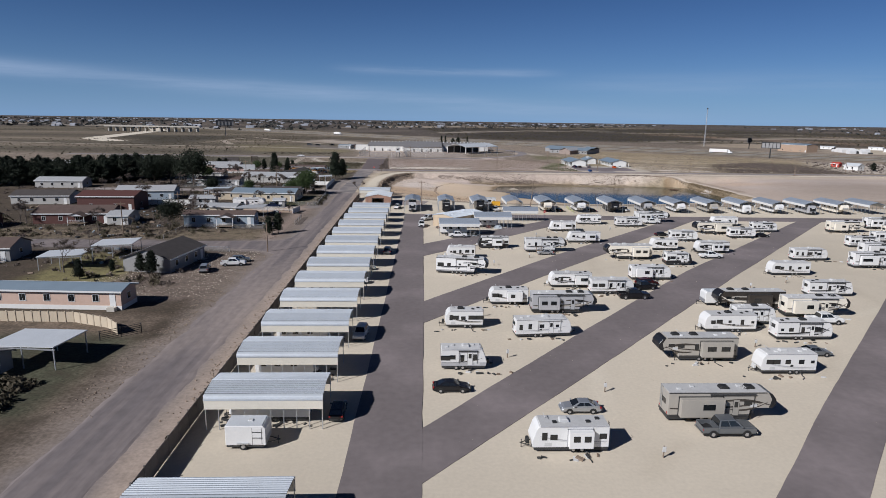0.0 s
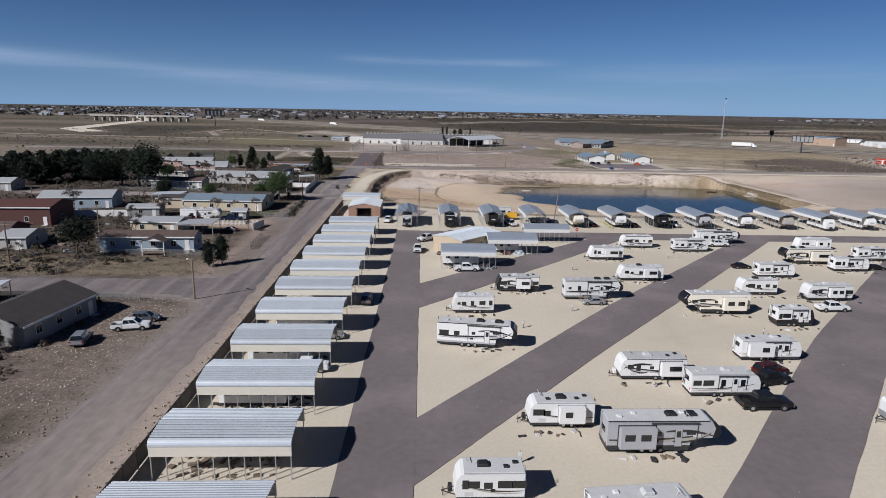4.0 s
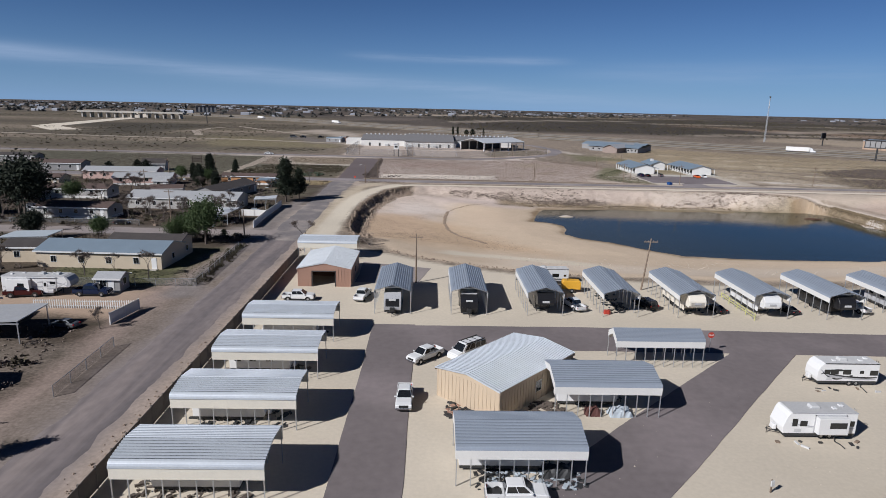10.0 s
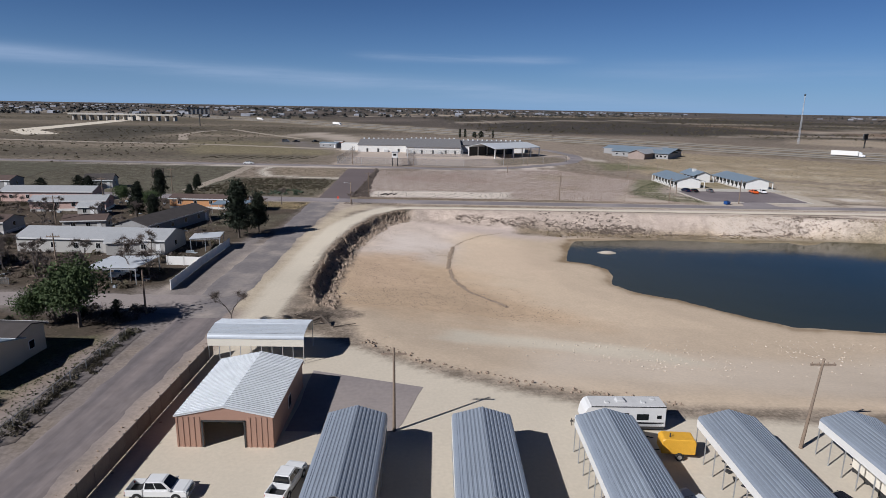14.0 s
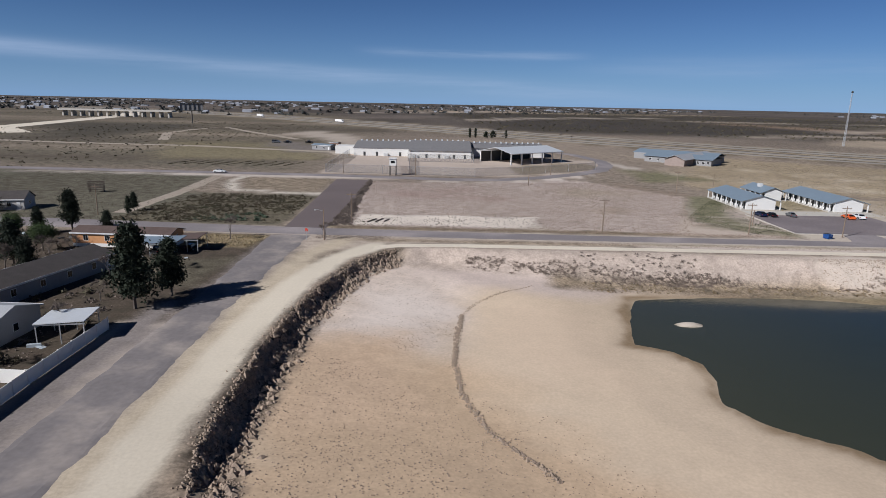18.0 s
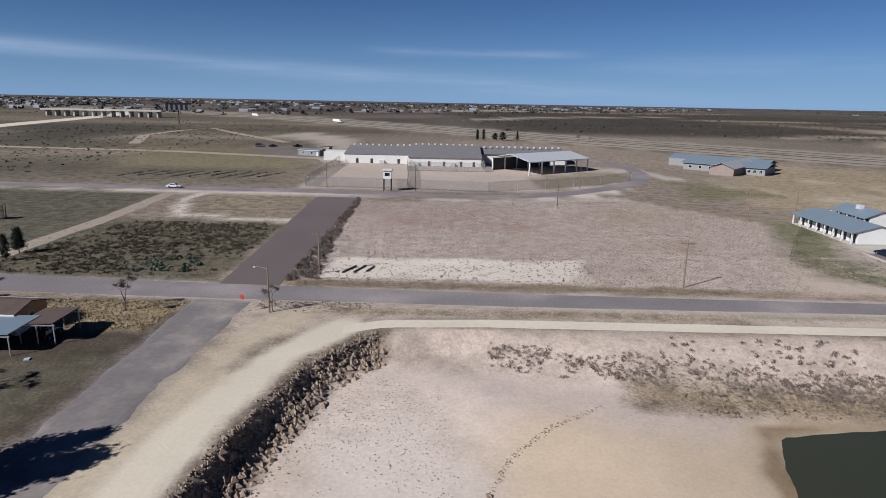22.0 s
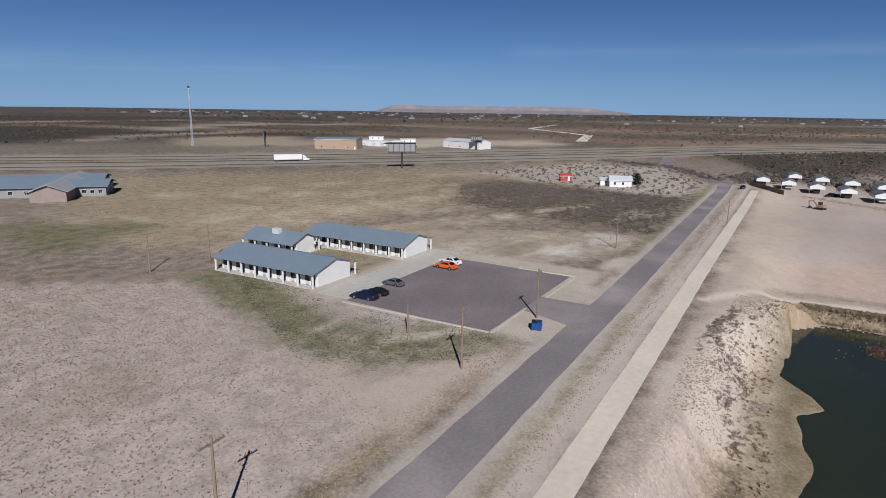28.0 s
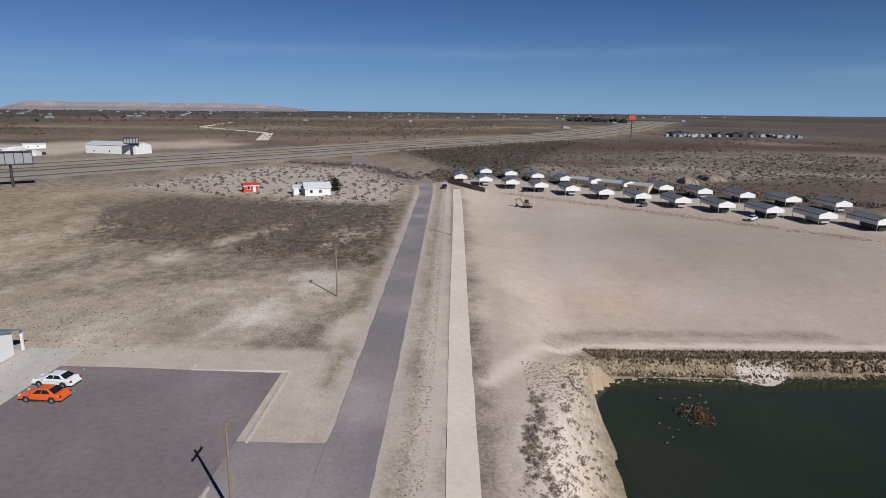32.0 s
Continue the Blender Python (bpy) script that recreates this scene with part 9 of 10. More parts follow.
tufts("dry_grass", scatter([(100, 400), (182, 357.5), (290, 400), (300, 495), (170, 590), (105, 470)], 26000, 5), 0.15, 0.14, "tuft_gold", "golden dry grass of the plain", 5)
tufts("dry_grass", scatter([(-24, 346.6), (-6, 346.8), (-6, 349.4), (-24, 350)], 500, 24, clump), 0.12, 0.14, "weed", "dark dead grass by the crossing", 24)
bushes("scrub", scatter([(34, 333), (60, 332.5), (60, 338), (34, 338)], 80, 25, clump), 0.42, "twig", "grey leafless weeds on the pit bank", 25, 60, 0.9, leaf=0.09)
tufts("dry_grass", scatter([(-66, 337), (-36, 336.5), (-34.6, 348), (-66, 349)], 2600, 6), 0.15, 0.2, "tuft_gold", "golden dry grass by the crossing", 6)
tufts("dry_grass", scatter([(-160, 363), (-37, 361), (-37, 452), (-160, 456)], 9000, 7), 0.14, 0.12, "scrub", "dark dry grass tufts over the vacant plot", 7)
tufts("dry_grass", scatter([(-110, 150), (-36, 150), (-36, 164), (-110, 166)], 2500, 8), 0.12, 0.12, "tuft", "dry grass of a yard", 8)
tufts("dry_grass", scatter([(-23.6, 40), (-22.6, 40), (-22.7, 236), (-23.8, 236)], 900, 9, clump), 0.22, 0.25, "scrub", "dead weeds along the board fence", 9)
tufts("grass", scatter([(-61, 209), (-35, 209), (-36, 236), (-61, 232)], 4500, 10), 0.13, 0.10, "leaf_dull", "green weeds of a fenced yard", 10)
tufts("grass", scatter([(98, 420), (86, 402), (72, 378), (84, 361), (94, 362), (93, 390), (102, 420)], 7000, 11, clump), 0.11, 0.09, "leaf_dull", "green weeds beside the motel", 11)
bushes("scrub", scatter([(-80, 362), (-36, 361.5), (-36, 408), (-74, 408)], 1500, 12, clump), 0.45, "scrub", "dark dry scrub of the vacant plot", 12, 36, 0.8, leaf=0.13)
bushes("scrub", scatter([(-23.2, 360), (-18, 362), (-21, 400), (-22.6, 450), (-24, 450)], 420, 13), 0.62, "twig", "scrub along the brown driveway", 13, 60, 0.9, leaf=0.1)
bushes("scrub", scatter([(180, 358.5), (268, 361), (274, 440), (256, 452), (202, 428)], 3400, 14, lambda x, y, r: inside(x, y, [(180, 358.5), (268, 361), (274, 440), (256, 452), (202, 428)]) / 26 + rumple(x, y, 9, 25) + r.uniform(-0.6, 0.6, x.shape) > 0.45), 0.55, "twig", "thick dark scrub beside the road", 14, 22, leaf=0.16)
bushes("scrub", scatter([(10, 332.5), (34, 330), (134, 327.5), (136, 332), (112, 336.5), (10, 337)], 2000, 15, lambda x, y, r: rumple(x * 0.35, y * 1.3, 3, 21) + r.uniform(-0.3, 0.3, x.shape) > 0.5), 0.32, "weed", "dead dark weeds on the pit bank", 15, 30, 0.9, leaf=0.11)
bushes("scrub", scatter([(34, 325.5), (134, 327), (138, 325), (141, 321), (141, 285), (142, 285), (142, 324), (128, 330), (34, 330)], 500, 16), 0.28, "reed", "dry reeds along the shore", 16, 10)
bushes("scrub", scatter([(-160, 100), (-62, 110), (-64, 345), (-160, 345)], 1300, 17, lambda x, y, r: rumple(x, y, 22, 41) + r.uniform(-0.5, 0.5, x.shape) > 0.05), 0.62, "twig", "scattered grey bushes in the settlement", 17, 36, 0.9, leaf=0.12)
bushes("scrub", scatter([(-70, 58), (-43, 58), (-43, 68), (-70, 72)], 420, 18), 0.9, "scrub", "tangled green-brown brush", 18, 60, 0.9, leaf=0.11)
bushes("prickly_pear", scatter([(-62, 364), (-42, 364), (-42, 374), (-62, 374)], 60, 19), 0.6, "cactus", "prickly pear among the scrub", 19, 16)
bushes("scrub", scatter([(330, 320), (560, 330), (900, 80), (700, -300), (300, 120), (250, 230)], 4200, 20, lambda x, y, r: rumple(x, y, 35, 22) + r.uniform(-0.25, 0.25, x.shape) > 0.15), 0.8, "twig", "dark scrub of the plain", 20, 16, leaf=0.2)
bushes("scrub", scatter([(60, 900), (700, 760), (1700, 1500), (600, 2400), (0, 1800)], 9000, 21, lambda x, y, r: np.min([away(x, y, line) for line in PALE], 0) > 55 + 30 * rumple(x, y, 40, 26)), 1.5, "scrub", "dark scrub of the far plain", 21, 6)
bushes("scrub", scatter([(600, 420), (1500, 40), (2600, 500), (1600, 1600), (760, 800)], 8000, 22, lambda x, y, r: rumple(x, y, 130, 23) + r.uniform(-0.5, 0.5, x.shape) > 0), 1.4, "scrub", "dark scrub of the far plain", 22, 6)
bushes("scrub", scatter([(-900, 420), (-170, 400), (-120, 900), (-700, 1300)], 2600, 23, lambda x, y, r: rumple(x, y, 90, 24) + r.uniform(-0.4, 0.4, x.shape) > 0.15), 0.8, "scrub", "dark scrub of the far plain", 23, 7)
bushes("scrub", scatter([(262, 362), (312, 362), (392, 396), (382, 440), (296, 470), (270, 420)], 500, 24), 0.8, "twig", "grey brush round the white house", 24, 10)


# ---- rubble, rocks ----
def stones(name, pts, size, mat, label, seed, rise=0.3, category="rubble"):
    """Angular clods and stones, all of a heap in one mesh."""
    rng = np.random.RandomState(seed)
    n = len(pts)
    z = height(pts[:, 0], pts[:, 1])
    s = size * rng.uniform(0.35, 1.4, n)
    corners = np.array([(1, 0, 0), (0, 1, 0), (-1, 0, 0), (0, -1, 0), (0, 0, 1), (0, 0, -1)], float)
    tri = np.array([(0, 1, 4), (1, 2, 4), (2, 3, 4), (3, 0, 4), (1, 0, 5), (2, 1, 5), (3, 2, 5), (0, 3, 5)])
    a = rng.uniform(0, 6.28, n)
    v = corners[None] * rng.uniform(0.6, 1.25, (n, 6, 1)) * s[:, None, None]
    v[:, :, 2] *= 0.75
    x = v[:, :, 0] * np.cos(a)[:, None] - v[:, :, 1] * np.sin(a)[:, None]
    y = v[:, :, 0] * np.sin(a)[:, None] + v[:, :, 1] * np.cos(a)[:, None]
    v = np.stack([x + pts[:, :1], y + pts[:, 1:], v[:, :, 2] + (z + rise * s)[:, None]], 2)
    f = (tri[None] + 6 * np.arange(n)[:, None, None]).reshape(-1, 3)
    me = mesh_from(name, v.reshape(-1, 3).tolist(), f.tolist(), mat)
    return tagged(new(name, me), label, category, kind="stuff")


def crates(name, pts, size, mat, label, seed, category="junk", flat=0.7):
    """Boxes, boards and tools lying about at all angles, all of one lot in one mesh."""
    rng = np.random.RandomState(seed)
    n = len(pts)
    z = height(pts[:, 0], pts[:, 1])
    d = size * rng.uniform(0.25, 1.2, (n, 3)) * np.array([1.3, 0.7, flat])
    a = rng.uniform(0, 6.28, n)
    unit = np.array([(i, j, k) for k in (0, 1) for j in (-1, 1) for i in (-1, 1)], float)
    v = unit[None] * d[:, None, :]
    v[:, :, 2] += rng.normal(0, 0.06, (n, 1)) * v[:, :, 0]
    x = v[:, :, 0] * np.cos(a)[:, None] - v[:, :, 1] * np.sin(a)[:, None] + pts[:, :1]
    y = v[:, :, 0] * np.sin(a)[:, None] + v[:, :, 1] * np.cos(a)[:, None] + pts[:, 1:]
    v = np.stack([x, y, v[:, :, 2] + z[:, None] - 0.02], 2)
    q = np.array([(0, 2, 3, 1), (4, 5, 7, 6), (0, 1, 5, 4), (2, 6, 7, 3), (0, 4, 6, 2), (1, 3, 7, 5)])
    f = (q[None] + 8 * np.arange(n)[:, None, None]).reshape(-1, 4)
    return tagged(new(name, mesh_from(name, v.reshape(-1, 3).tolist(), f.tolist(), mat)), label, category, kind="stuff")


def beside(line, width, n, seed, shift=(0, 0)):
    rng = np.random.RandomState(seed)
    p = np.array(along(line, 0.4))
    k = rng.randint(0, len(p), n)
    return p[k] + rng.normal(0, width, (n, 2)) + np.array(shift)


stones("rubble", beside(PIT_WEST[1:-2], 0.9, 900, 26, (2.6, -0.6)), 0.42, "rubble", "big slumped lumps of earth on the west bank", 26, 0.1)
stones("rocks", scatter([(-14, 300), (0, 292), (8, 300), (4, 326), (-8, 332)], 1800, 25, clump), 0.07, "rubble", "small stones over the pale pit floor", 25)
stones("rubble", beside(PIT_WEST[1:-2], 1.1, 6500, 30, (2.2, -0.5)), 0.10, "rubble", "tumbled earth and rubble down the west bank", 30)
stones("rubble", beside(PIT_WEST[1:-2], 0.7, 4200, 31, (1.5, -0.2)), 0.2, "rubble", "earth clods along the pit rim", 31, 0.0)
stones("rubble", beside(PIT_WEST[1:-3], 0.3, 1500, 29, (0.7, -0.1)), 0.22, "rubble", "broken earth ledge of the pit rim", 29, -0.2)
stones("rubble", beside([(18, 336), (60, 335.4), (110, 334.6), (134, 328.6)], 1.2, 1200, 28), 0.1, "rock", "slumped pale clods of the north bank", 28, 0.05)
stones("rubble", scatter([(84, 331), (112, 331), (132, 326), (138, 321), (141, 323), (130, 333), (108, 337), (84, 337)], 1800, 27, clump), 0.13, "rubble", "slumped brown clods of the north bank", 27, 0.05)
ARC = [(17, 262.5), (10.8, 271.5), (8, 281), (7.2, 290), (7.7, 300), (8.7, 309), (11, 315), (15.4, 320), (22.8, 326)]
stones("rubble", beside(ARC[:6], 0.24, 1300, 32), 0.15, "rubble", "curved line of clods across the pit floor", 32)
stones("rubble", beside(ARC[5:], 0.2, 300, 33), 0.09, "rubble", "curved line of small clods across the pit floor", 33)
stones("rocks", scatter([(-12, 254), (30, 254), (20, 275), (-14, 290)], 2600, 34, clump), 0.085, "rubble", "small stones over the pit floor", 34)
stones("rocks", scatter([(-6, 238), (60, 226), (130, 240), (60, 250)], 500, 35, clump), 0.13, "rock", "small stones over the pit floor", 35)
stones("rocks", beside(PIT_SOUTH[4:-1], 0.5, 160, 36), 0.2, "rubble", "clods along the south rim", 36)
stones("rocks", scatter([(90, 329), (136, 324), (150, 300), (156, 305), (150, 325), (120, 337), (90, 337)], 600, 37), 0.06, "rock", "pale stones on the pit bank", 37)
stones("rocks", scatter([(20, 331), (110, 332), (110, 338), (20, 338)], 1200, 38, clump), 0.08, "rock", "pale stones on the pit bank", 38)
stones("rocks", beside([(-24, 60), (-23.6, 240)], 0.7, 900, 39), 0.12, "rubble", "loose stones along the street verge", 39)


# ---- far country ----
def far_boxes(name, pts, w, h, mat, label, seed, category):
    rng = np.random.RandomState(seed)
    v, f = [], []
    for x, y in pts:
        a, b, c = w * rng.uniform(0.5, 1.6), w * rng.uniform(0.4, 0.9), h * rng.uniform(0.6, 1.4)
        n = len(v)
        v += [(x - a, y - b, 0), (x + a, y - b, 0), (x + a, y + b, 0), (x - a, y + b, 0), (x - a, y - b, c), (x + a, y - b, c), (x + a, y + b, c), (x - a, y + b, c), (x - a, y, c * 1.4), (x + a, y, c * 1.4)]
        f += [tuple(n + i for i in q) for q in ((0, 1, 5, 4), (1, 2, 6, 9, 5), (2, 3, 7, 6), (3, 0, 4, 8, 7), (4, 5, 9, 8), (8, 9, 6, 7))]
    return tagged(new(name, mesh_from(name, v, f, mat)), label, category, kind="stuff")


far_boxes("far_town", scatter([(-2600, 1500), (-300, 1350), (700, 2600), (1500, 3600), (-2600, 3600)], 340, 50, lambda x, y, r: rumple(x, y, 260, 30) + r.uniform(-0.5, 0.5, x.shape) > -0.1), 6.5, 3, "far_roof", "small pale houses of a far town", 50, "town")
far_boxes("far_town", scatter([(900, 1500), (2600, 900), (3800, 1600), (2000, 3800)], 60, 51), 7, 3, "far_roof", "scattered far houses", 51, "town")
far_boxes("far_town", scatter([(900, 160), (3500, -1200), (3800, 800), (1500, 900)], 50, 52), 7, 3, "far_roof", "scattered far houses", 52, "town")
bushes("far_trees", scatter([(-2600, 1400), (-300, 1250), (900, 2500), (1500, 3600), (-2600, 3600)], 2000, 53, lambda x, y, r: rumple(x, y, 260, 30) + r.uniform(-0.6, 0.6, x.shape) > -0.2), 5.5, "far_tree", "dark trees of a far town", 53, 12, 0.9, "trees")
bushes("far_trees", scatter([(900, 1200), (2600, 300), (4200, -1500), (4600, 1800), (2000, 4200)], 900, 54), 5, "far_tree", "dark far trees on the plain", 54, 10, 0.9, "trees")
br = thing("overpass", "pale concrete overpass far off", "bridge")
part("deck", boxes((-530, -372, 1072, 1086, 7.5, 9.6)), "concrete", br)
pier = None
for i in range(13):
    x = -524 + 146 * i / 12
    if pier is None:
        pier = part("pier", boxes((-1, 1, 1074, 1084, 0, 7.5)), "concrete", br)
        pier.location = (x, 0, 0)
    else:
        same("pier", pier, x, 0, 0, br)
bm = bmesh.new()
n = 46
rows = []
for i in range(n + 1):
    u = i / n
    ang = radians(13 + 23 * u)
    cx, cy = 60 + 4650 * math.cos(ang), 343 + 4650 * math.sin(ang)
    top = 46 * min(1, u * 5 + 0.1, (1 - u) * 14) * (0.94 + 0.05 * math.sin(u * 23) + 0.03 * math.sin(u * 61)) + 8
    ox, oy = math.cos(ang), math.sin(ang)
    rows.append([bm.verts.new((cx + ox * o, cy + oy * o, z)) for o, z in ((-260, -2), (-90, top * 0.45), (-30, top), (160, top), (300, -2))])
for a, b in zip(rows, rows[1:]):
    for k in range(4):
        bm.faces.new((a[k], b[k], b[k + 1], a[k + 1]))
mesa = part("mesa", bm, "mesa")
tagged(mesa, "long flat-topped pale mesa on the skyline", "mesa", kind="structure")

# sheds beyond the highway, the white house and the diagonal row of carports to the east
house(466, 561, 40, 14, 5.6, 7.4, "panel_white", "galv_white", "white metal shed beyond the highway", -106, windows=3, name="workshop")
house(393, 633.6, 33, 16, 7.2, 8.4, "brick_tan", "roof_blue", "tan building with blue-grey roof beyond the highway", -69.3, windows=3, name="workshop")
for x, y in ((440, 690), (455, 650), (500, 640), (470, 700), (520, 690)):
    house(x, y, 14, 5, 3, 3.6, "stucco_white", "galv_white", "white trailer building beyond the highway", -50, windows=2)
house(281, 391, 9, 6, 2.8, 4.4, "stucco_white", "galv_white", "small white house among dry brush", -70, windows=2)
house(283, 397, 6, 5, 2.4, 3.2, "stucco_white", "galv_white", "white lean-to beside a small house", -70, windows=1)
house(287, 417, 5, 4, 2.4, 3.2, "red", "red", "small red shed among brush", -60, windows=1)
east = carport(12.0, 5.4, 2.0, 3.2, 4.1, "panel_white", "galv_dull", "long steel carport with white gable in the eastern trailer rows", posts=3, gable=True, group="eastern carports", trim="full")
EAST = [(320 - 98 * i / 11, 336 - 110 * i / 11) for i in range(12)] + [(345 - 92 * i / 10, 324 - 106 * i / 10) for i in range(11)]
east.matrix_basis = pose(*EAST[0], 0, 0, 0, 4)
for x, y in EAST[1:]:
    copy_thing(east, pose(x, y, 0, 0, 0, 4))
for i, row in enumerate((("pickup", "car_black", 296, 314, 135), ("suv", "car_grey", 262, 280, 135), ("pickup", "car_white", 238, 256, 135))):
    put_car(*row, "parked vehicle beside an eastern carport")
house(308, 279, 36, 7, 3.0, 3.6, "stucco_tan", "galv_old", "long tan building in the eastern trailer rows", 45, windows=6)
solid_fence([(321, 344), (292, 330)], 1.8, "wood", "brown board fence at the eastern rows", 4)


# ---- more of the settlement ----
def clear_of_houses(x, y, gap):
    for row in HOUSES:
        c, s = math.cos(radians(-row[9])), math.sin(radians(-row[9]))
        u, v = x - row[0], y - row[1]
        if abs(u * c - v * s) < row[2] / 2 + gap and abs(u * s + v * c) < row[3] / 2 + gap:
            return False
    return not (139 < y < 151 or 244 < y < 257)


rng = random.Random(11)
done = 0
while done < 46:
    x, y = rng.uniform(-125, -42), rng.uniform(108, 345)
    if (x < -60 or y > 258) and clear_of_houses(x, y, 1.5):
        put_tree("bare", x, y, rng.uniform(4.5, 7.5))
        done += 1
for x, y, h in ((-61, 74, 5.5), (-55, 66, 6.0), (-66, 80, 5), (-58, 60, 6), (-70, 66, 6), (-50, 62, 4.5)):
    put_tree("bare", x, y, h)
put_trailer("fw", -60.8, -50.6, 203.4, 1, 0, L=11.0, body="white", slide=1, stripe="grey", label="white fifth-wheel camper in a dusty yard")
put_trailer("tt", -101.0, -92.4, 271.5, 1, 8, L=8.6, body="white", slide=0, awning=False, plain=True, label="white camper among bare trees")
house(-50.5, 230.0, 13.5, 5.0, 3.3, 4.0, "stucco_tan", "shingle_dark", "dark-roofed rear wing of a tan house", -2, windows=2)
house(-72.5, 210.5, 8.0, 5.0, 2.5, 3.1, "siding_grey", "galv_old", "grey workshop shed with pale roof", 6, windows=1)
house(-78.0, 304.0, 9.0, 6.0, 2.6, 3.5, "stucco_dull", "shingle_brown", "white cottage with dark brown roof", 14, windows=2)
house(-69.5, 592.5, 13.0, 7.0, 2.8, 3.5, "siding_grey", "roof_blue", "grey-blue shed beside the compound", -20, windows=2)
house(-66.0, 611.0, 6.0, 5.0, 3.2, 3.4, "metal_brown", "shingle_dark", "dark storage shed beside the compound", -10, windows=1)
house(-46.5, 207.0, 3.6, 3.0, 2.2, 2.8, "siding_grey", "galv_old", "small grey garden shed with pale roof", 0, windows=1)
for row in (("suv", "car_white", -104, 338.5, 90, "white van in a sandy yard"), ("pickup", "car_maroon", -57.5, 203.0, 10, "dark red pickup truck beside a camper"),
            ("sedan", "car_black", -74.0, 262.0, 170, "black sedan under bare trees"), ("pickup", "car_white", -50.5, 264.5, 80, "white pickup truck under a carport roof")):
    put_car(*row)


def pedestal(x, y, turn):
    """A hookup post with its meter box and a water tap."""
    t = thing("hookup_post", "weathered steel utility hookup post on pale gravel", "utility post", "hookup posts")
    part("post", boxes((-0.05, 0.05, -0.05, 0.05, 0, 1.15)), "wood", t)
    part("meter_box", boxes((-0.16, 0.16, -0.16, -0.05, 0.62, 1.12), bevel=0.015), "plastic", t)
    t.matrix_basis = pose(x, y, 0, 0, 0, turn)
    return t


posts = [(20.5, 65.5), (21.8, 52.0), (11, 75.5), (9.5, 92), (37.5, 82.0), (45, 79), (24.5, 99.8), (31, 111), (54, 101), (60, 108), (15.2, 125.0), (23.8, 132.2), (33.5, 144), (45.0, 157.2), (29.8, 156.3), (52, 166), (47.5, 122), (58.8, 133.6), (70, 145), (75, 127), (69, 112)]
post = pedestal(*posts[0], 0)
for x, y in posts[1:]:
    copy_thing(post, pose(x, y, 0, 0, 0, (x * 13) % 30 - 15))
rng = np.random.RandomState(77)
stones("rocks", scatter([(2, 50), (60, 60), (120, 150), (120, 180), (6, 180)], 1500, 71), 0.06, "rock", "loose pebbles and litter on the gravel pad", 71)
stones("rubble", scatter([(74, 329.5), (134, 329.5), (134, 334), (74, 334)], 700, 72, lambda x, y, r: rumple(x, y, 3, 44) + r.uniform(-0.5, 0.5, x.shape) > 0.15), 0.12, "rubble", "slumped clods down the north bank", 72)
tufts("reeds", scatter([(141.6, 280), (145.6, 280), (145.2, 324), (141.4, 322)], 5200, 73), 0.16, 0.28, "reed", "dry brown grass on the pond's east bank", 73, 4, "reeds")
tufts("reeds", scatter([(127.6, 312), (129.5, 310.6), (133.6, 312), (133.4, 314.4), (129, 314.8)], 500, 74), 0.14, 0.25, "red_reed", "red-brown reeds on a low islet", 74, 4, "reeds")
stones("rocks", scatter([(136, 323.6), (142, 319), (142, 296), (139.6, 298), (139.8, 318)], 90, 75), 0.3, "rubble", "stones at the water's edge", 75, 0.1)


def brush_pile(x, y, r, n, seed, label):
    """A heap of cut branches."""
    rng = random.Random(seed)
    bm = bmesh.new()
    for _ in range(n):
        a, q = rng.uniform(0, 6.28), r * math.sqrt(rng.random())
        p = Vector((x + q * math.cos(a), y + q * math.sin(a), 0.05 + (r - q) * 0.35 * rng.random()))
        d = Vector((rng.uniform(-1, 1), rng.uniform(-1, 1), rng.uniform(-0.1, 0.55))).normalized() * rng.uniform(0.6, 1.7)
        tube(bm, p, p + d, 0.035, 0.012, 4)
    tagged(part("brush_pile", bm, "bark", None), label, "brush", kind="stuff")


brush_pile(-13.2, 244.4, 2.4, 260, 3, "heap of dead branches at the pit rim")
log = thing("dead_log", "dark bent log of dead wood beside the pit", "log")
log.location = (-11.6, 241.4, z_at(-11.6, 241.4))
bm = bmesh.new()
tube(bm, (-2.6, -0.5, 0.15), (0.2, 0.3, 1.2), 0.16, 0.2, 8)
tube(bm, (0.2, 0.3, 1.2), (1.6, -0.4, 0.1), 0.2, 0.12, 8)
part("trunk", bm, "bark", log)
bm = bmesh.new()
tube(bm, (1.9, -0.9, 0.12), (4.9, 0.2, 0.25), 0.1, 0.06, 6)
part("branch", bm, "bark", log)
brush_pile(-43.0, 243.6, 3.2, 260, 4, "heap of cut brush by the side street")
for k, (x0, y0, x1, y1) in enumerate(((-14.4, 366, -12.6, 370.6), (-12.4, 366.4, -10.8, 371.0), (-10.2, 367, -9.2, 370.4))):
    bm = bmesh.new()
    tube(bm, (x0, y0, 0.16), (x1, y1, 0.16), 0.17, 0.14, 9)
    tagged(part("log", bm, "bark"), "dark weathered log lying on dry ground", "log", "logs by the crossing")


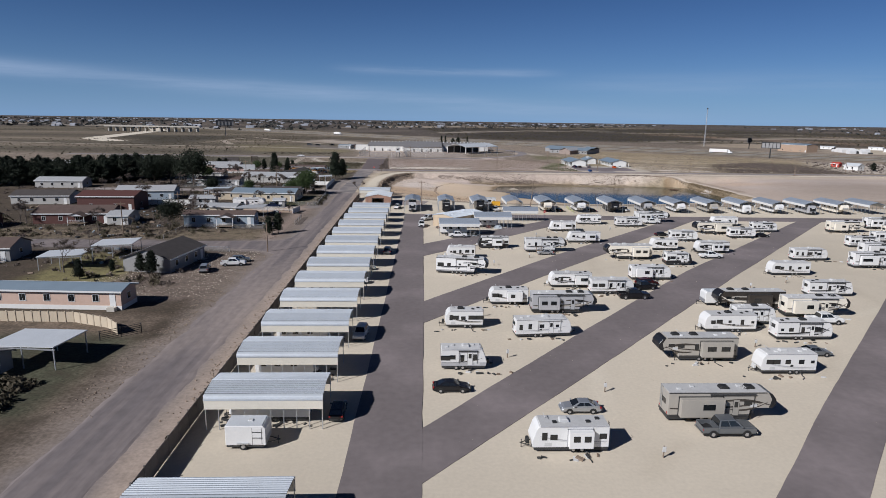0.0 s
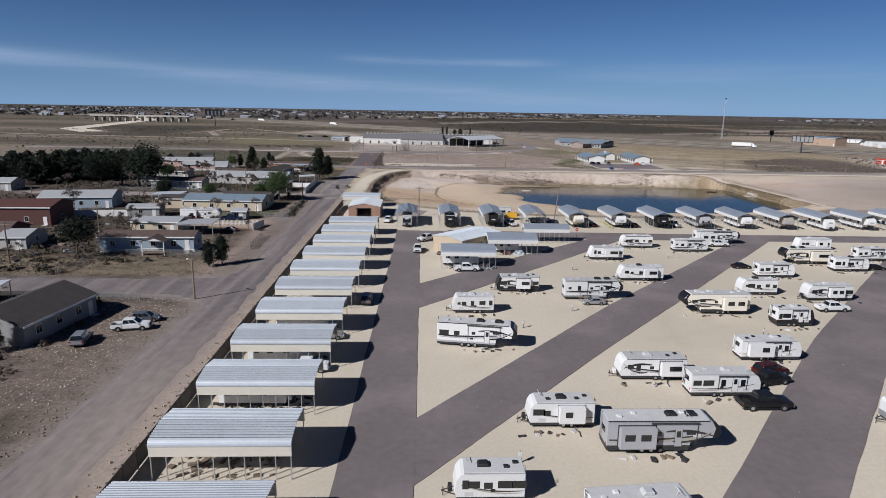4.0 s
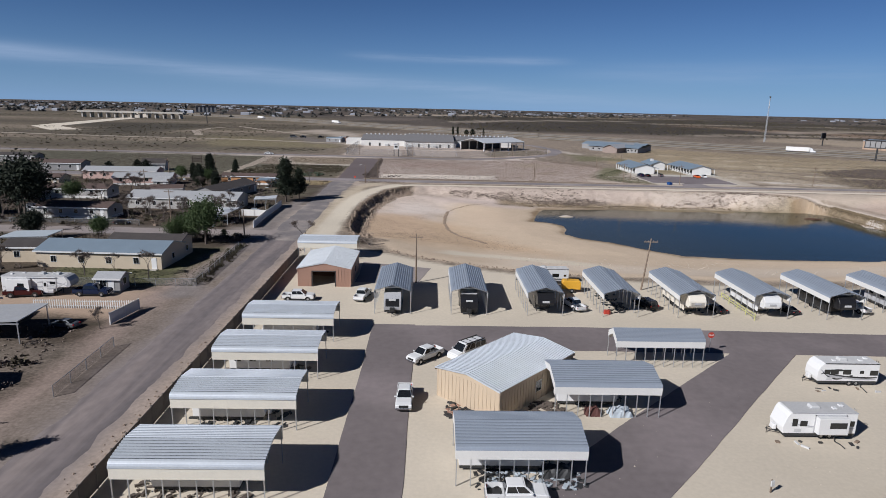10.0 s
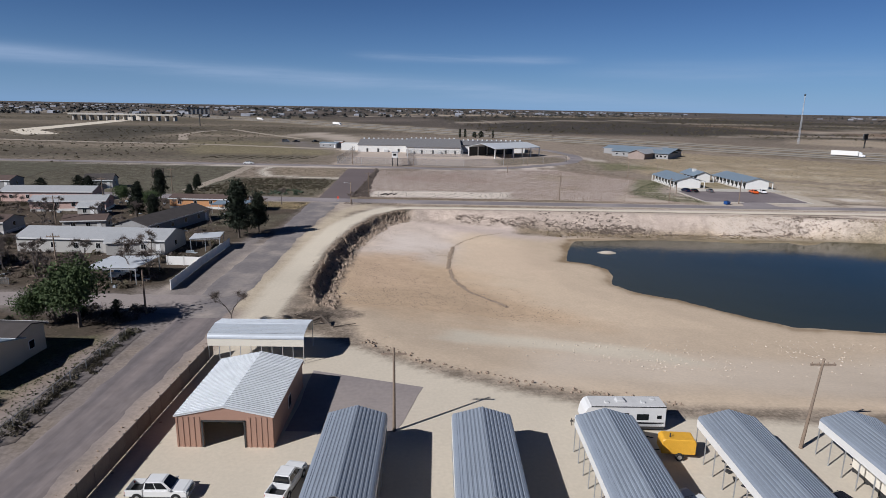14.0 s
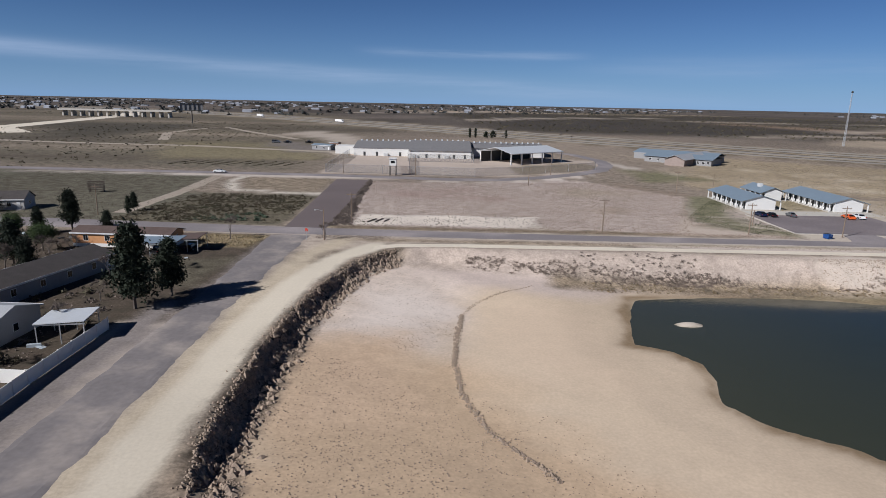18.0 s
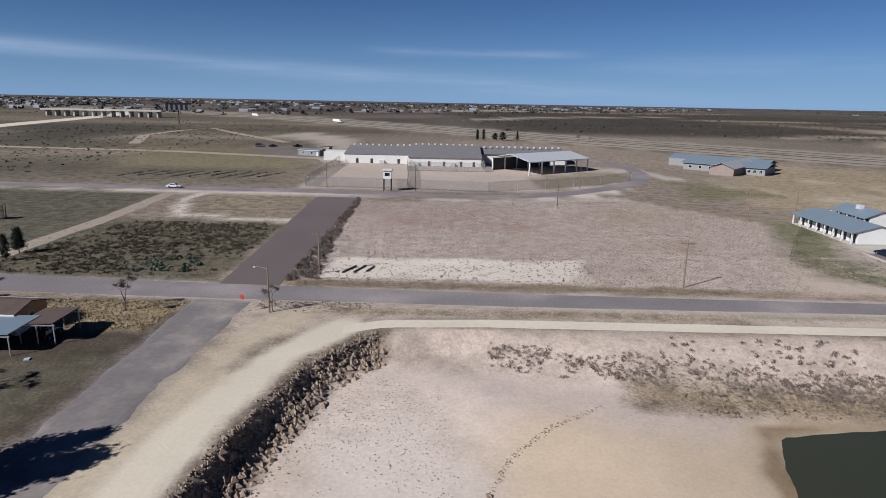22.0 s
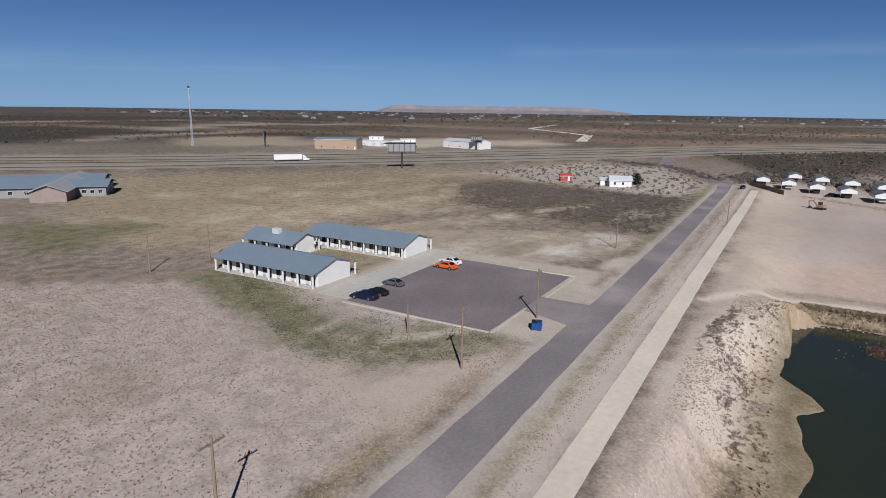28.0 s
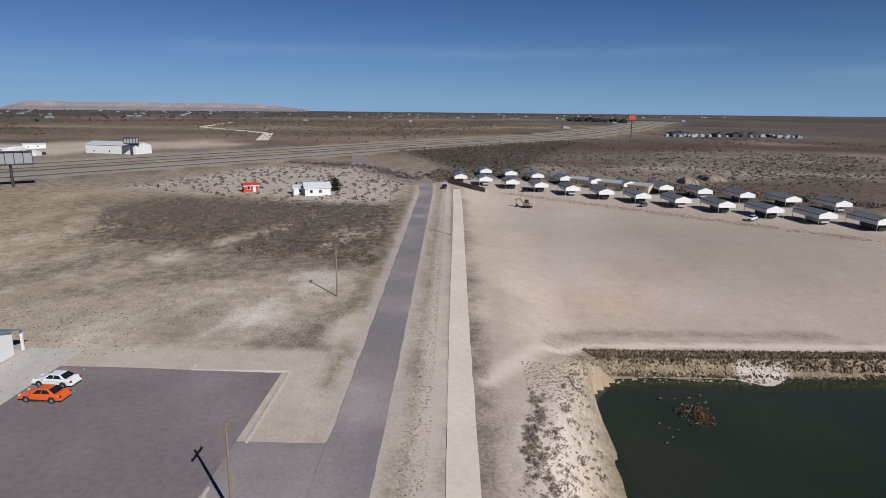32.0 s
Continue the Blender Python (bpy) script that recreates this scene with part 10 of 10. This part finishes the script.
def heap(name, x, y, w, d, h, mat, label, seed, category):
    """A tarpaulin slung over a low heap: a lumpy sheet that reaches the ground."""
    rng = random.Random(seed)
    bm = bmesh.new()
    n = 9
    grid = []
    for i in range(n):
        row = []
        for j in range(n):
            u, v = 2 * i / (n - 1) - 1, 2 * j / (n - 1) - 1
            q = max(abs(u), abs(v))
            z = 0 if q > 0.99 else h * (1 - q ** 4) * rng.uniform(0.75, 1.1)
            row.append(bm.verts.new((x + u * w / 2 * (1 + 0.1 * rng.uniform(-1, 1)), y + v * d / 2 * (1 + 0.1 * rng.uniform(-1, 1)), z)))
        grid.append(row)
    for i in range(n - 1):
        for j in range(n - 1):
            bm.faces.new((grid[i][j], grid[i + 1][j], grid[i + 1][j + 1], grid[i][j + 1]))
    return tagged(part(name, bm, mat), label, category)


heap("tarpaulin", -16.2, 241.6, 1.8, 1.0, 0.7, "yellow_green", "pale yellow-green tarpaulin among dead branches", 8, "tarpaulin")
heap("tarpaulin", 21.6, 168.7, 2.3, 1.5, 0.8, "tarp", "grey tarpaulin over a low heap by the office carport", 3, "tarpaulin")
heap("tarpaulin", 18.9, 168.7, 1.6, 1.2, 0.8, "siding_red", "faded red tarpaulin over boxes by the office carport", 4, "tarpaulin")
heap("covered_pallet", 13.4, 158.6, 2.6, 1.6, 0.8, "dark_steel", "dark heap of tools and scrap under a carport", 5, "pallet")
heap("covered_pallet", -13.0, 62.4, 3.2, 2.0, 0.9, "black_plastic", "dark heap of stored goods under a carport", 6, "pallet")
heap("covered_pallet", -16.5, 73.2, 3.2, 1.6, 0.8, "tarp", "grey covered goods under a carport", 7, "pallet")


def generator_trailer(x, y, turn):
    """A yellow towable generator with its cover, wheels and tow bar."""
    t = thing("generator_trailer", "yellow towable generator behind the pond carports", "generator")
    part("housing", prism([(-1.5, 0.55), (1.4, 0.55), (1.5, 0.8), (1.45, 1.75), (1.2, 1.95), (-1.35, 1.95), (-1.5, 1.7)], 0.75, 0.05), "yellow", t)
    part("exhaust", tube(bmesh.new(), (0.7, 0.3, 1.9), (0.7, 0.3, 2.35), 0.06), "dark_steel", t)
    for i in range(3):
        part("louvre", boxes((-1.1, -0.1, -0.78, -0.75, 0.95 + 0.22 * i, 1.07 + 0.22 * i)), "black_plastic", t)
    bm = bmesh.new()
    tube(bm, (1.4, 0, 0.5), (2.7, 0, 0.45), 0.05)
    tube(bm, (2.5, 0, 0), (2.5, 0, 0.5), 0.04)
    part("tow_bar", bm, "dark_steel", t)
    for s in (-1, 1):
        wheel(t, -0.1, s * 0.85, 0.36, 0.22, s)
    t.matrix_basis = pose(x, y, 0, 0, 0, turn)


generator_trailer(25.9, 209.6, 175)


can = thing("red_crate", "bright red plastic crate beside a carport post", "crate")
part("crate", boxes((-0.45, 0.45, -0.35, 0.35, 0, 0.55), bevel=0.04), "red", can)
can.location = (28.8, 198.7, 0)
rl = thing("pipe_fence", "low yellow-green pipe fence beside a carport", "fence")
for i in range(5):
    part("post", tube(bmesh.new(), (49.6, 196.6 + 2.6 * i, 0), (49.6, 196.6 + 2.6 * i, 1.0), 0.05), "yellow_green", rl)
part("rail", tube(bmesh.new(), (49.6, 196.6, 0.95), (49.6, 207.0, 0.95), 0.05), "yellow_green", rl)
part("rail", tube(bmesh.new(), (49.6, 196.6, 0.5), (49.6, 207.0, 0.5), 0.05), "yellow_green", rl)


def old_rack(x, y, turn):
    """A leaning rack of rough posts and planks."""
    t = thing("wooden_rack", "derelict dark wooden rack on a vacant plot", "rack")
    for px in (-2.0, 2.0):
        for py in (-1.0, 1.0):
            bm = bmesh.new()
            tube(bm, (px, py, 0), (px + 0.25, py, 3.6), 0.14, 0.11)
            part("post", bm, "bark", t)
    for i in range(6):
        part("plank", boxes((-2.3, 2.4, -1.16 if i % 2 else -1.12, -1.04, 0.8 + 0.5 * i, 1.1 + 0.5 * i)), "bark", t)
    part("deck", boxes((-2.2, 2.4, -1.1, 1.1, 2.2, 2.32)), "bark", t)
    t.matrix_basis = pose(x, y, 0, 0, 0, turn)


old_rack(-107, 407, 20)
bushes("scrub", beside([(410, 434), (393, 391), (333, 359)], 2.2, 260, 80), 1.0, "twig", "hedge of grey brush beside the ramp", 80, 12)
bushes("scrub", scatter([(380, 341), (530, 384), (732, 200), (446, 290), (342, 314)], 900, 81), 1.1, "scrub", "dark scrub beside the ramp", 81, 8)
for i in range(9):
    x = -122 + 6.6 * i
    bushes("planted_row", beside([(x, 492 + 2 * (i % 3)), (x + 5.5, 512)], 0.35, 60, 82 + i), 0.4, "scrub", "dark planted row on the plain", 82 + i, 8)

YARDS = [(-125, 104), (-64, 104), (-60, 152), (-62, 196), (-64, 232), (-44, 258), (-44, 345), (-125, 345)]
for mat, n, seed, lab in (("tarp", 90, 91, "scattered pale junk about the yards"), ("dark_steel", 120, 92, "scattered dark junk about the yards"), ("wood", 120, 93, "scattered boards and crates about the yards")):
    pts = scatter(YARDS, n, seed, lambda x, y, r: np.array([clear_of_houses(a, b, 0.4) for a, b in zip(x, y)]) & (rumple(x, y, 12, 47) + r.uniform(-0.4, 0.4, x.shape) > 0))
    crates("yard_junk", pts, 0.55, mat, lab, seed)
for line in ([(-62, 150.5), (-62, 166), (-37, 165)], [(-104, 259), (-66, 258.5)], [(-110, 153), (-110, 166)], [(-72, 136), (-58, 137.5), (-42, 136.5)]):
    wire_fence(line, 1.2, "low sagging wire fence of a dry yard", 7)

for x, y, w, d, n, mat, seed in ((6.6, 169.2, 2.2, 1.6, 60, "dark_steel", 101), (7.0, 168.8, 2.4, 1.8, 40, "metal_brown", 102), (11.5, 157.6, 4.0, 1.2, 90, "tarp", 103), (11.0, 157.8, 4.4, 1.4, 110, "dark_steel", 104), (14.6, 169.6, 1.8, 1.4, 70, "bark", 105), (31, 204, 1.6, 5, 80, "dark_steel", 106), (42, 204, 1.6, 5, 80, "dark_steel", 107), (9, 205, 1.4, 4, 50, "wood", 108)):
    crates("junk_heap", scatter([(x - w, y - d), (x + w, y - d), (x + w, y + d), (x - w, y + d)], n, seed), 0.24, mat, "loose tools, boxes and scrap about a carport", seed)
for k in range(13):
    y = 58.6 + 10.75 * k
    crates("junk_heap", scatter([(-19.8, y - 0.6), (-10.4, y - 0.6), (-10.4, y + 2.6), (-19.8, y + 2.6)], 46, 110 + k), 0.28, ("dark_steel", "bark", "dark_steel", "wood")[k % 4], "boxes and tools stored under a carport", 110 + k)

tufts("dry_grass", scatter([(98, 440), (150, 357.5), (182, 358), (204, 428), (258, 452), (290, 470), (170, 560), (104, 500)], 12000, 130, lambda x, y, r: rumple(x, y, 10, 48) + r.uniform(-0.6, 0.6, x.shape) > 0.1), 0.13, 0.1, "scrub", "grey-brown dry weeds over the plain", 130)
bushes("scrub", scatter([(300, 318), (312, 330), (330, 312), (402, 330), (640, 180), (500, 60), (290, 190), (240, 232), (262, 262)], 1500, 140, lambda x, y, r: inside(x, y, [(318, 342), (346, 330), (250, 216), (212, 236)]) < 0), 0.9, "twig", "grey-brown scrub behind the eastern rows", 140, 9)
stones("rubble", beside([(290, 322), (212, 240)], 1.6, 1600, 141), 0.2, "rubble", "rough earth bank before the eastern rows", 141)
OPEN_YARDS = [(-128, 100), (-44, 104), (-44, 136), (-62, 152), (-40, 168), (-42, 190), (-62, 196), (-62, 206), (-37, 240), (-44, 258), (-44, 345), (-128, 345)]
roomy = lambda gap: lambda x, y, r: np.array([clear_of_houses(a, b, gap) for a, b in zip(x, y)]) & (rumple(x, y, 16, 52) + r.uniform(-0.5, 0.5, x.shape) > 0)
bushes("scrub", scatter(OPEN_YARDS, 420, 150, roomy(0.8)), 0.95, "scrub", "dark leafy shrubs of the dry yards", 150, 60, 0.9, leaf=0.11)
bushes("scrub", scatter(OPEN_YARDS, 500, 151, roomy(0.6)), 0.7, "twig", "grey leafless shrubs of the dry yards", 151, 40, 1.0, leaf=0.11)
tufts("dry_grass", scatter(OPEN_YARDS, 7000, 152, roomy(0.5)), 0.2, 0.16, "weed", "dead weeds of the dry yards", 152)

# ---- the eastern plain ----
far_boxes("far_vehicles", scatter([(815, -80), (850, -80), (850, 80), (822, 84)], 46, 160), 2.6, 2.2, "far_roof", "rows of parked vehicles in a far yard", 160, "vehicles")
far_boxes("far_vehicles", scatter([(830, -70), (870, -70), (870, 70), (840, 70)], 14, 161), 7, 3.4, "dark_steel", "dark trucks and sheds in a far yard", 161, "vehicles")
far_boxes("far_vehicles", scatter([(424, 596), (440, 590), (470, 640), (445, 668)], 22, 162), 3.2, 2.2, "white", "white trailers and trucks parked behind the highway", 162, "vehicles")
far_boxes("far_vehicles", scatter([(430, 600), (446, 596), (478, 640), (455, 668)], 16, 163), 2.2, 1.6, "dark_steel", "dark vehicles parked behind the highway", 163, "vehicles")
bushes("far_trees", scatter([(1640, -90), (1800, 20), (1830, 10), (1680, -110)], 90, 164), 8, "far_tree", "dark clump of trees by the far highway", 164, 20, 0.9, "trees")
heap("earth_mound", 330, 240, 9, 7, 2.6, "rubble", "pale heap of dumped earth behind the eastern rows", 165, "mound")
heap("earth_mound", 344, 224, 16, 9, 2.6, "rubble", "brown heap of dumped earth behind the eastern rows", 166, "mound")


def excavator(x, y, turn):
    """A small tracked digger with its cab, boom and bucket."""
    t = thing("excavator", "small dark tracked excavator standing on bare earth", "excavator")
    for s in (-1, 1):
        part("track", prism([(-1.5, 0.15), (-1.3, 0), (1.3, 0), (1.5, 0.15), (1.5, 0.5), (1.3, 0.65), (-1.3, 0.65), (-1.5, 0.5)], 0.22), "tyre", t).location = (0, s * 0.9, 0)
    part("house", prism([(-1.7, 0.75), (0.9, 0.75), (0.9, 1.4), (-1.5, 1.6)], 1.0, 0.05), "metal_brown", t)
    cab = part("cab", boxes((-0.2, 0.95, -1.0, -0.1, 1.3, 2.5), bevel=0.06), "dark_steel", t)
    part("cab_window", boxes((0.94, 0.97, -0.9, -0.2, 1.5, 2.35)), "glass", cab)
    part("boom", prism([(0.7, 1.2), (2.4, 2.9), (3.9, 2.6), (3.85, 2.3), (2.5, 2.5), (1.1, 1.1)], 0.16), "metal_brown", t)
    part("stick", prism([(3.8, 2.7), (4.1, 2.5), (3.7, 0.7), (3.5, 0.8)], 0.13), "metal_brown", t)
    part("bucket", prism([(3.4, 0.9), (3.8, 0.8), (3.6, 0.15), (3.1, 0.1), (3.0, 0.5)], 0.45), "dark_steel", t)
    t.matrix_basis = pose(x, y, z_at(x, y), 0, 0, turn)


excavator(256.6, 318.6, 60)
stones("rocks", scatter([(120, 319.5), (127, 320), (136, 316), (136, 310), (122, 313)], 70, 168, clump), 0.2, "bark", "dark wet stones showing in the shallows", 168, 4.0)

# ---- last of the settlement ----
for row in (("bare", -58, 258.8, 6.5), ("bare", -69, 270.5, 7), ("bare", -75, 272, 6.5), ("bare", -61, 271.5, 6), ("bare", -52.5, 271.5, 6.5), ("bare", -86, 278, 7), ("bare", -92, 292, 7), ("bare", -68, 298, 6), ("bare", -50, 319, 5.5), ("bare", -66, 206, 5.5), ("bare", -72, 201, 5), ("bare", -68, 181, 6),
            ("conifer", -66, 312, 7), ("conifer", -74, 320, 8), ("round", -112, 266, 12), ("juniper", -48.5, 246, 2.6), ("juniper", -52, 238, 2.2), ("leafy", -50, 239.5, 5.5)):
    put_tree(*row)
bushes("scrub", beside([(-34.9, 210), (-36, 238)], 0.5, 130, 170), 0.5, "scrub", "weeds and shrubs along a wire fence", 170, 50, 1.0, leaf=0.11)
bushes("scrub", scatter([(-50, 241), (-38, 240), (-37, 247), (-50, 248)], 60, 171), 0.8, "bark", "dark brush piled by the side street", 171, 60, 1.0, leaf=0.1)


def wooden_deck(x, y, turn):
    """A low plank landing with steps and a handrail beside a trailer door."""
    t = thing("wooden_steps", "weathered wooden landing with steps at a trailer door", "steps")
    t.matrix_basis = pose(x, y, 0, 0, 0, turn)
    plank = None
    for i in range(7):
        if plank is None:
            plank = part("plank", boxes((0, 0.17, -0.7, 0.7, 0.5, 0.54)), "wood", t)
        else:
            same("plank", plank, 0.19 * i, 0, 0, t)
    for px in (0.05, 1.2):
        for s in (-0.62, 0.62):
            part("post", boxes((px, px + 0.09, s - 0.045, s + 0.045, 0, 1.35 if s < 0 else 0.5)), "wood", t)
    part("handrail", boxes((0, 1.35, -0.68, -0.58, 1.35, 1.4)), "wood", t)
    for k in range(2):
        part("step", boxes((1.34 + 0.28 * k, 1.62 + 0.28 * k, -0.5, 0.5, 0.0, 0.34 - 0.17 * k)), "wood", t)


wooden_deck(26.2, 138.0, 0)


def gas_tank(x, y, turn):
    """A white fuel tank lying on two saddles."""
    t = thing("fuel_tank", "white rounded fuel tank beside a mobile home", "tank")
    bm = bmesh.new()
    for a, b, r0, r1 in ((-1.4, -1.2, 0.3, 0.55), (-1.2, 1.2, 0.55, 0.55), (1.2, 1.4, 0.55, 0.3)):
        tube(bm, (a, 0, 1.0), (b, 0, 1.0), r0, r1, 14)
    part("tank", bm, "white", t)
    for px in (-0.8, 0.8):
        part("saddle", boxes((px - 0.1, px + 0.1, -0.45, 0.45, 0, 0.55)), "dark_steel", t)
    t.matrix_basis = pose(x, y, 0, 0, 0, turn)


gas_tank(-63.3, 180.4, 70)


def small_camper(body, label):
    """A far camper under its carport, nose towards -x."""
    t = thing("camper", label, "camper", "campers in the eastern rows")
    part("body", prism([(-3.6, 0.6), (-3.8, 1.2), (-3.5, 2.3), (-3.0, 2.8), (3.6, 2.85), (3.7, 0.6)], 1.15, 0.05), body, t)
    part("window", boxes((-2.4, -1.4, -1.17, -1.14, 1.6, 2.2), (0.4, 1.6, -1.17, -1.14, 1.6, 2.2)), "glass", t)
    part("underbelly", boxes((-3.3, 3.5, -1.0, 1.0, 0.25, 0.6)), "dark_steel", t)
    return t


kinds = [small_camper(b, f"{w} camper under a far carport") for b, w in (("dark_steel", "dark grey"), ("plastic", "pale grey"), ("brown", "dark brown"))]
for i, (x, y) in enumerate(EAST):
    m = pose(x + 4.6, y + 3.0, 0, 0, 0, 4)
    if i < 3:
        kinds[i].matrix_basis = m
    else:
        copy_thing(kinds[i % 3], m)
bushes("scrub", beside([(350, 352), (366, 330), (322, 270), (290, 222), (262, 196)], 4.0, 900, 172), 1.1, "twig", "dark brush line behind the eastern rows", 172, 30, 1.0, leaf=0.13)
bushes("scrub", beside([(330, 350), (352, 340), (372, 342)], 5.0, 160, 173), 1.5, "twig", "tall brush at the end of the eastern rows", 173, 40, 1.0, leaf=0.12)
sites = np.array([((r[1] + r[2]) / 2, r[3]) for r in RVS if r[3] < 190])
rng = np.random.RandomState(180)
for mat, n, seed, lab in (("dark_steel", 4, 181, "dark blocks, hoses and grills beside the campers"), ("plastic", 2, 182, "pale boxes and steps beside the campers"), ("wood", 2, 183, "wooden blocks and boards beside the campers")):
    pts = np.repeat(sites, n, 0) + np.stack([rng.normal(0, 2.4, n * len(sites)), rng.uniform(-1.9, -0.9, n * len(sites))], 1)
    crates("camp_clutter", pts, 0.27, mat, lab, seed)
gate = thing("pipe_gate", "dark steel pipe gate across a dirt drive", "gate")
for i in range(5):
    part("rail", tube(bmesh.new(), (0, 0, 0.25 + 0.26 * i), (5.2, 0, 0.25 + 0.26 * i), 0.04), "dark_steel", gate)
for px in (0, 2.6, 5.2):
    part("upright", tube(bmesh.new(), (px, 0, 0), (px, 0, 1.4), 0.06), "dark_steel", gate)
gate.matrix_basis = pose(-42.6, 81.5, 0, 0, 0, 40)
stones("rocks", scatter([(-60, 102), (-36, 102), (-35, 138), (-46, 138), (-46, 130), (-60, 112)], 1400, 190, clump), 0.10, "rock", "loose stones over a bare yard", 190, 0.2)
stones("rocks", beside([(-35, 60), (-34.4, 136)], 1.2, 500, 191), 0.11, "rubble", "loose stones along the street's west verge", 191)
